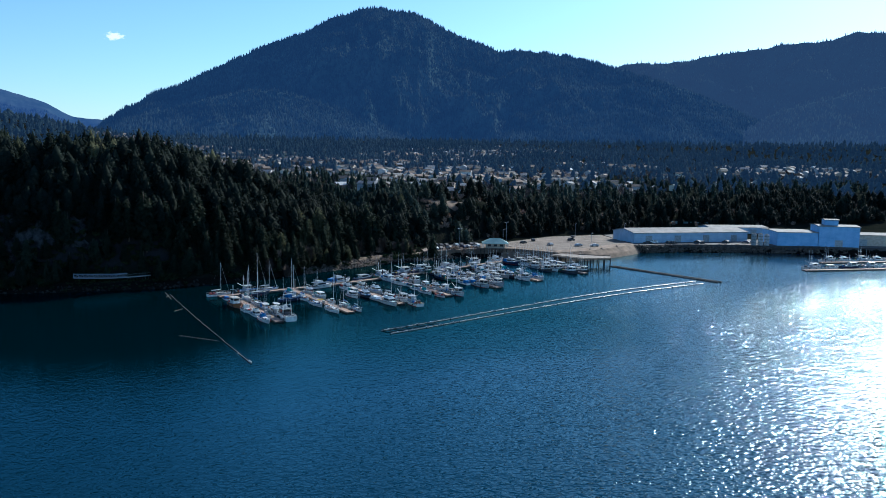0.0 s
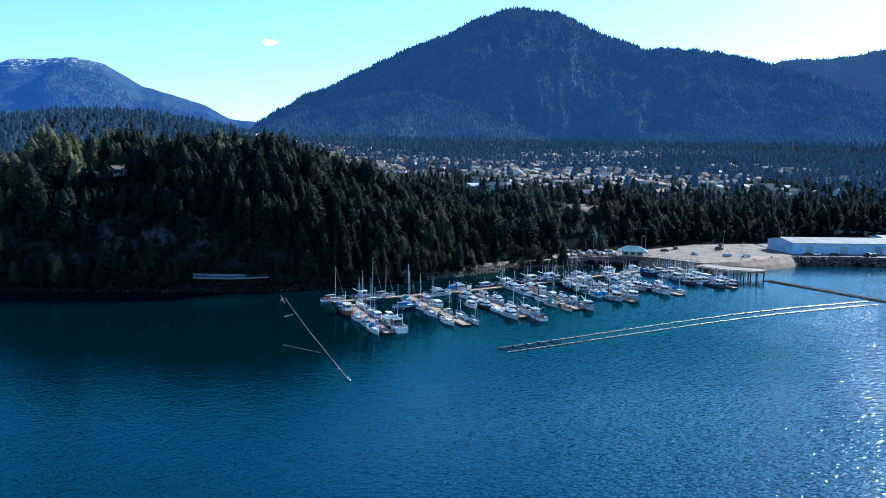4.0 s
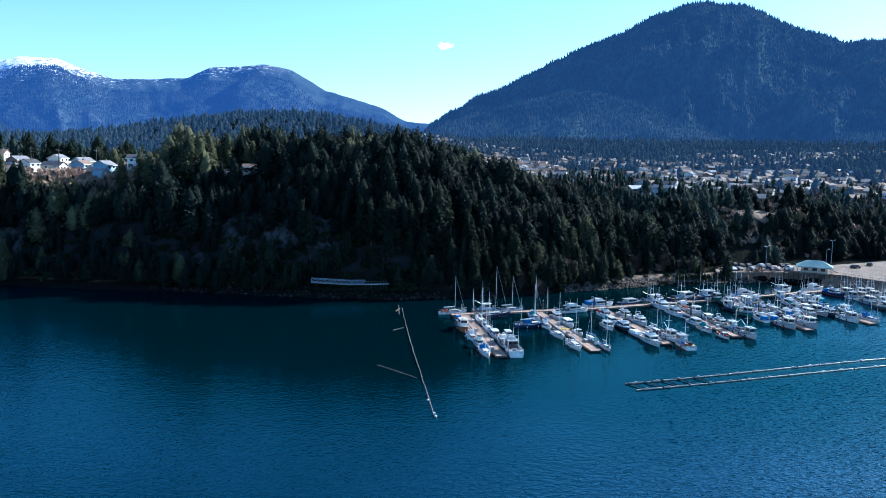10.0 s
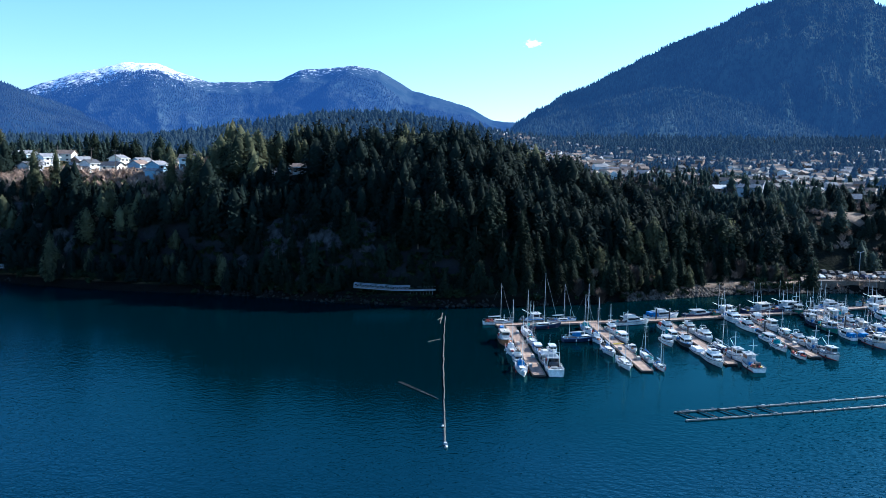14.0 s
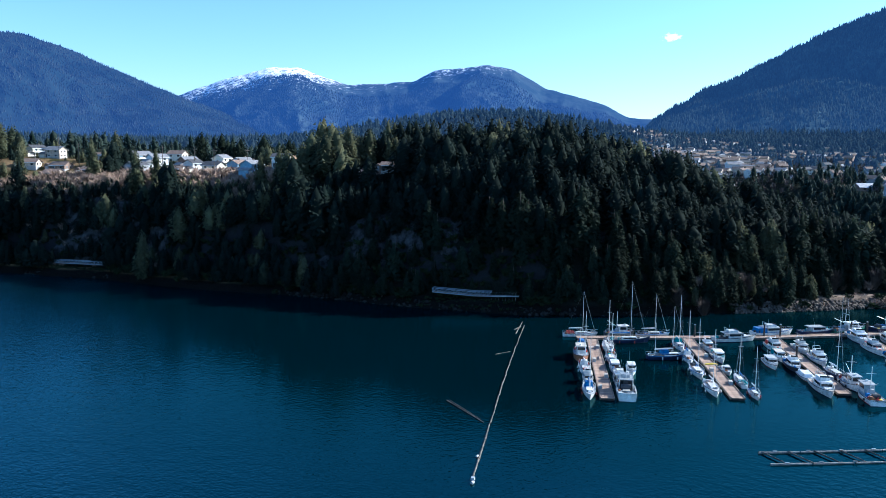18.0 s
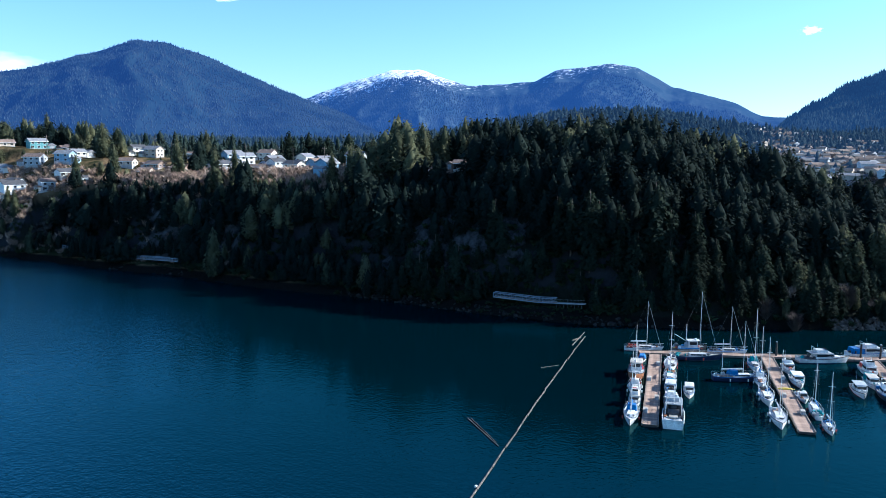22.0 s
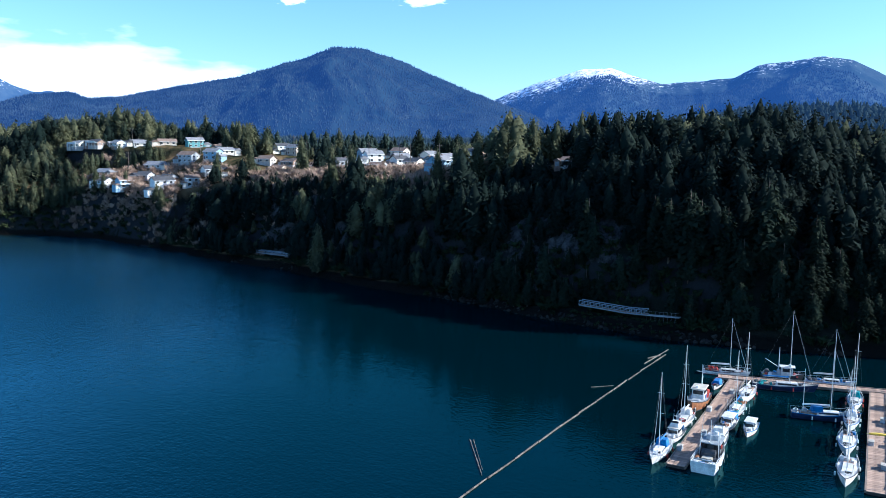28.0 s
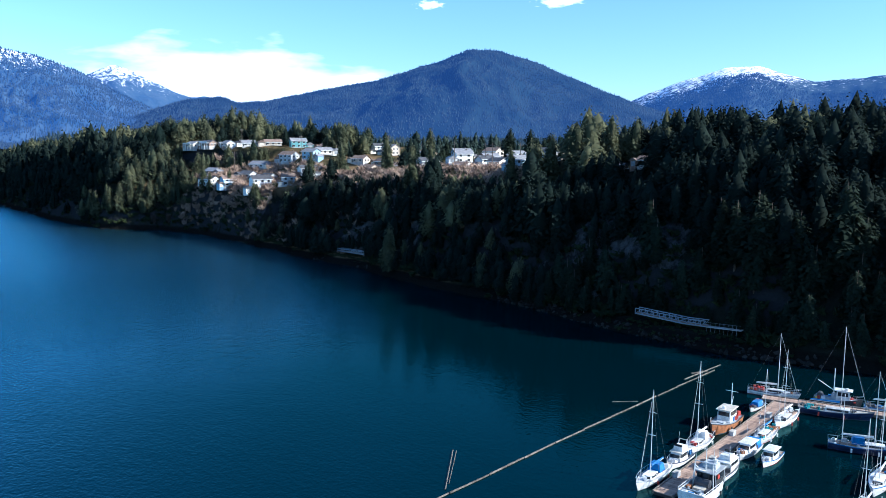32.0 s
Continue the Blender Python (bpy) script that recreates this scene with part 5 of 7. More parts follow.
def fisher(length=11.0, hullmat=None, house=None, poles=True, label="", aft_house=False, trim=None):
    t = thing("fishing_boat", label, "boat", "moored boats")
    beam, free = length * 0.35, length * 0.11
    rings = hull(t, length, beam, free, hullmat or WHITE, GREY_PAINT, trim or DARK_PAINT, stern=0.92, rake=0.14, sheer=0.4, full=0.88)
    y0, y1 = (-length * 0.3, length * 0.02) if aft_house else (-length * 0.02, length * 0.28)
    z1 = free + 1.85
    cabin(t, "wheelhouse", beam * 0.31, y0, y1, free * 0.9, z1, house or WHITE, 0.12, 0.5)
    part("wheelhouse_roof", Mesh().box(-beam * 0.36, beam * 0.36, y0 - 0.3, y1 + 0.35, z1, z1 + 0.1, 0.03), [house or WHITE, CREAM, GREY_PAINT][rng.randint(3)], t)
    ym = y0 - 0.4
    part("mast", Mesh().rod((0, ym, free), (0, ym, free + 5.6), 0.1, 0.06, 6), ALLOY, t)
    part("crosstree", Mesh().rod((-1.0, ym, free + 4.2), (1.0, ym, free + 4.2), 0.05, None, 4), ALLOY, t)
    part("cargo_boom", Mesh().rod((0, ym, free + 1.6), (0, -length * 0.42, free + 3.2), 0.07, 0.05, 5), ALLOY, t)
    if poles:
        for s in (-1, 1):
            part("trolling_pole", Mesh().rod((s * beam * 0.46, ym + 0.2, free), (s * beam * 0.30, ym - 0.4, free + 8.5), 0.05, 0.025, 5), ALLOY, t)
            part("stay", Mesh().rod((0, ym, free + 5.5), (s * beam * 0.45, -length * 0.45, free), 0.016, None, 3), WIRE, t)
    part("hatch", Mesh().box(-0.8, 0.8, -length * 0.24, -length * 0.10, free * 0.9, free + 0.35, 0.05) if not aft_house else Mesh().box(-0.7, 0.7, length * 0.1, length * 0.22, free * 0.9, free + 0.35, 0.05), GREY_PAINT, t)
    part("net_drum", Mesh().rod((-0.7, -length * 0.36, free + 0.5), (0.7, -length * 0.36, free + 0.5), 0.5, None, 10), DARK_PAINT, t)
    part("gear_box", Mesh().box(-beam * 0.34, -beam * 0.12, -length * 0.2, -length * 0.12, free * 0.9, free + 0.55, 0.03), BLUE_CANVAS, t)
    part("bulwark_cap", Mesh().box(-beam * 0.45, beam * 0.45, -length * 0.5, -length * 0.475, free * 0.75, free * 1.05), trim or DARK_PAINT, t)
    part("deck_house", Mesh().box(-beam * 0.2, beam * 0.2, y0 - length * 0.1, y0, free * 0.9, free + 1.1, 0.06), GREY_PAINT, t)
    part("fish_bin", Mesh().box(beam * 0.1, beam * 0.32, -length * 0.33, -length * 0.24, free * 0.9, free + 0.5, 0.03), WHITE, t)
    part("rope_coil", Mesh().rod((beam * 0.2, -length * 0.42, free * 0.9), (beam * 0.2, -length * 0.42, free + 0.15), 0.35, 0.3, 9), YELLOW, t)
    part("radar", Mesh().rod((0.2, y1 - 0.6, z1 + 0.1), (0.2, y1 - 0.6, z1 + 0.5), 0.28, 0.26, 8), WHITE, t)
    for s in (-1, 1):
        for y in (-0.25, 0.15):
            part("tyre_fender", Mesh().rod((s * (beam / 2 + 0.02), y * length, free * 0.55), (s * (beam / 2 + 0.16), y * length, free * 0.55), 0.3, None, 8), RUBBER, t)
    rails(t, rings, 0.5, 5, 9)
    return t


def workboat(length=10.5, label=""):
    """A white-hulled boat with a dark house forward and a cluttered open deck inside bulwarks aft."""
    t = thing("fishing_boat", label, "boat", "moored boats")
    beam, free = length * 0.37, length * 0.105
    rings = hull(t, length, beam, free, WHITE, DARK_PAINT, WHITE, stern=0.94, rake=0.14, sheer=0.4, full=0.9)
    for s in (0, 6):
        edge = [(Vector(r[s]), Vector((r[s][0] * 0.95, r[s][1], r[s][2]))) for r in rings[:6]]
        part("bulwark", Mesh().loft([[a + Vector((0, 0, -0.05)), a + Vector((0, 0, 0.5)), b + Vector((0, 0, 0.5)), b + Vector((0, 0, -0.05))] for a, b in edge], True), WHITE, t)
        inset = -1 if s == 0 else 1
        part("cap_rail", Mesh().rod(rings[0][s][:2] + (rings[0][s][2] + 0.78,), rings[4][s][:2] + (rings[4][s][2] + 0.78,), 0.035, None, 5), ALLOY, t)
        for k in range(5):
            x, y, z = rings[k][s]
            part("stanchion", Mesh().rod((x - 0.05 * inset, y, z + 0.4), (x - 0.05 * inset, y, z + 0.8), 0.025, None, 4), ALLOY, t)
    w = rings[0][6][0]
    part("transom", Mesh().box(-w, w, -length * 0.5, -length * 0.485, free * 0.7, rings[0][6][2] + 0.5, 0.02), WHITE, t)
    part("net_roller", Mesh().rod((-w * 0.7, -length * 0.49, free + 0.95), (w * 0.7, -length * 0.49, free + 0.95), 0.11, None, 8), GREY_PAINT, t)
    y0, y1, z1 = -length * 0.03, length * 0.27, free + 2.0
    cabin(t, "wheelhouse", beam * 0.36, y0, y1, free * 0.9, z1, DARK_PAINT, 0.1, 0.5)
    part("wheelhouse_roof", Mesh().box(-beam * 0.40, beam * 0.40, y0 - 0.7, y1 + 0.3, z1, z1 + 0.12, 0.03), GREY_PAINT, t)
    part("flying_bridge", Mesh().box(-beam * 0.24, beam * 0.24, y0 + 0.9, y1 - 0.5, z1 + 0.12, z1 + 0.75, 0.08), GREY_PAINT, t)
    part("cabin_door", Mesh().box(-0.35, 0.35, y0 - 0.05, y0 + 0.06, free, free + 1.75), DARK_PAINT, t)
    for x in (-0.62, 0.62):
        part("rear_window", Mesh().box(x * beam * 0.36 - 0.3, x * beam * 0.36 + 0.3, y0 - 0.04, y0 + 0.08, free + 1.0, free + 1.65), DARK_GLASS, t)
    for s in (-1, 1):
        x = s * beam * 0.37
        part("gantry_post", Mesh().rod((x, y0 - 0.9, free), (x * 0.86, y0 - 0.9, free + 3.6), 0.08, 0.06, 6), ALLOY, t)
        part("trolling_pole", Mesh().rod((x * 1.1, y0 - 0.3, free), (x * 0.75, y0 - 0.6, free + 6.2), 0.045, 0.02, 5), ALLOY, t)
        part("gantry_brace", Mesh().rod((x * 0.9, y0 - 0.9, free + 2.9), (x * 0.9, y0 + 0.4, z1 + 0.1), 0.04, None, 5), ALLOY, t)
        part("life_ring", Mesh().rod((x, y0 + 0.5, z1 - 0.5), (x + s * 0.12, y0 + 0.5, z1 - 0.5), 0.32, None, 10), RED_PAINT, t)
    part("gantry_beam", Mesh().rod((-beam * 0.33, y0 - 0.9, free + 3.5), (beam * 0.33, y0 - 0.9, free + 3.5), 0.07, None, 6), ALLOY, t)
    part("mast", Mesh().rod((0, y0 - 0.2, z1), (0, y0 - 0.2, z1 + 3.4), 0.08, 0.04, 6), ALLOY, t)
    part("radar", Mesh().rod((0.4, y1 - 1.0, z1 + 0.75), (0.4, y1 - 1.0, z1 + 1.1), 0.3, 0.28, 9), WHITE, t)
    part("cargo_boom", Mesh().rod((0, y0 - 0.4, z1 + 0.2), (0.3, -length * 0.38, free + 3.4), 0.06, 0.04, 5), ALLOY, t)
    part("hatch", Mesh().box(-0.75, 0.75, -length * 0.30, -length * 0.16, free * 0.9, free + 0.5, 0.06), CREAM, t)
    part("net_drum", Mesh().rod((-0.95, -length * 0.13, free + 0.75), (0.95, -length * 0.13, free + 0.75), 0.6, None, 12), DARK_PAINT, t)
    for x, y, a, b, h, mat in ((-1.25, -0.40, 0.35, 0.5, 0.45, GREY_PAINT), (1.15, -0.42, 0.3, 0.4, 0.5, WHITE), (1.25, -0.28, 0.28, 0.55, 0.6, DARK_PAINT), (-1.3, -0.26, 0.25, 0.5, 0.55, RUST), (-0.3, -0.42, 0.4, 0.25, 0.35, BLUE_CANVAS), (0.5, -0.37, 0.2, 0.3, 0.4, GREY_PAINT)):
        part("fish_bin", Mesh().box(x - a, x + a, y * length - b, y * length + b, free * 0.9, free + h, 0.04), mat, t)
    for x, y in ((-0.8, -0.34), (0.75, -0.33)):
        part("rope_coil", Mesh().rod((x, y * length, free * 0.9), (x, y * length, free + 0.18), 0.34, 0.28, 9), CREAM, t)
    for s in (-1, 1):
        for y in (-0.3, 0.0, 0.2):
            part("tyre_fender", Mesh().rod((s * (beam / 2 + 0.02), y * length, free * 0.6), (s * (beam / 2 + 0.16), y * length, free * 0.6), 0.28, None, 8), RUBBER, t)
    rails(t, rings, 0.6, 5, 9)
    return t


def skiff(length=5.0, canvas=None, label=""):
    t = thing("small_boat", label, "boat", "moored boats")
    beam, free = length * 0.4, 0.6
    hull(t, length, beam, free, WHITE, GREY_PAINT, stern=0.9, rake=0.16)
    if canvas:
        part("canvas_cover", Mesh().box(-beam * 0.42, beam * 0.42, -length * 0.4, length * 0.2, free * 0.8, free + 0.7, 0.35), canvas, t)
    else:
        cabin(t, "cuddy", beam * 0.34, -length * 0.05, length * 0.22, free * 0.8, free + 0.95, WHITE, 0.15)
    part("outboard", Mesh().box(-0.2, 0.2, -length * 0.56, -length * 0.5, 0.1, 1.05, 0.05), DARK_PAINT, t)
    return t


def moor(boat, x, y, heading):
    """heading: degrees from +y to the bow, anticlockwise."""
    boat.matrix_basis = pose(x, y, 0, 0, 0, heading + rng.uniform(-1.5, 1.5)) @ Matrix.Scale(0.94, 4)
    return boat


def beside(k, s, side, off, flip=False):
    """A berth along finger k, s metres from its outer end: place and heading of a bow that points outwards, or inwards when flipped."""
    (ax, ay), (bx, by) = FINGERS[k]
    d = math.hypot(bx - ax, by - ay)
    ux, uy = (bx - ax) / d, (by - ay) / d
    nx, ny = uy, -ux
    head = math.degrees(math.atan2(-ux, uy))
    return ax + ux * s + side * nx * off, ay + uy * s + side * ny * off, head + (0 if flip else 180)


moor(sailboat(9.2, None, BLUE_CANVAS, BLUE_CANVAS, 12.0, label="white sailboat with a blue canvas dodger at the float's end"), *beside(0, 4.0, -1, 3.1))
moor(cruiser(7.0, True, label="white motor cruiser with a flybridge alongside the float"), *beside(0, 11.6, -1, 2.9))
moor(sailboat(9.0, None, WHITE, WHITE, 12.6, label="white sailboat with a wheel shelter and tall mast"), *beside(0, 19.5, -1, 3.2))
moor(fisher(10.0, RUST, WHITE, False, "wooden trawler with oiled brown hull and white wheelhouse", True), *beside(0, 29.6, -1, 3.4))
moor(skiff(5.0, BLUE_CANVAS, "small boat under a bright blue tarpaulin"), *beside(0, 42.3, -1, 2.7))
moor(workboat(10.0, "white-hulled working boat with dark wheelhouse and cluttered open stern deck"), *beside(0, 4.6, 1, 3.6, True))
moor(cruiser(8.0, True, label="white motor cruiser with high cabin"), *beside(0, 13.0, 1, 3.2, True))
moor(cruiser(6.5, False, label="small white cabin cruiser rafted outside another boat"), *beside(0, 20.5, 1, 6.4))
moor(cruiser(7.2, False, canvas=BLUE_CANVAS, label="white cruiser with blue canvas cockpit cover"), *beside(0, 21.0, 1, 3.1))
moor(sailboat(8.5, None, BLUE_CANVAS, None, 10.5, label="white sailboat with blue sail cover"), *beside(0, 29.0, 1, 3.0))
moor(sailboat(9.5, None, WHITE, None, 11.6, label="white sailboat beside the inner end of the float"), *beside(0, 38.5, 1, 3.1))
moor(sailboat(8.6, None, WHITE, None, 11.0, label="white sailboat lying across the float's inner end"), 13.5, 214.6, -76)
moor(sailboat(11.0, NAVY, BLUE_CANVAS, None, 14.5, label="navy-hulled yacht with a tall alloy mast"), 24.6, 210.7, -76)
moor(sailboat(10.4, NAVY, WHITE, BLUE_CANVAS, 11.5, True, "dark-hulled ketch with a large blue canopy"), 33.2, 197.2, -70)
moor(sailboat(8.4, None, WHITE, None, 10.5, label="white sailboat behind the main float"), 31.0, 218.6, -76)
moor(fisher(7.6, DARK_PAINT, WHITE, False, "small dark-hulled workboat behind the main float"), 23.0, 217.6, -76)

def at_finger(boat, k, x, y, flip=False):
    return moor(boat, x, y, beside(k, 0, 1, 0, flip)[2] + rng.uniform(-2, 2))


W_S, W_C, W_F = "white sailboat moored alongside a timber float", "white motor cruiser moored alongside a timber float", "fishing boat with mast, poles and gear on deck"
at_finger(sailboat(9.5, None, WHITE, None, 11.5, label=W_S), 1, 37.9, 186.0)
at_finger(sailboat(9.8, None, WHITE, None, 12.0, label="white sailboat near the outer end of a float"), 1, 39.3, 174.4)
at_finger(sailboat(9.0, None, WHITE, TEAL, 12.5, label="white sailboat with a green canvas dodger"), 1, 36.4, 208.5)
at_finger(sailboat(8.6, None, BLUE_CANVAS, WHITE, 11.0, label=W_S), 1, 37.2, 197.0)
at_finger(cruiser(8.0, False, label="white pilothouse cruiser with a red waterline"), 1, 43.9, 199.2)
at_finger(skiff(5.6, None, "small white open-decked boat"), 1, 44.0, 188.5)
at_finger(sailboat(7.8, None, BLUE_CANVAS, None, 9.5, label="small white sailboat with a bright blue sail cover"), 1, 45.4, 180.6, True)
at_finger(sailboat(6.4, None, WHITE, None, 9.6, label="small white sloop at the float's outer end"), 1, 46.6, 172.6)
at_finger(cruiser(7.6, True, label=W_C), 1, 42.8, 208.0)
moor(cruiser(10.8, True, label="large white motor yacht alongside the main float"), 50.0, 218.4, -72)
moor(cruiser(10.8, True, None, BLUE_CANVAS, "white motor yacht with a bright blue canvas top"), 60.5, 227.6, -70)
moor(cruiser(10.0, False, NAVY, None, "cruiser with blue hull and white cabin"), 72.0, 231.6, -69)
moor(fisher(10.0, GREEN_PAINT, WHITE, True, "small green troller with raised poles"), 80.0, 234.6, -69)
at_finger(cruiser(9.0, True, label=W_C), 2, 57.9, 211.5)
at_finger(cruiser(7.6, False, None, TEAL, W_C), 2, 57.2, 202.8)
at_finger(cruiser(8.0, False, label="white cabin cruiser rafted outside another boat"), 2, 54.2, 196.4)
at_finger(cruiser(8.4, True, DARK_PAINT, None, "dark-hulled cruiser with white upperworks"), 2, 58.4, 195.3)
at_finger(skiff(7.4, WHITE, "white boat under a fitted white cover"), 2, 59.3, 187.2)
at_finger(cruiser(10.6, True, label="large white cruiser with raised pilothouse"), 2, 60.2, 179.2)
at_finger(cruiser(8.6, True, label=W_C), 2, 63.8, 211.6)
at_finger(cruiser(9.2, True, label="white cruiser with red trim and flybridge"), 2, 65.2, 202.4)
at_finger(sailboat(9.6, NAVY, WHITE, None, 12.4, label="dark-hulled sailboat with tall raking mast"), 2, 65.4, 190.6)
at_finger(fisher(8.6, WHITE, WHITE, False, "white workboat with gear on its deck"), 2, 66.4, 183.2)
at_finger(fisher(9.6, WHITE, GREY_PAINT, False, "workboat with deck gear and tyres at the float's end"), 2, 67.2, 175.6, True)
at_finger(cruiser(11.5, True, label="large white motor yacht"), 3, 80.2, 226.0)
at_finger(cruiser(9.6, True, label=W_C), 3, 80.4, 215.6)
at_finger(skiff(6.0, DARK_PAINT, "small boat under a dark cover"), 3, 82.0, 208.4)
at_finger(cruiser(8.2, False, label=W_C), 3, 81.0, 201.4)
at_finger(sailboat(8.4, None, TEAL, TEAL, 9.5, label="white sailboat with green canvas"), 3, 80.4, 194.0)
at_finger(skiff(5.6, None, "small white cabin boat at the float's end"), 3, 82.0, 185.6)
for q, (x, y) in enumerate(((86.8, 226.4), (87.0, 217.0), (87.6, 208.6), (88.0, 201.0), (88.6, 193.6), (89.2, 187.0))):
    at_finger(cruiser((8.6, 0, 7.4, 8.0)[q], q != 2, label=W_C) if q in (0, 2, 3) else fisher((0, 8.8, 0, 0, 8.0, 8.4)[q], WHITE, GREY_PAINT if q == 5 else WHITE, False, W_F), 3, x, y, q % 2 == 0)
moor(fisher(13.0, NAVY, WHITE, True, "blue-hulled seiner with high wheelhouse and mast"), 101.0, 242.6, -68)
moor(fisher(12.0, NAVY, WHITE, True, "blue and white seiner beside the main float"), 92.0, 239.2, -68)
for k in range(4, 7):
    for side in (-1, 1):
        s = 1.5
        while s < 44:
            kind = "ffcfsffkfs"[rng.randint(10)]
            length = {"s": rng.uniform(8.0, 10.5), "c": rng.uniform(6.5, 8.8), "f": rng.uniform(7.5, 10.5), "k": rng.uniform(4.8, 6.0)}[kind]
            x, y, head = beside(k, s + length / 2, side, 1.65 + length * 0.175, rng.rand() < 0.5)
            for raft in range([1, 2, 2, 2, 3][rng.randint(5)] if s > 6 else 1):
                if kind == "s":
                    b = sailboat(length, NAVY if rng.rand() < 0.12 else None, [WHITE, BLUE_CANVAS, TEAL][rng.randint(3)], [None, BLUE_CANVAS, WHITE][rng.randint(3)], length * rng.uniform(1.15, 1.35), rng.rand() < 0.2, W_S)
                elif kind == "c":
                    b = cruiser(length, rng.rand() < 0.6, [None, None, CREAM, GREY_PAINT, NAVY][rng.randint(5)], [None, None, BLUE_CANVAS, TEAL][rng.randint(4)], W_C)
                elif kind == "f":
                    b = fisher(length, [WHITE, GREY_PAINT, GREEN_PAINT, NAVY, DARK_PAINT][rng.randint(5)], [WHITE, CREAM, GREY_PAINT][rng.randint(3)], rng.rand() < 0.85, W_F, rng.rand() < 0.3)
                else:
                    b = skiff(length, [None, BLUE_CANVAS][rng.randint(2)], "small white open boat")
                out = raft * (length * 0.36 + 0.3) * side
                moor(b, x + out * math.cos(radians(head)) * (1 if math.cos(radians(head)) > 0 else -1), y, head + rng.uniform(-1.5, 1.5))
                kind = "cf"[rng.randint(2)]
            s += length * 0.94 + rng.uniform(0.3, 0.9)
for j in range(9):
    a, b = MAIN[j // 3], MAIN[j // 3 + 1]
    x, y = on_line(a, b, (j % 3 + 0.55) / 3)
    if x < 104:
        continue
    turn = math.degrees(math.atan2(b[1] - a[1], b[0] - a[0]))
    bt = fisher(11.5, WHITE, WHITE, True, "fishing boat on the inner side of the main float") if j % 2 else cruiser(10.5, True, label="large white motor yacht on the main float")
    moor(bt, x - 3.2 * math.sin(radians(turn)), y + 3.2 * math.cos(radians(turn)), turn - 90)


# ---- shore structures ----
def span_bridge(a, b, wide, h, label):
    """A low truss footbridge with its deck, chords and lattice."""
    t = thing("footbridge", label, "footbridge")
    length = (Vector(b) - Vector(a)).length
    t.matrix_basis = Matrix.Translation(a) @ (Vector(b) - Vector(a)).to_track_quat("X", "Z").to_matrix().to_4x4()
    part("deck", Mesh().box(0, length, -wide / 2, wide / 2, -0.15, 0.05), DOCK_WOOD, t)
    n = max(4, int(length / 1.5))
    for s in (-1, 1):
        y = s * wide / 2
        part("chord", Mesh().rod((0, y, h), (length, y, h), 0.12, None, 4), BRIDGE_STEEL, t)
        part("chord", Mesh().rod((0, y, 0), (length, y, 0), 0.14, None, 4), BRIDGE_STEEL, t)
        for k in range(n):
            x0, x1 = length * k / n, length * (k + 1) / n
            part("lattice_bar", Mesh().rod((x0, y, 0), (x0, y, h), 0.08, None, 4).rod((x0, y, 0), (x1, y, h), 0.06, None, 4), BRIDGE_STEEL, t)
    return t


span_bridge((-29.3, 243.4, 4.35), (-17.0, 243.6, 3.7), 1.9, 1.2, "pale steel truss footbridge along the rocky shore")
span_bridge((-16.9, 243.6, 3.7), (-12.1, 243.8, 3.8), 1.9, 1.2, "short pale steel truss span joining the shore walkway")
walkway = thing("walkway", "narrow grey plank walkway on posts along the rocky shore", "walkway")
way = [(-12.0, 243.8, 3.75), (-8.0, 243.8, 3.9), (-4.3, 243.8, 4.05)]
for p, q in zip(way, way[1:]):
    part("deck", Mesh().loft([[(x, y - 0.8, z), (x, y + 0.8, z), (x, y + 0.8, z - 0.15), (x, y - 0.8, z - 0.15)] for x, y, z in (p, q)], True), CONCRETE, walkway)
    part("hand_rail", Mesh().rod((p[0], p[1] - 0.8, p[2] + 1.0), (q[0], q[1] - 0.8, q[2] + 1.0), 0.02, None, 4), GREY_PAINT, walkway)
    for k in range(4):
        x, y, z = (p[i] + (q[i] - p[i]) * k / 4 for i in range(3))
        part("post", Mesh().rod((x, y - 0.8, z - 3.0), (x, y - 0.8, z + 1.0), 0.025, None, 4), GREY_PAINT, walkway)
span_bridge((-173.4, 271.9, 3.6), (-152.3, 270.6, 3.7), 1.9, 1.0, "pale steel truss footbridge along the shaded shore")
span_bridge((-219.0, 282.6, 4.3), (-210.5, 279.0, 4.2), 1.9, 1.0, "short pale steel footbridge at the foot of the bluff")


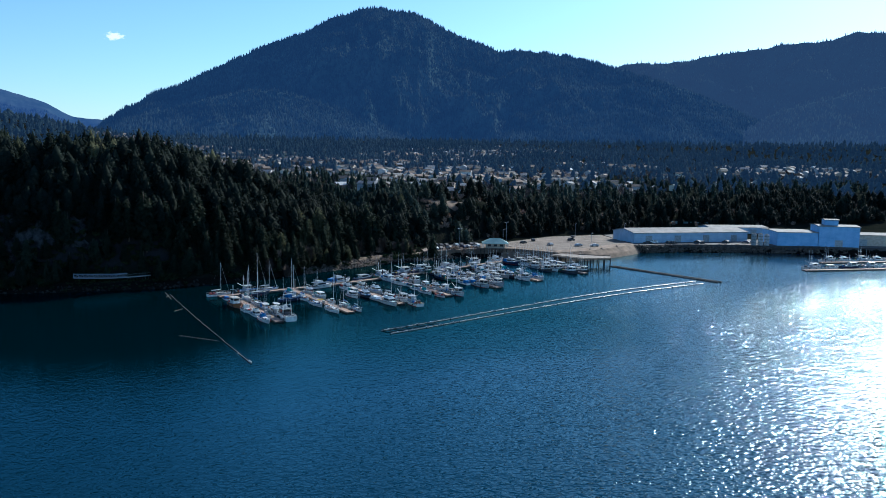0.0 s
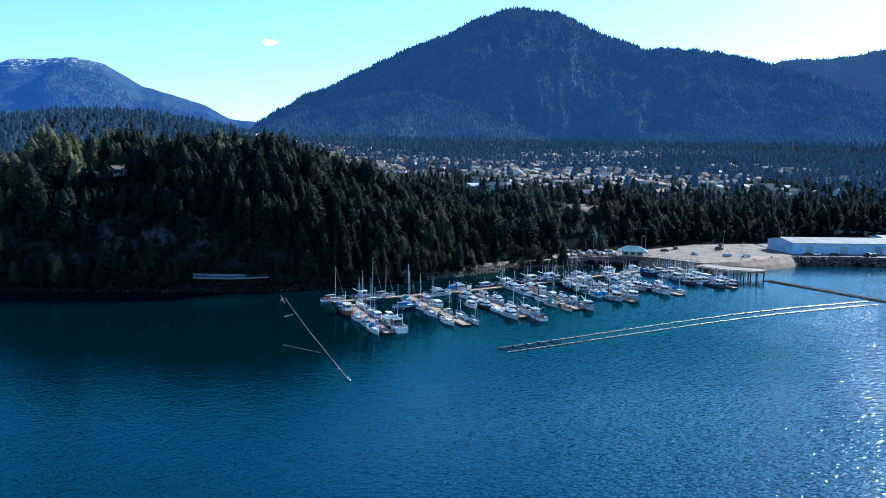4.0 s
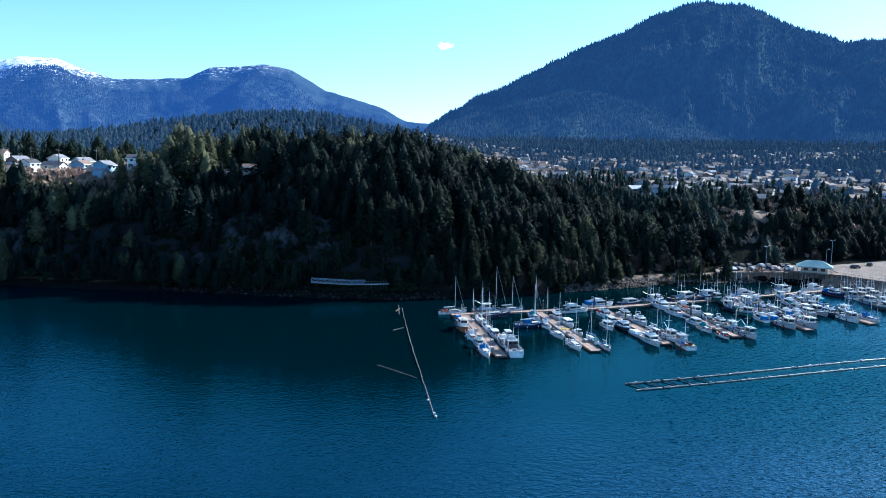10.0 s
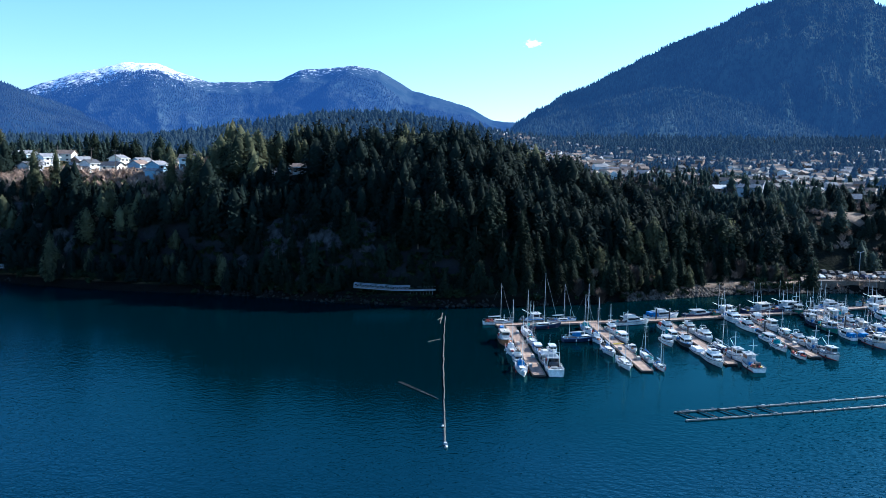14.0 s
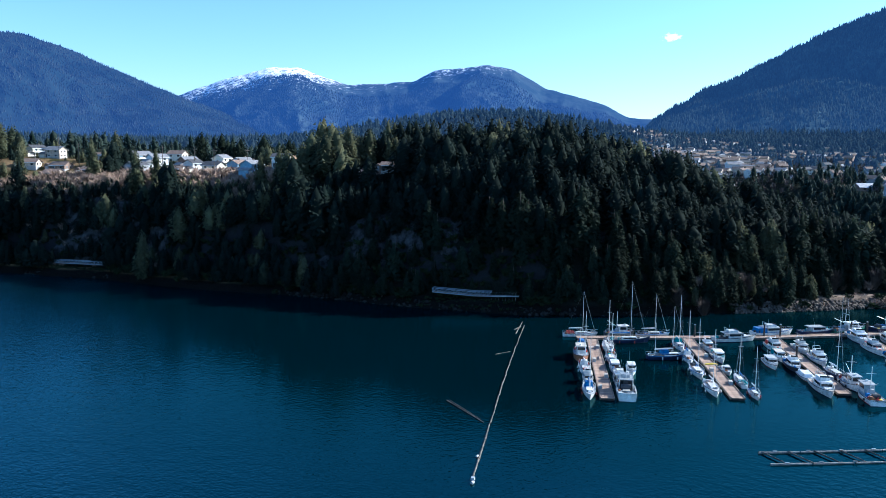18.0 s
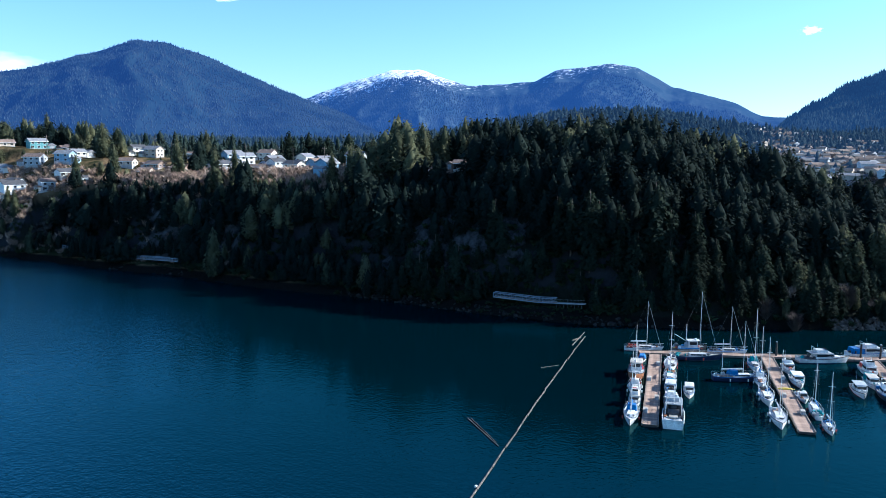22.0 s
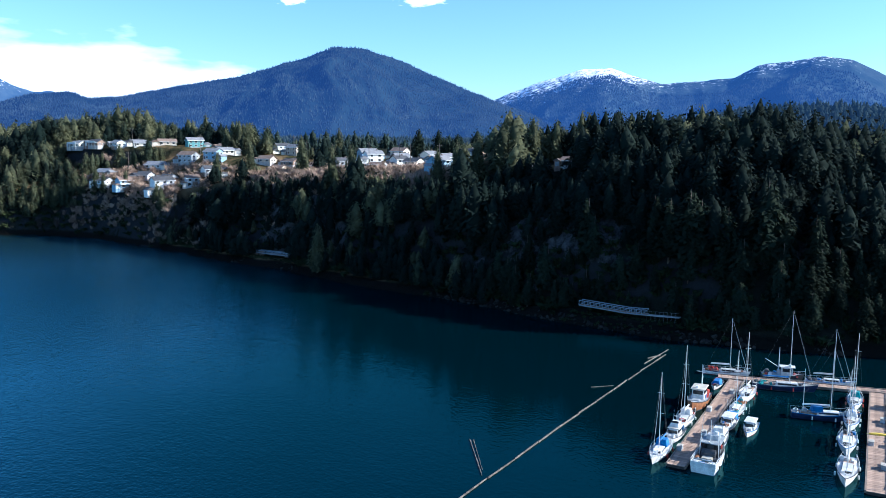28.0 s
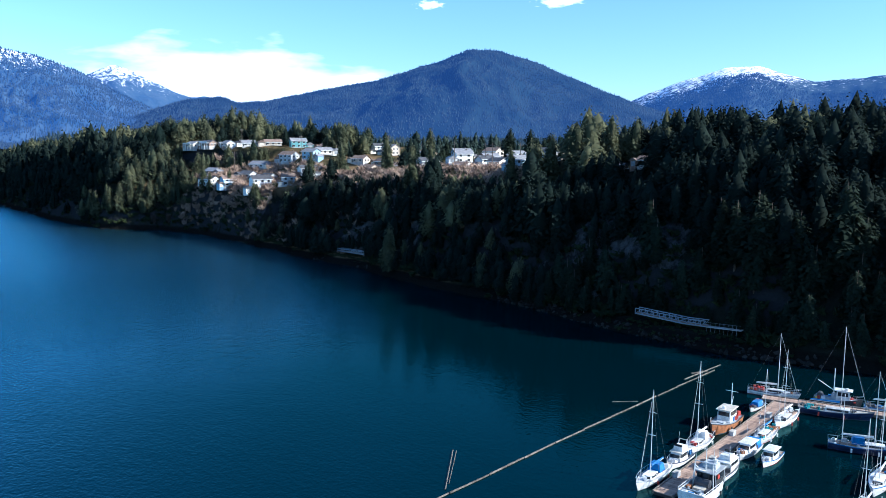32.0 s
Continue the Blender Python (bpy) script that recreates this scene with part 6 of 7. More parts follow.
# ---- houses ----
def house(w, d, storeys, wall, roof, label, deck=False, name="house", far=False):
    """Walls with their gables, two roof slopes with eaves, windows in frames, and on the nearer ones fascia, door, deck and chimney."""
    t = thing(name, label, "house", "town houses")
    h, rise, o = 2.7 * storeys, d * 0.27, 0.65
    m = Mesh().box(-w / 2, w / 2, -d / 2, d / 2, -2.5, h)
    m.add([(x, y, z) for x in (-w / 2, w / 2) for y, z in ((-d / 2, h), (d / 2, h), (0, h + rise))], [(0, 2, 1), (3, 4, 5)])
    part("wall", m, wall, t)
    drop = rise * o / (d / 2)
    for s in (-1, 1):
        ends = [(s * (d / 2 + o), h - drop), (0, h + rise)]
        part("roof", Mesh().add([(x, y, z + dz) for dz in (0.0, 0.2) for x, (y, z) in ((-w / 2 - o, ends[0]), (w / 2 + o, ends[0]), (w / 2 + o, ends[1]), (-w / 2 - o, ends[1]))],
                                [(3, 2, 1, 0), (4, 5, 6, 7), (0, 1, 5, 4), (1, 2, 6, 5), (3, 0, 4, 7)]), roof, t)
        if not far:
            part("fascia", Mesh().box(-w / 2 - o, w / 2 + o, s * (d / 2 + o) - 0.06, s * (d / 2 + o) + 0.06, h - drop - 0.18, h - drop + 0.16), WALLS[0], t)
    if not far:
        part("foundation", Mesh().box(-w / 2 - 0.06, w / 2 + 0.06, -d / 2 - 0.06, d / 2 + 0.06, -2.5, 0.3), CONCRETE, t)
        part("door", Mesh().box(-w / 2 + 0.5, -w / 2 + 1.4, -d / 2 - 0.06, -d / 2 + 0.05, 0.3, 2.3), DARK_PAINT, t)
        for k in range(storeys):
            for y in (-d * 0.2, d * 0.2):
                win = part("window", Mesh().box(w / 2 - 0.1, w / 2 + 0.05, y - 0.65, y + 0.65, 2.7 * k + 0.95, 2.7 * k + 2.05), DARK_GLASS, t)
                part("window_frame", Mesh().box(w / 2 - 0.05, w / 2 + 0.04, y - 0.77, y + 0.77, 2.7 * k + 0.83, 2.7 * k + 2.17), WALLS[0], win)
    for k in range(storeys):
        n = 2 if far else max(2, int(w / 3.4))
        for i in range(n):
            x = -w / 2 + w * (i + 0.5) / n
            win = part("window", Mesh().box(x - 0.75, x + 0.75, -d / 2 - 0.05, -d / 2 + 0.1, 2.7 * k + 0.9, 2.7 * k + 2.1), DARK_GLASS, t)
            if not far:
                part("window_frame", Mesh().box(x - 0.87, x + 0.87, -d / 2 - 0.04, -d / 2 + 0.05, 2.7 * k + 0.78, 2.7 * k + 2.22), WALLS[0], win)
    if not far:
        part("chimney", Mesh().box(w * 0.2, w * 0.2 + 0.8, 0.3, 1.1, h, h + rise + 0.8), RIPRAP, t)
    if not far:
        ww, wd, side = w * rng.uniform(0.35, 0.5), d * rng.uniform(0.7, 0.9), 1 if rng.rand() < 0.3 else -1
        x0 = side * (w / 2 + ww / 2)
        part("wing", Mesh().box(x0 - ww / 2, x0 + ww / 2, -wd / 2 - 1.0, wd / 2 - 1.0, -2.5, 2.5), wall, t)
        gable = Mesh()
        pts = [(x0 - ww / 2 - 0.4, -wd / 2 - 1.5, 2.4), (x0 + ww / 2 + 0.4, -wd / 2 - 1.5, 2.4), (x0 + ww / 2 + 0.4, wd / 2 - 0.5, 2.4), (x0 - ww / 2 - 0.4, wd / 2 - 0.5, 2.4), (x0, -wd / 2 - 1.5, 2.4 + ww * 0.34), (x0, wd / 2 - 0.5, 2.4 + ww * 0.34)]
        gable.add(pts + [(x, y, z - 0.2) for x, y, z in pts[:4]], [(0, 4, 5, 3), (1, 2, 5, 4), (0, 1, 4), (2, 3, 5), (0, 6, 7, 1), (1, 7, 8, 2), (2, 8, 9, 3), (3, 9, 6, 0), (9, 8, 7, 6)])
        part("wing_roof", gable, roof, t)
        part("garage_door", Mesh().box(x0 - ww * 0.3, x0 + ww * 0.3, -wd / 2 - 1.06, -wd / 2 - 0.95, 0.0, 2.0), GREY_PAINT if rng.rand() < 0.5 else WALLS[5], t)
    if deck:
        part("balcony", Mesh().box(-w / 2, w / 2, -d / 2 - 2.2, -d / 2, 2.5, 2.7), WALLS[0], t)
        part("balustrade", Mesh().box(-w / 2, w / 2, -d / 2 - 2.2, -d / 2 - 2.1, 2.7, 3.6), WALLS[0], t)
        for i in range(4):
            x = -w / 2 + 0.2 + (w - 0.4) * i / 3
            part("post", Mesh().box(x - 0.1, x + 0.1, -d / 2 - 2.2, -d / 2 - 2.0, -2.5, 2.5), WALLS[0], t)
    return t


def stand(t, x, y, turn):
    z = float(land(np.array([x]), np.array([y]))[0])
    t.matrix_basis = pose(x, y, z, 0, 0, turn) @ Matrix.Diagonal((0.75, 0.75, 0.72, 1))
    return t


for x, y, w, d, st, wa, ro, dk in HOUSES:
    if wa == 0 and rng.rand() < 0.55:
        wa = [1, 2, 5, 3, 4][rng.randint(5)]
    if ro == 0 and rng.rand() < 0.4:
        ro = [1, 2, 2][rng.randint(3)]
    stand(house(w * 0.92, d * 0.9, st, WALLS[wa], ROOFS[ro], ("two-storey hillside house with %s siding" if st > 1 else "low hillside bungalow with %s siding") % ("white", "grey", "tan", "blue", "brown", "cream", "teal")[wa], dk or rng.rand() < 0.3), x, y, rng.uniform(-14, 16) if rng.rand() < 0.6 else rng.uniform(60, 85))
protos = [house(rng.uniform(9, 16), rng.uniform(8, 10), 1 + k % 2, WALLS[[0, 2, 1, 4, 2, 1, 4, 5][k]], ROOFS[[0, 1, 2, 0, 2, 1, 3, 2][k]], "small pale house of the inland town among trees", far=True) for k in range(8)]
places = [(199, 425, 0), (178, 366, 3), (211, 462, 2), (228, 470, 4)]
for x, y in sprinkle(70, 800, 500, 1000, 30, lambda x, y, z: (z > 8) & (rng.rand(len(x)) < 0.30))[:, :2]:
    places.append((x, y, rng.randint(8)))
for n, (x, y, k) in enumerate(places):
    p = protos[k]
    z = float(land(np.array([x]), np.array([y]))[0])
    m = pose(x, y, z, 0, 0, rng.uniform(-60, 60)) @ Matrix.Scale(0.8, 4)
    if n < 8 and k == n:
        p.matrix_basis = m
    else:
        copy_thing(p, m)
for k, p in enumerate(protos):
    x, y = 150 + 40 * k, 640 + 25 * k
    stand(p, x, y, 20 * k)


def distant_houses(count, seed):
    """The further houses of the town: walls, roof planes and dark windows, too many to count."""
    r = np.random.RandomState(seed)
    spots = sprinkle(60, 900, 480, 1500, 18.0, lambda x, y, z: (z > 8) & (fbm(x / 110, y / 110, 9, 3) < np.interp(x, [150, 420], [0.22, -0.12])) & ((x > 0.36 * y - 10) | (y > 700)))
    r.shuffle(spots)
    m, kind = Mesh(), []
    for x, y, z in spots[:count]:
        w, d, h, a = r.uniform(7, 13), r.uniform(6.5, 9), r.choice([3.0, 3.4, 5.4]), r.uniform(-0.9, 0.9)
        c, s = math.cos(a), math.sin(a)
        put = lambda pts: [(x + px * c - py * s, y + px * s + py * c, z + pz) for px, py, pz in pts]
        u, v, o = w / 2, d / 2, 0.6
        m.add(put([(-u, -v, -2), (u, -v, -2), (u, v, -2), (-u, v, -2), (-u, -v, h), (u, -v, h), (u, v, h), (-u, v, h)]), [(0, 1, 5, 4), (1, 2, 6, 5), (2, 3, 7, 6), (3, 0, 4, 7)])
        kind += [r.choice([0, 1, 1, 2, 2, 3])] * 4
        m.add(put([(-u - o, -v - o, h), (u + o, -v - o, h), (u + o, v + o, h), (-u - o, v + o, h), (-u - o, 0, h + 0.28 * d), (u + o, 0, h + 0.28 * d)]), [(0, 1, 5, 4), (2, 3, 4, 5), (1, 2, 5), (3, 0, 4)])
        roof = r.choice([4, 5, 5, 7, 7])
        kind += [roof, roof, kind[-1], kind[-1]]
        for q in (-0.5, 0.1, 0.6):
            m.add(put([(q * u, -v - 0.06, 1.0), (q * u + 1.6, -v - 0.06, 1.0), (q * u + 1.6, -v - 0.06, 2.2), (q * u, -v - 0.06, 2.2)]), [(0, 1, 2, 3)])
            kind.append(8)
    me = m.data("distant_houses", WALLS[0])
    for mat in (WALLS[2], WALLS[1], WALLS[4], ROOFS[0], ROOFS[1], ROOFS[3], ROOFS[2], DARK_GLASS):
        me.materials.append(mat)
    me.polygons.foreach_set("material_index", np.array(kind, np.int32))
    tagged(new("distant_houses", me), "low pale houses with grey and brown roofs across the town", "houses", kind="stuff")


distant_houses(1500, 5)


# ---- the working waterfront ----
def shed(name, a, b, depth, z0, eave, ridge, wall, roof, label, doors=3):
    """A gabled shed whose long front runs from a to b."""
    t = thing(name, label, "warehouse")
    length = math.hypot(b[0] - a[0], b[1] - a[1])
    t.matrix_basis = Matrix.Translation((a[0], a[1], z0)) @ Matrix.Rotation(math.atan2(b[1] - a[1], b[0] - a[0]), 4, "Z")
    w = Mesh()
    for x in (0, length):
        w.add([(x, 0, -1), (x, depth, -1), (x, depth, eave), (x, depth / 2, ridge), (x, 0, eave)], [(0, 1, 2, 3, 4)])
    w.add([(0, 0, -1), (length, 0, -1), (length, 0, eave), (0, 0, eave), (0, depth, -1), (length, depth, -1), (length, depth, eave), (0, depth, eave)], [(0, 1, 2, 3), (5, 4, 7, 6)])
    part("wall", w, wall, t)
    for y0, y1, za, zb in ((-0.5, depth / 2, eave, ridge), (depth + 0.5, depth / 2, eave, ridge)):
        part("roof", Mesh().add([(-0.5, y0, za), (length + 0.5, y0, za), (length + 0.5, y1, zb + 0.1), (-0.5, y1, zb + 0.1), (-0.5, y0, za + 0.25), (length + 0.5, y0, za + 0.25), (length + 0.5, y1, zb + 0.35), (-0.5, y1, zb + 0.35)],
                                [(0, 1, 2, 3), (4, 5, 6, 7), (0, 1, 5, 4), (1, 2, 6, 5), (3, 0, 4, 7)]), roof, t)
    for i in range(doors):
        x = length * (i + 0.5) / doors
        part("roller_door", Mesh().box(x - 2, x + 2, -0.08, 0.05, 0, 4), GREY_PAINT, t)
    return t


shed("warehouse", (248.8, 280.9), (320.2, 267.8), 23, 3.8, 5.4, 7.2, CORRUGATED, ROOF_METAL, "long pale blue-grey warehouse with a grey metal roof", 4)
shed("warehouse", (317.0, 244.5), (336.0, 234.0), 22, 3.6, 7.6, 8.0, BLUE_CLAD, ROOF_METAL, "bright blue metal-clad plant building", 0)
shed("warehouse", (336.2, 233.8), (352.6, 221.4), 17, 3.6, 11.2, 11.7, BLUE_CLAD, ROOF_METAL, "tall blue metal-clad plant building", 1)
shed("roof_house", (341.5, 234.5), (347.0, 230.5), 6, 14.9, 3.2, 3.5, BLUE_CLAD, ROOF_METAL, "small blue plant room on the tall building's roof", 0)
shed("warehouse", (356, 232), (388, 212), 16, 3.6, 6.2, 7.0, WALLS[2], ROOF_METAL, "tan works building with a grey metal roof", 2)
shed("warehouse", (335, 342), (364, 333), 16, 3.6, 5.0, 6.2, CORRUGATED, TEAL_ROOF, "pale shed with a blue-green roof", 2)
shed("warehouse", (330, 305), (366, 293), 16, 3.6, 5.0, 5.9, CORRUGATED, ROOF_METAL, "low pale industrial shed", 2)
for x, y, hh in ((305.5, 250.2, 6.0), (308.6, 248.6, 6.0), (311.7, 247.0, 5.6)):
    tank = thing("silo", "grey ribbed storage silo beside the blue plant", "silo", "silos")
    tank.matrix_basis = pose(x, y, 4.0)
    part("shell", Mesh().rod((0, 0, 0), (0, 0, hh), 1.35, None, 14), GREY_PAINT, tank, smooth=False)
    part("cone_roof", Mesh().rod((0, 0, hh), (0, 0, hh + 0.7), 1.4, 0.2, 14), ROOF_METAL, tank)
    for z in (1.5, 3.2, 4.9):
        part("hoop", Mesh().rod((0, 0, z), (0, 0, z + 0.12), 1.41, None, 14), DARK_PAINT, tank)


# ---- yards, pier and shore edge ----
def slab(name, outline, z, thick, mat, label, category="yard"):
    """A level slab over an outline that runs anticlockwise."""
    n = len(outline)
    m = Mesh().add([(x, y, z) for x, y in outline] + [(x, y, z - thick) for x, y in outline],
                   [tuple(range(n)), tuple(range(n, 2 * n))[::-1]] + [(k, n + k, n + (k + 1) % n, (k + 1) % n) for k in range(n)])
    return tagged(new(name, m.data(name, mat)), label, category, kind="structure")


slab("parking_lot", [(122, 281), (150, 283.5), (168, 276), (176, 288), (172, 306), (140, 304), (126, 292)], 3.95, 2.5, GRAVEL, "pale gravel car park above the marina", "car park")
slab("gravel_yard", [(169, 272), (178, 254), (198, 256), (228, 267), (243, 274.5), (252, 299), (262, 326), (225, 326), (178, 304)], 4.1, 2.6, GRAVEL, "open pale gravel yard beside the pier", "yard")
slab("works_yard", [(240, 273), (270, 267), (300, 254), (322, 241.5), (346, 225), (420, 184), (430, 262), (385, 322), (350, 346), (264, 326), (252, 296)], 4.0, 2.6, ASPHALT, "grey yard round the warehouses", "yard")
edge_line = [(164, 278), (169, 271.5), (176, 259), (180, 254.5), (198, 256), (213, 261), (228, 266.6), (243, 274)]
rings = []
for k, (x, y) in enumerate(edge_line):
    (ax, ay), (bx, by) = edge_line[max(k - 1, 0)], edge_line[min(k + 1, len(edge_line) - 1)]
    q = math.hypot(bx - ax, by - ay)
    nx, ny = -(by - ay) / q, (bx - ax) / q
    rings.append([(x + nx * 9, y + ny * 9, 4.14), (x + nx * 4, y + ny * 4, 4.5 + 0.3 * math.sin(3 * k)), (x, y, 4.2), (x - nx * 3, y - ny * 3, 2.0), (x - nx * 5, y - ny * 5, -0.4)])
tagged(new("yard_bank", Mesh().loft(rings).data("yard_bank", EARTH)), "reddish-brown earth bank round the gravel yard", "bank", kind="structure")
pier = thing("pier", "timber pier deck on dark piles with a pale rail", "pier")
deck = [(172, 250), (178, 233.5), (190.5, 229), (197, 237), (186, 247), (181, 256)]
n = len(deck)
part("deck", Mesh().add([(x, y, 3.7) for x, y in deck] + [(x, y, 3.2) for x, y in deck], [tuple(range(n)), tuple(range(n, 2 * n))[::-1]] + [(k, n + k, n + (k + 1) % n, (k + 1) % n) for k in range(n)]), DOCK_EDGE, pier)
for k in range(n):
    (ax, ay), (bx, by) = deck[k], deck[(k + 1) % n]
    count = max(2, int(math.hypot(bx - ax, by - ay) / 2.6))
    for i in range(count):
        x, y = ax + (bx - ax) * i / count, ay + (by - ay) * i / count
        part("pile", Mesh().rod((x * 0.998 + 0.37, y * 0.998 + 0.49, -3), (x * 0.998 + 0.37, y * 0.998 + 0.49, 3.25), 0.22, None, 7), PILE, pier)
    if k in (0, 1, 2, 3):
        part("bull_rail", Mesh().rod((ax, ay, 3.95), (bx, by, 3.95), 0.16, None, 5), LOG, pier)
wharf = thing("wharf_face", "dark timber wharf face with a brown rail", "wharf")
edge = [(150, 283.2), (160, 278.6), (168.5, 272.2), (174, 260), (178, 252)]
for (ax, ay), (bx, by) in zip(edge, edge[1:]):
    part("cap_timber", Mesh().rod((ax, ay, 4.35), (bx, by, 4.35), 0.2, None, 5), DOCK_EDGE, wharf)
    count = int(math.hypot(bx - ax, by - ay) / 1.6)
    for i in range(count):
        x, y = ax + (bx - ax) * i / count, ay + (by - ay) * i / count
        part("fender_post", Mesh().rod((x - 0.25, y - 0.3, -3), (x - 0.25, y - 0.3, 4.2), 0.2, None, 6), PILE, wharf)
        if i % 2 == 0:
            part("rail_post", Mesh().rod((x, y, 4.3), (x, y, 5.3), 0.05, None, 4), DOCK_EDGE, wharf)
    part("hand_rail", Mesh().rod((ax, ay, 5.3), (bx, by, 5.3), 0.05, None, 4), DOCK_EDGE, wharf)

shelter = thing("harbour_office", "small harbour building with a teal hipped metal roof", "building")
shelter.matrix_basis = pose(162.5, 283.5, 3.95, 0, 0, -28)
part("wall", Mesh().box(-4.6, 4.6, -2.8, 2.8, 0, 2.7), WALLS[2], shelter)
part("roof", Mesh().add([(-6.6, -4.4, 2.6), (6.6, -4.4, 2.6), (6.6, 4.4, 2.6), (-6.6, 4.4, 2.6), (-2.6, 0, 4.9), (2.6, 0, 4.9), (-6.6, -4.4, 2.4), (6.6, -4.4, 2.4), (6.6, 4.4, 2.4), (-6.6, 4.4, 2.4)],
                        [(0, 1, 5, 4), (1, 2, 5), (2, 3, 4, 5), (3, 0, 4), (0, 6, 7, 1), (1, 7, 8, 2), (2, 8, 9, 3), (3, 9, 6, 0), (9, 8, 7, 6)]), TEAL_ROOF, shelter)
for x in (-3, 0, 3):
    part("window", Mesh().box(x - 0.8, x + 0.8, -2.86, -2.75, 1.0, 2.1), DARK_GLASS, shelter)
for x in (-6, 6):
    for y in (-3.9, 3.9):
        part("post", Mesh().box(x - 0.1, x + 0.1, y - 0.1, y + 0.1, 0, 2.5), WALLS[0], shelter)


def car(paint, label, tall=False):
    t = thing("car", label, "car", "parked cars")
    h = 0.35 if tall else 0.0
    side = [(-2.15, 0.35), (2.15, 0.35), (2.2, 0.75 + h * 0.5), (1.15, 0.92 + h), (0.55, 1.42 + h), (-1.2, 1.45 + h), (-1.95, 0.95 + h), (-2.2, 0.85)]
    rings = [[(x, y * (1.0 if z < 1 else 0.86), z) for x, z in side] for y in (-0.88, 0.88)]
    part("body", Mesh().loft(rings, True), paint, t)
    for y in (-0.80, 0.80):
        part("side_window", Mesh().add([(-1.15, y * 1.02, 1.0 + h), (0.85, y * 1.02, 1.0 + h), (0.5, y * 0.985, 1.36 + h), (-1.1, y * 0.985, 1.38 + h)], [(0, 1, 2, 3)]), DARK_GLASS, t)
    part("windscreen", Mesh().add([(1.16, -0.70, 0.95 + h), (1.16, 0.70, 0.95 + h), (0.58, 0.64, 1.4 + h), (0.58, -0.64, 1.4 + h)], [(0, 1, 2, 3)]), DARK_GLASS, t)
    for x in (-1.35, 1.35):
        for y in (-0.85, 0.85):
            part("wheel", Mesh().rod((x, y - 0.1, 0.32), (x, y + 0.1, 0.32), 0.33, None, 10), RUBBER, t)
    return t


cars = [car(WHITE, "white car parked by the harbour"), car(DARK_PAINT, "black car parked by the harbour"), car(GREY_PAINT, "grey car parked by the harbour"), car(NAVY, "dark blue car parked by the harbour"), car(GREY_PAINT, "silver-grey car parked by the harbour"), car(WHITE, "white van parked by the harbour", True), car(DARK_PAINT, "dark pickup truck parked by the harbour", True)]
lots = [(131 + 2.75 * i, 287.5 + 0.30 * i, 100) for i in (0, 1, 3, 6, 7, 9)] + [(137 + 2.9 * i, 298.5 + 0.1 * i, 85) for i in (0, 1, 2, 4, 5, 7, 8)] + [(160, 300, 30), (188, 297, 20), (200, 306, 60), (221, 300, 15), (234, 316, 40), (196, 284, 75), (208, 276, 10), (215, 272, 160)]
for i in (0, 1, 3, 4, 7, 8, 11, 14, 15):
    lots.append((253 + 4.0 * i + rng.uniform(-1, 1), 275.5 - 1.15 * i + rng.uniform(-0.6, 0.6), rng.uniform(0, 180)))
for i, (x, y, a) in enumerate(lots):
    z = 3.96 if x < 177 else (4.11 if x < 246 else 4.01)
    if i < len(cars):
        cars[i].matrix_basis = pose(x, y, z, 0, 0, a)
    else:
        copy_thing(cars[[0, 1, 2, 3, 6, 1, 2, 5, 3, 1, 6, 4][rng.randint(12)]], pose(x, y, z, 0, 0, a + rng.uniform(-4, 4)))


def lamp_post(x, y, z, h, double=True):
    t = thing("street_lamp", "tall grey steel lamp post beside the car park", "lamp post", "lamp posts")
    t.matrix_basis = pose(x, y, z, 0, 0, 30)
    part("pole", Mesh().rod((0, 0, 0), (0, 0, h), 0.11, 0.07, 7), BRIDGE_STEEL, t)
    for s in ((-1, 1) if double else (1,)):
        part("arm", Mesh().rod((0, 0, h - 0.2), (s * 1.6, 0, h + 0.15), 0.05, None, 5), BRIDGE_STEEL, t)
        part("lamp_head", Mesh().box(s * 1.6 - 0.4, s * 1.6 + 0.4, -0.16, 0.16, h + 0.05, h + 0.22, 0.04), GREY_PAINT, t)


for x, y, h in ((146, 290, 9.5), (181, 303, 11), (171, 290, 8.5), (228, 306, 9), (205, 262, 8), (258, 300, 9)):
    lamp_post(x, y, 3.9, h, h > 9)

# the shore path and its stone edge
inland = [(64, 261.0), (75, 266.4), (84, 271.2), (91, 274.4), (98, 277.6), (112, 281.0), (124, 283.2)]
ribbon = Mesh()
ring = []
for k, (x, y) in enumerate(inland):
    low = 1.4 * max(0.0, (80 - x) / 16)
    ring.append([(x + 1.2, y - 2.6, 0.6 - low), (x + 0.6, y - 1.2, 2.7 - low), (x + 0.4, y - 0.8, 3.1 - low), (x - 0.6, y + 1.8, 3.3 - low), (x - 1.2, y + 3.2, 2.2 - low)])
tagged(new("shore_path", ribbon.loft(ring, False).data("shore_path", EARTH)), "pale gravel shore path above a stone edge", "path", kind="structure")

gx2, gy2 = np.meshgrid(np.linspace(152, 182, 33), np.linspace(336, 347, 15), indexing="ij")
gz2 = land(gx2, gy2) + 0.5 - 1.2 * np.clip(np.maximum(np.abs(gx2 - 167) - 11, np.abs(gy2 - 341.5) - 3 - 2 * fbm(gx2 / 6, gy2 / 6, 91, 2)) / 3, 0, 1)
k = np.arange(gx2.size).reshape(gx2.shape)
tagged(new("earth_bank", big_mesh("earth_bank", np.stack([gx2, gy2, gz2], -1).reshape(-1, 3), np.stack([k[:-1, :-1], k[1:, :-1], k[1:, 1:], k[:-1, 1:]], -1).reshape(-1, 4), EARTH, True)), "bare tan earth bank below the first houses of the town", "earth bank", kind="structure")


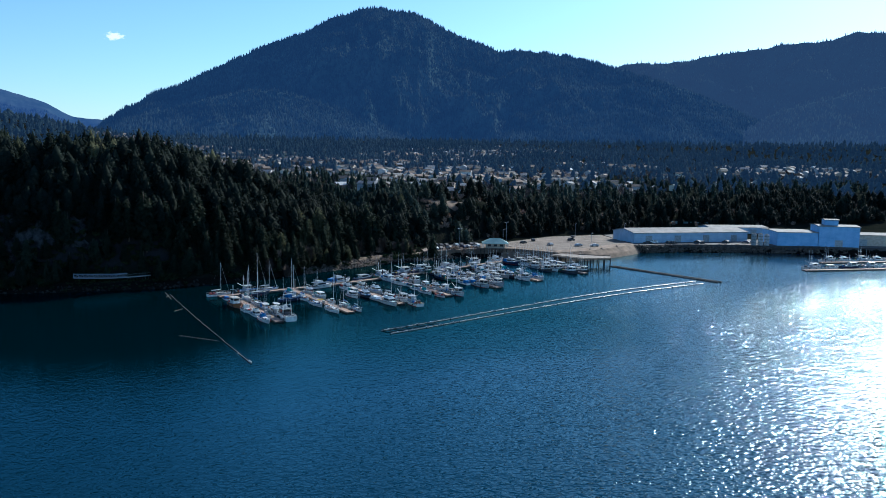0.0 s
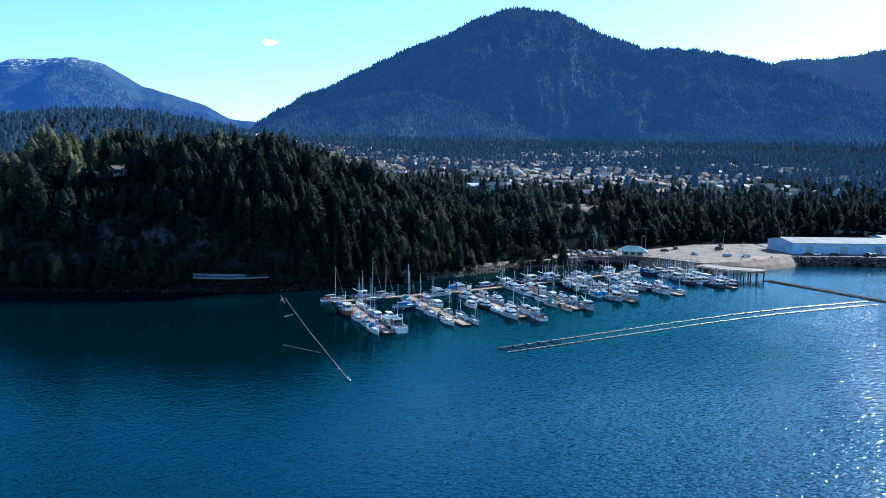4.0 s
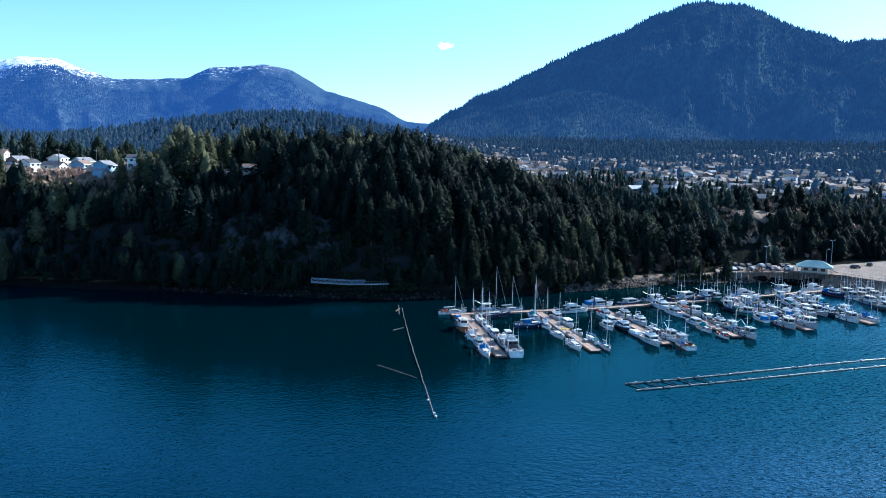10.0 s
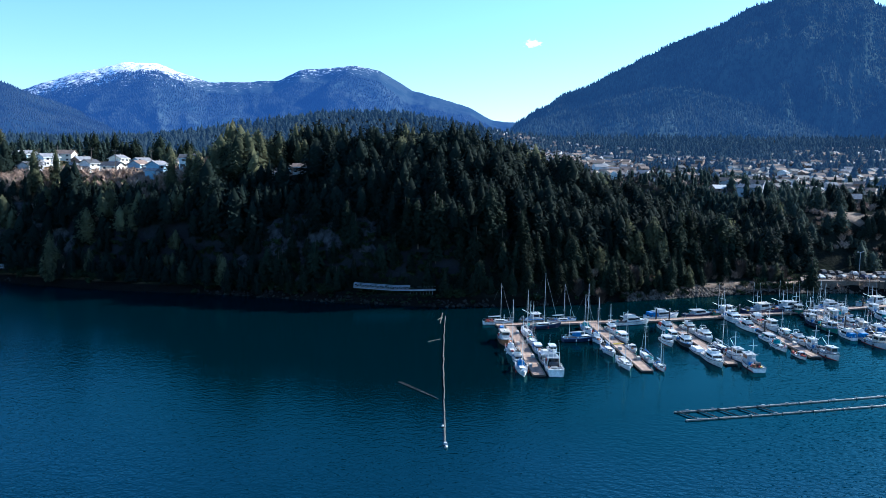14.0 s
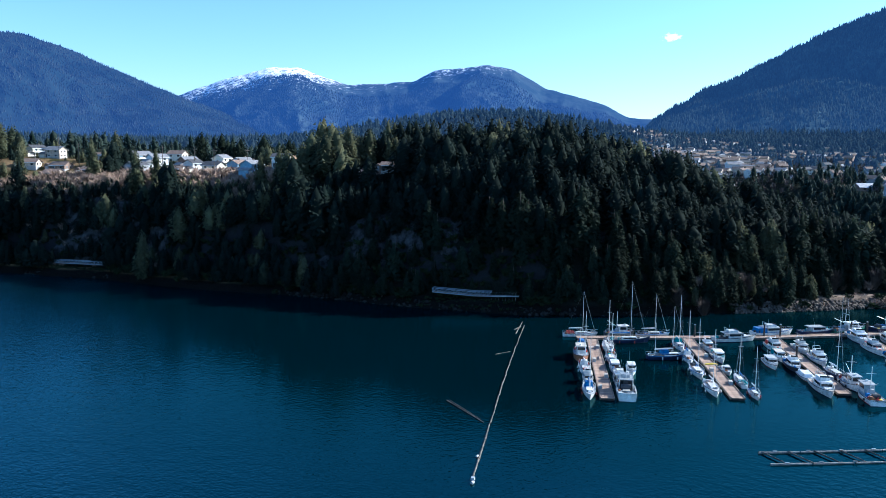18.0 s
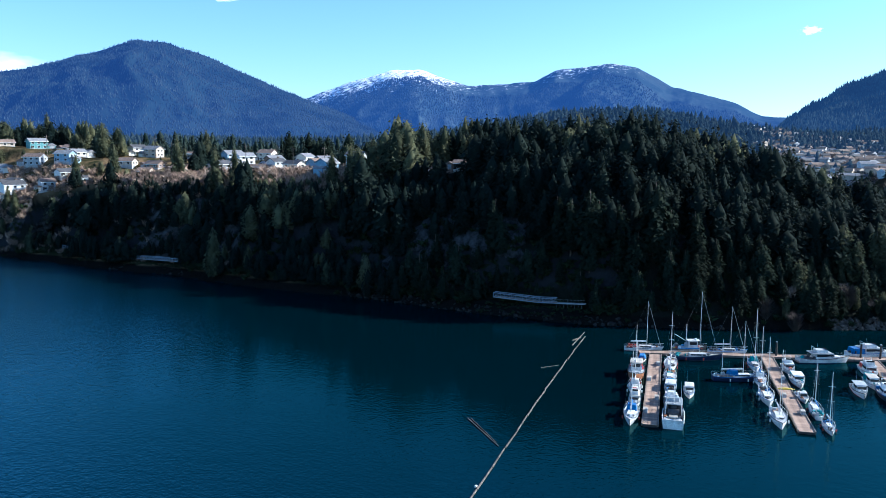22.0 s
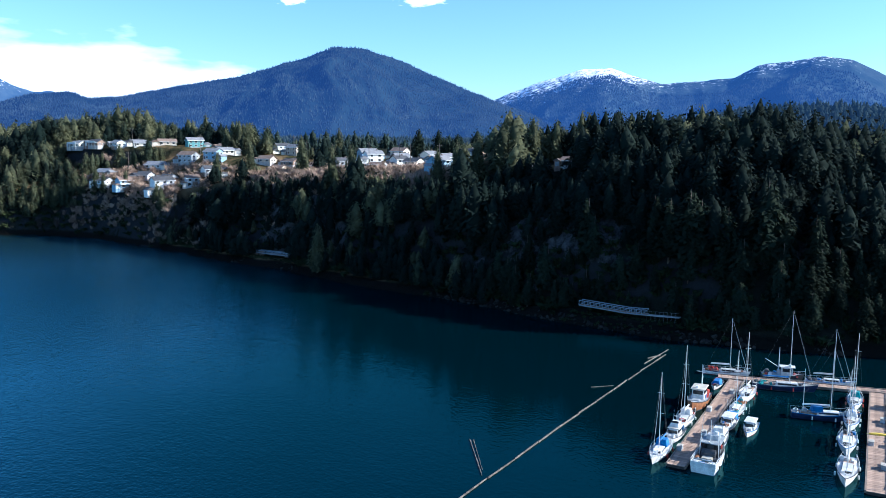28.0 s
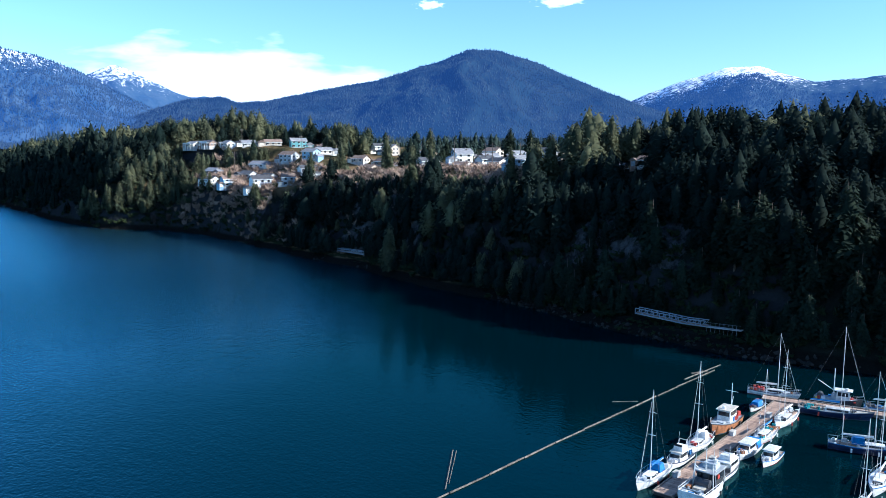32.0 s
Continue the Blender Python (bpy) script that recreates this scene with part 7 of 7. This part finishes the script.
def rocks(name, line, count, low, high, spread_in, label, zspan, mat=None):
    VV, FF, k = [], [], 0
    base = np.array([(1, 0, 0), (-1, 0, 0), (0, 1, 0), (0, -1, 0), (0, 0, 1), (0, 0, -1), (0.6, 0.6, 0.6), (-0.6, 0.6, 0.6), (0.6, -0.6, 0.6), (-0.6, -0.6, 0.6)], float)
    tri = np.array([(0, 2, 6), (2, 4, 6), (4, 0, 6), (2, 1, 7), (1, 4, 7), (4, 2, 7), (0, 4, 8), (4, 3, 8), (3, 0, 8), (1, 3, 9), (3, 4, 9), (4, 1, 9), (2, 0, 5), (1, 2, 5), (3, 1, 5), (0, 3, 5)])
    lens = [math.hypot(b[0] - a[0], b[1] - a[1]) for a, b in zip(line, line[1:])]
    for _ in range(count):
        q = rng.choice(len(lens), p=np.array(lens) / sum(lens))
        x, y = on_line(line[q], line[q + 1], rng.rand())
        f = rng.rand()
        a, b = line[q], line[q + 1]
        nx, ny = -(b[1] - a[1]) / lens[q], (b[0] - a[0]) / lens[q]
        p = base * rng.uniform(low, high) * rng.uniform(0.6, 1.3, 3) * (1 + 0.25 * rng.randn(10, 1))
        VV.append(p + (x + nx * f * spread_in, y + ny * f * spread_in, zspan[0] + (zspan[1] - zspan[0]) * f))
        FF.append(tri + k)
        k += 10
    me = big_mesh(name, np.concatenate(VV), np.concatenate(FF), mat or RIPRAP_MASS)
    tagged(new(name, me), label, "rocks", kind="stuff")


DARK_ROCK = material("dark_rock", (0.010, 0.010, 0.009), (0.038, 0.034, 0.030), 0.6, 0.9, 0.3, spread=0.35, island=True, spec=0.1)
RIPRAP_MASS = material("riprap", (0.04, 0.031, 0.023), (0.125, 0.096, 0.071), 0.6, 0.9, 0.3, spread=0.35, island=True)
rocks("riprap", [(56, 253.5), (64, 257.2), (82, 265.0), (98, 272.5), (124, 278.5), (150, 282)], 1500, 0.3, 0.7, 3.4, "broken brown stone along the water's edge", (-0.2, 2.3))
rocks("riprap_works", [(199, 253.5), (226, 263.5), (240, 269.5), (270, 264.5), (300, 251.5), (322, 239), (346, 222.5)], 1500, 0.4, 0.9, 3.2, "broken stone bank in front of the warehouses", (-0.1, 3.6))
rocks("shore_rocks", SHORE[4:20], 2200, 0.25, 0.8, 3.0, "dark boulders along the foot of the cliff", (-0.3, 1.4), DARK_ROCK)

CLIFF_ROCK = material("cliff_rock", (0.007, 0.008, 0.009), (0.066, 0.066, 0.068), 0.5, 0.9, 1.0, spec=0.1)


def cliff(name, x0, x1, in0, in1, seed, label, depth=1.6):
    """A weathered rock face over a stretch of the slope: broken ledges and cracks, sinking into the soil at its edges."""
    u, v = np.meshgrid(np.linspace(0, 1, int((x1 - x0) * 2.2)), np.linspace(0, 1, int((in1 - in0) * 3)), indexing="ij")
    x = x0 + (x1 - x0) * u
    sx, sy = np.array(SHORE).T
    y = np.interp(x, sx, sy) + in0 + (in1 - in0) * v
    z = land(x, y)
    block = fbm(x / 3.2, z / 2.4, seed, 4)
    ledge = np.floor(block * 5) / 5 + 0.25 * fbm(x / 0.9, z / 0.8, seed + 1, 3)
    rim = np.clip(np.minimum(np.minimum(u, 1 - u) * 5, np.minimum(v, 1 - v) * 4) + 0.9 * fbm(x / 7, z / 6, seed + 2, 3), -1, 1)
    out = depth * (0.55 * ledge + rim) - 0.5
    k = np.arange(x.size).reshape(x.shape)
    q = np.stack([k[:-1, :-1], k[1:, :-1], k[1:, 1:], k[:-1, 1:]], -1).reshape(-1, 4)
    tagged(new(name, big_mesh(name, np.stack([x + 0.2 * ledge, y - out, z + 0.35 * out], -1).reshape(-1, 3), q, CLIFF_ROCK)), label, "rock face", kind="structure")


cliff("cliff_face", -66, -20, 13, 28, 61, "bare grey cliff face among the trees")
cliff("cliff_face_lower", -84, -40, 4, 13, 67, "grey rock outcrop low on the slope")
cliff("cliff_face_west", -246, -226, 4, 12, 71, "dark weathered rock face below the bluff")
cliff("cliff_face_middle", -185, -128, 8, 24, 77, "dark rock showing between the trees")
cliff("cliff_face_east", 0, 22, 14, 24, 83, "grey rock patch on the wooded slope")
rocks("bluff_face", [(-300, 290), (-262, 286), (-230, 281)], 200, 0.7, 1.9, 7.0, "weathered rock bluff below the houses", (3, 15), DARK_ROCK)


# ---- bare shrubs and pale trees ----
def twiggy(seed, height, spread, count, thin=0.035, core=0.35):
    """Leafless twigs fanning up from the ground, each a slim folded blade."""
    r = np.random.RandomState(seed)
    V, F = [], []
    for k in range(count):
        a, f = r.rand() * 6.283, r.rand() ** 0.6
        z0 = height * r.uniform(0.02, 0.5)
        x0, y0 = r.uniform(-core, core, 2) * spread
        tip = (x0 + math.cos(a) * spread * f * r.uniform(0.3, 0.8), y0 + math.sin(a) * spread * f * r.uniform(0.3, 0.8), z0 + height * r.uniform(0.2, 0.5))
        w = spread * thin
        px, py = -math.sin(a) * w, math.cos(a) * w
        n = len(V)
        V += [(x0 + px, y0 + py, z0), (x0 - px, y0 - py, z0), tip, (x0, y0, z0 + 2.5 * w)]
        F += [(n, n + 2, n + 3), (n + 3, n + 2, n + 1)]
    return np.array(V), np.array(F)


SHRUBS = [twiggy(s, 3.6, 2.6, 70, 0.045) for s in range(4)]
TWIGS_MASS = material("bare_twigs_mass", (0.21, 0.145, 0.105), (0.40, 0.29, 0.21), 0.1, 0.95, 0, spread=0.35, island=True, spec=0.05)
bare = [t for t in sprinkle(-330, -95, 266, 318, 3.0, lambda x, y, z: (z > 2.5) & (rng.rand(len(x)) < np.where((x < -225) & (x > -310), 0.95, 0.40)) & (shore_distance(x, y) > 4))]
bare += [t for t in sprinkle(45, 124, 256, 292, 4.5, lambda x, y, z: (shore_distance(x, y) > 7) & (shore_distance(x, y) < 15) & (rng.rand(len(x)) < 0.5))]
bare += [t for t in sprinkle(-312, -222, 268, 312, 1.7, lambda x, y, z: (shore_distance(x, y) > 1.5) & (shore_distance(x, y) < 13) & (rng.rand(len(x)) < 0.75) & clear_of_houses(x, y, True))]
bare += [t for t in sprinkle(-215, -95, 285, 312, 2.6, lambda x, y, z: (z > 27) & (rng.rand(len(x)) < 0.35 + 0.5 * (fbm(x / 18, y / 18, 33, 2) > 0)) & clear_of_houses(x, y, True))]
bare += [(x, y, z - 0.8) for x, y, z in sprinkle(80, 152, 262, 290, 1.8, lambda x, y, z: (shore_distance(x, y) > 1.2) & (shore_distance(x, y) < 5.5) & (rng.rand(len(x)) < 0.5))]
bare += [t for t in sprinkle(150, 520, 285, 372, 5.5, lambda x, y, z: (z > 5) & (rng.rand(len(x)) < 0.5) & (y > np.interp(x, [120, 150, 200, 260, 330, 420, 700], [305, 311, 330, 340, 337, 307, 247])))]
scatter(SHRUBS, [(x, y, z, rng.uniform(0.5, 1.2)) for x, y, z in bare], "bare_shrubs", "leafless reddish-brown shrubs on the bank", TWIGS_MASS, "shrubs", rng)
town_bare = sprinkle(90, 860, 480, 1250, 13, lambda x, y, z: (z > 8) & (rng.rand(len(x)) < 0.5))
scatter([twiggy(70 + s, 7.0, 3.6, 34, 0.09) for s in range(3)], [(x, y, z, rng.uniform(0.6, 1.3)) for x, y, z in town_bare], "town_bare_trees", "leafless grey-brown street and garden trees of the town", TWIGS, "trees", rng)
UNDER = [twiggy(30 + s, 2.4, 2.2, 32, 0.10) for s in range(4)]
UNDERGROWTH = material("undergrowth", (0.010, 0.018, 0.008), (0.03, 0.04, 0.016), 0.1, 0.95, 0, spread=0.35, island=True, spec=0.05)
under = sprinkle(-640, 128, 232, 330, 3.2, lambda x, y, z: (shore_distance(x, y) > 0.3) & (shore_distance(x, y) < np.where((x > -325) & (x < -95), 9, 34)) & (z > 0.3) & ~at_bridges(x, y) & (rng.rand(len(x)) < 0.8))
under = np.concatenate([under, sprinkle(-240, 8, 236, 300, 2.0, lambda x, y, z: (shore_distance(x, y) > 2.5) & (shore_distance(x, y) < 15) & ~at_bridges(x, y) & (rng.rand(len(x)) < 0.75))])
under = np.concatenate([under, sprinkle(-345, -222, 262, 300, 1.9, lambda x, y, z: (shore_distance(x, y) > 0.4) & (shore_distance(x, y) < 6) & (rng.rand(len(x)) < 0.6) & clear_of_houses(x, y, True))])
low_green = sprinkle(-224, 2, 234, 290, 1.4, lambda x, y, z: at_bridges(x, y) & (shore_distance(x, y) > 0.8))
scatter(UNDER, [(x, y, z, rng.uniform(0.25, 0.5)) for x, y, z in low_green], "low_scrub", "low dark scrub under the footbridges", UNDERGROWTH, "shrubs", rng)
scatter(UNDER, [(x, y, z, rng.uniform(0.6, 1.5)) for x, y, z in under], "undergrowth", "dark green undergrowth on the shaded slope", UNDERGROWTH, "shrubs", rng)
bare_crowns = [(big_mesh("crown", *twiggy(50 + s, 8.0, 4.4, 520, 0.014, 0.14), TWIGS), Mesh().rod((0, 0, -0.6), (0, 0, 4.5), 0.2, 0.08, 6).data("trunk", BARK)) for s in range(3)]
for x, y in ((40, 250), (52, 256), (47, 249), (74, 272), (88, 277), (101, 282), (109, 285), (118, 287), (-330, 276), (-322, 280), (-314, 284), (178, 309), (112, 283), (60, 262)):
    t = thing("bare_tree", "leafless grey-brown tree on the shore", "tree", "bare trees")
    crown, trunk = bare_crowns[rng.randint(3)]
    part("trunk", trunk, None, t)
    part("crown", crown, None, t)
    t.matrix_basis = Matrix.LocRotScale((x, y, float(land(np.array([float(x)]), np.array([float(y)]))[0])), Euler((0, 0, rng.rand() * 6)), [rng.uniform(0.7, 1.1)] * 3)


# ---- floats: planks, piles and the eastern jetty ----
def pile(x, y, h):
    t = thing("mooring_pile", "dark timber mooring pile beside the float", "pile", "mooring piles")
    part("shaft", Mesh().rod((x, y, -3), (x, y, h), 0.24, 0.2, 8), PILE, t)
    part("cap", Mesh().rod((x, y, h), (x, y, h + 0.12), 0.27, 0.22, 8), GREY_PAINT, t)


for k, ((ax, ay), (bx, by)) in enumerate(FINGERS):
    if k > 0:
        pile(bx + 1.9, by + 2.4, 3.4)
    if k > 1:
        pile(bx - 1.9, by + 2.0, 3.4)
        pile(ax + (bx - ax) * 0.5 - 1.75, ay + (by - ay) * 0.5, 4.0)
DOCKS.append(float_dock("jetty_float", (266, 186.5), (352, 166), 3.2, "timber float of the eastern jetty"))
DOCKS.append(float_dock("jetty_float", (300, 204), (352, 190), 3.2, "timber float of the eastern jetty"))
for q in range(8):
    x, y = on_line((270, 188.8), (350, 169.5), (q + 0.5) / 8)
    moor(cruiser(8.0, False, label=W_C) if q % 3 == 1 else fisher(9.5 + 0.5 * (q % 3), NAVY if q % 3 else WHITE, WHITE, q % 3 == 0, W_F), x, y + 2.2, -104)
for q in range(5):
    x, y = on_line((304, 206), (350, 193.5), (q + 0.5) / 5)
    moor(cruiser(8.5, True, label=W_C) if q % 2 else fisher(9.0, WHITE, WHITE, True, W_F), x, y + 2.4, -104)
plank_mesh = {}
for n, (t, length, wide, step) in enumerate(DOCKS):
    near = n in (0, 3, 4, 5, 6)
    step = step if near else 1.4
    count = int(length / step)
    key = (round(wide, 1), near)
    if key not in plank_mesh:
        plank_mesh[key] = Mesh().box(0.015, step - 0.02, -wide / 2 + 0.11, wide / 2 - 0.11, 0.345, 0.42).data("plank", DOCK_WOOD)
    for i in range(count):
        p = part("plank", plank_mesh[key], None, t)
        p.matrix_basis = Matrix.Translation((i * length / count, 0, rng.uniform(0, 0.015)))

# things left on the floats
for k, s, side in ((0, 14, 0.8), (0, 26, -0.8), (0, 38, 0.7), (0, 6, -0.9), (1, 9, 0.8), (1, 18, -0.8), (1, 30, 0.7), (2, 10, 0.8), (2, 24, -0.8), (3, 12, 0.7)):
    (ax, ay), (bx, by) = FINGERS[k]
    x, y = on_line((ax, ay), (bx, by), s / 47)
    t = thing("dock_box", "grey storage box standing on the float", "storage box", "dock boxes")
    t.matrix_basis = pose(x + side, y, 0.43, 0, 0, 4)
    part("body", Mesh().box(-0.35, 0.35, -0.6, 0.6, 0, 0.6, 0.03), GREY_PAINT, t)
    part("lid", Mesh().box(-0.38, 0.38, -0.63, 0.63, 0.6, 0.68, 0.03), CREAM, t)
t = thing("dinghy", "upturned yellow kayak on the float", "kayak")
t.matrix_basis = pose(41.4, 192.5, 0.45, 0, 0, -75)
part("shell", Mesh().loft([[(x * w, y, z * w) for x, z in ((-0.32, 0.0), (-0.25, 0.25), (0, 0.34), (0.25, 0.25), (0.32, 0.0))] for y, w in ((-1.7, 0.08), (-1.0, 0.8), (0, 1.0), (1.0, 0.8), (1.7, 0.08))], True), YELLOW, t)


# ties, floats and markers of the booms
ties = thing("boom_ties", "short cross logs tying the two breakwater booms", "log boom")
for i in range(5):
    u = 0.004 + i * 0.026
    a, b = bowed(*BREAKWATER[0][:2], u, BREAKWATER[0][2]), bowed(*BREAKWATER[1][:2], u + 0.012, BREAKWATER[1][2])
    part("cross_log", Mesh().rod((a[0], a[1], 0.25), (b[0], b[1], 0.25), 0.14, 0.11, 6), LOG, ties)
buoys = thing("boom_floats", "small white floats strung along the breakwater booms", "floats")
for i in range(30):
    for a, b, bow in BREAKWATER:
        x, y = bowed(a, b, (i + 0.5) / 30, bow)
        part("float", Mesh().rod((x - 0.3, y, 0.34), (x + 0.3, y + 0.1, 0.34), 0.08, None, 7), GREY_PAINT if i % 3 else WHITE, buoys)
marker = thing("boom_marker", "small white box and drum at the boom's outer end", "marker float")
part("box", Mesh().box(1.2, 1.75, 122.7, 123.4, 0.1, 0.45, 0.05), GREY_PAINT, marker)
part("drum", Mesh().rod((1.5, 121.7, 0.15), (1.7, 122.2, 0.15), 0.22, None, 8), GREY_PAINT, marker)
part("drum", Mesh().rod((0.75, 131.2, 0.2), (0.9, 131.5, 0.2), 0.16, None, 8), WHITE, marker)
log_boom("drift_log", (-2.0, 212.8), (-1.6, 227.6), 0.14, "short weathered log at the boom's inner end", 0, 1)
log_boom("drift_log", (-2.8, 217.5), (-1.6, 221.5), 0.16, "short weathered log at the boom's inner end", 0, 1)

# ---- utility poles by the houses ----
for x, y in ((-262, 300), (-240, 310), (-300, 306), (-330, 330), (-210, 338), (-187, 330), (-150, 330), (-133, 314), (-118, 312), (-275, 330), (-160, 322), (-225, 345)):
    t = thing("utility_pole", "grey wooden utility pole beside the houses", "utility pole", "utility poles")
    t.matrix_basis = pose(x, y, float(land(np.array([float(x)]), np.array([float(y)]))[0]), 0, 0, rng.uniform(0, 90))
    part("pole", Mesh().rod((0, 0, -0.5), (0, 0, 10.5), 0.16, 0.11, 7), LOG, t)
    part("crossarm", Mesh().box(-1.1, 1.1, -0.07, 0.07, 9.4, 9.55), LOG, t)
    for s in (-0.9, 0.9):
        part("insulator", Mesh().rod((s, 0, 9.55), (s, 0, 9.8), 0.06, 0.04, 6), GREY_PAINT, t)


# ---- clouds ----
def cloud(az, el, wide, high, seed, label):
    d = 4850.0
    m = Mesh()
    k = 24
    m.add([(0, 0, 0)] + [(math.cos(2 * math.pi * i / k), 0, math.sin(2 * math.pi * i / k)) for i in range(k)], [(0, i + 1, (i + 1) % k + 1) for i in range(k)])
    ob = tagged(new("backdrop_cloud", m.data("cloud", CLOUD)), label, "cloud", kind="structure")
    a, e = radians(az), radians(el)
    place = Vector((d * math.sin(a) * math.cos(e), d * math.cos(a) * math.cos(e), 45 + d * math.sin(e)))
    ob.matrix_basis = Matrix.LocRotScale(place, Euler((0, 0, -a)), (d * math.tan(radians(wide / 2)), 1, d * math.tan(radians(high / 2))))


cloud(4.7, 7.9, 1.7, 0.8, 1, "small white wisp of cloud")
cloud(-43.1, 10.1, 2.6, 0.9, 2, "small white wisp of cloud")
cloud(-34.1, 10.3, 4.4, 1.2, 3, "small white wisp of cloud")
cloud(-57.5, 4.6, 30.0, 8.0, 4, "bright white bank of cloud behind the mountains")
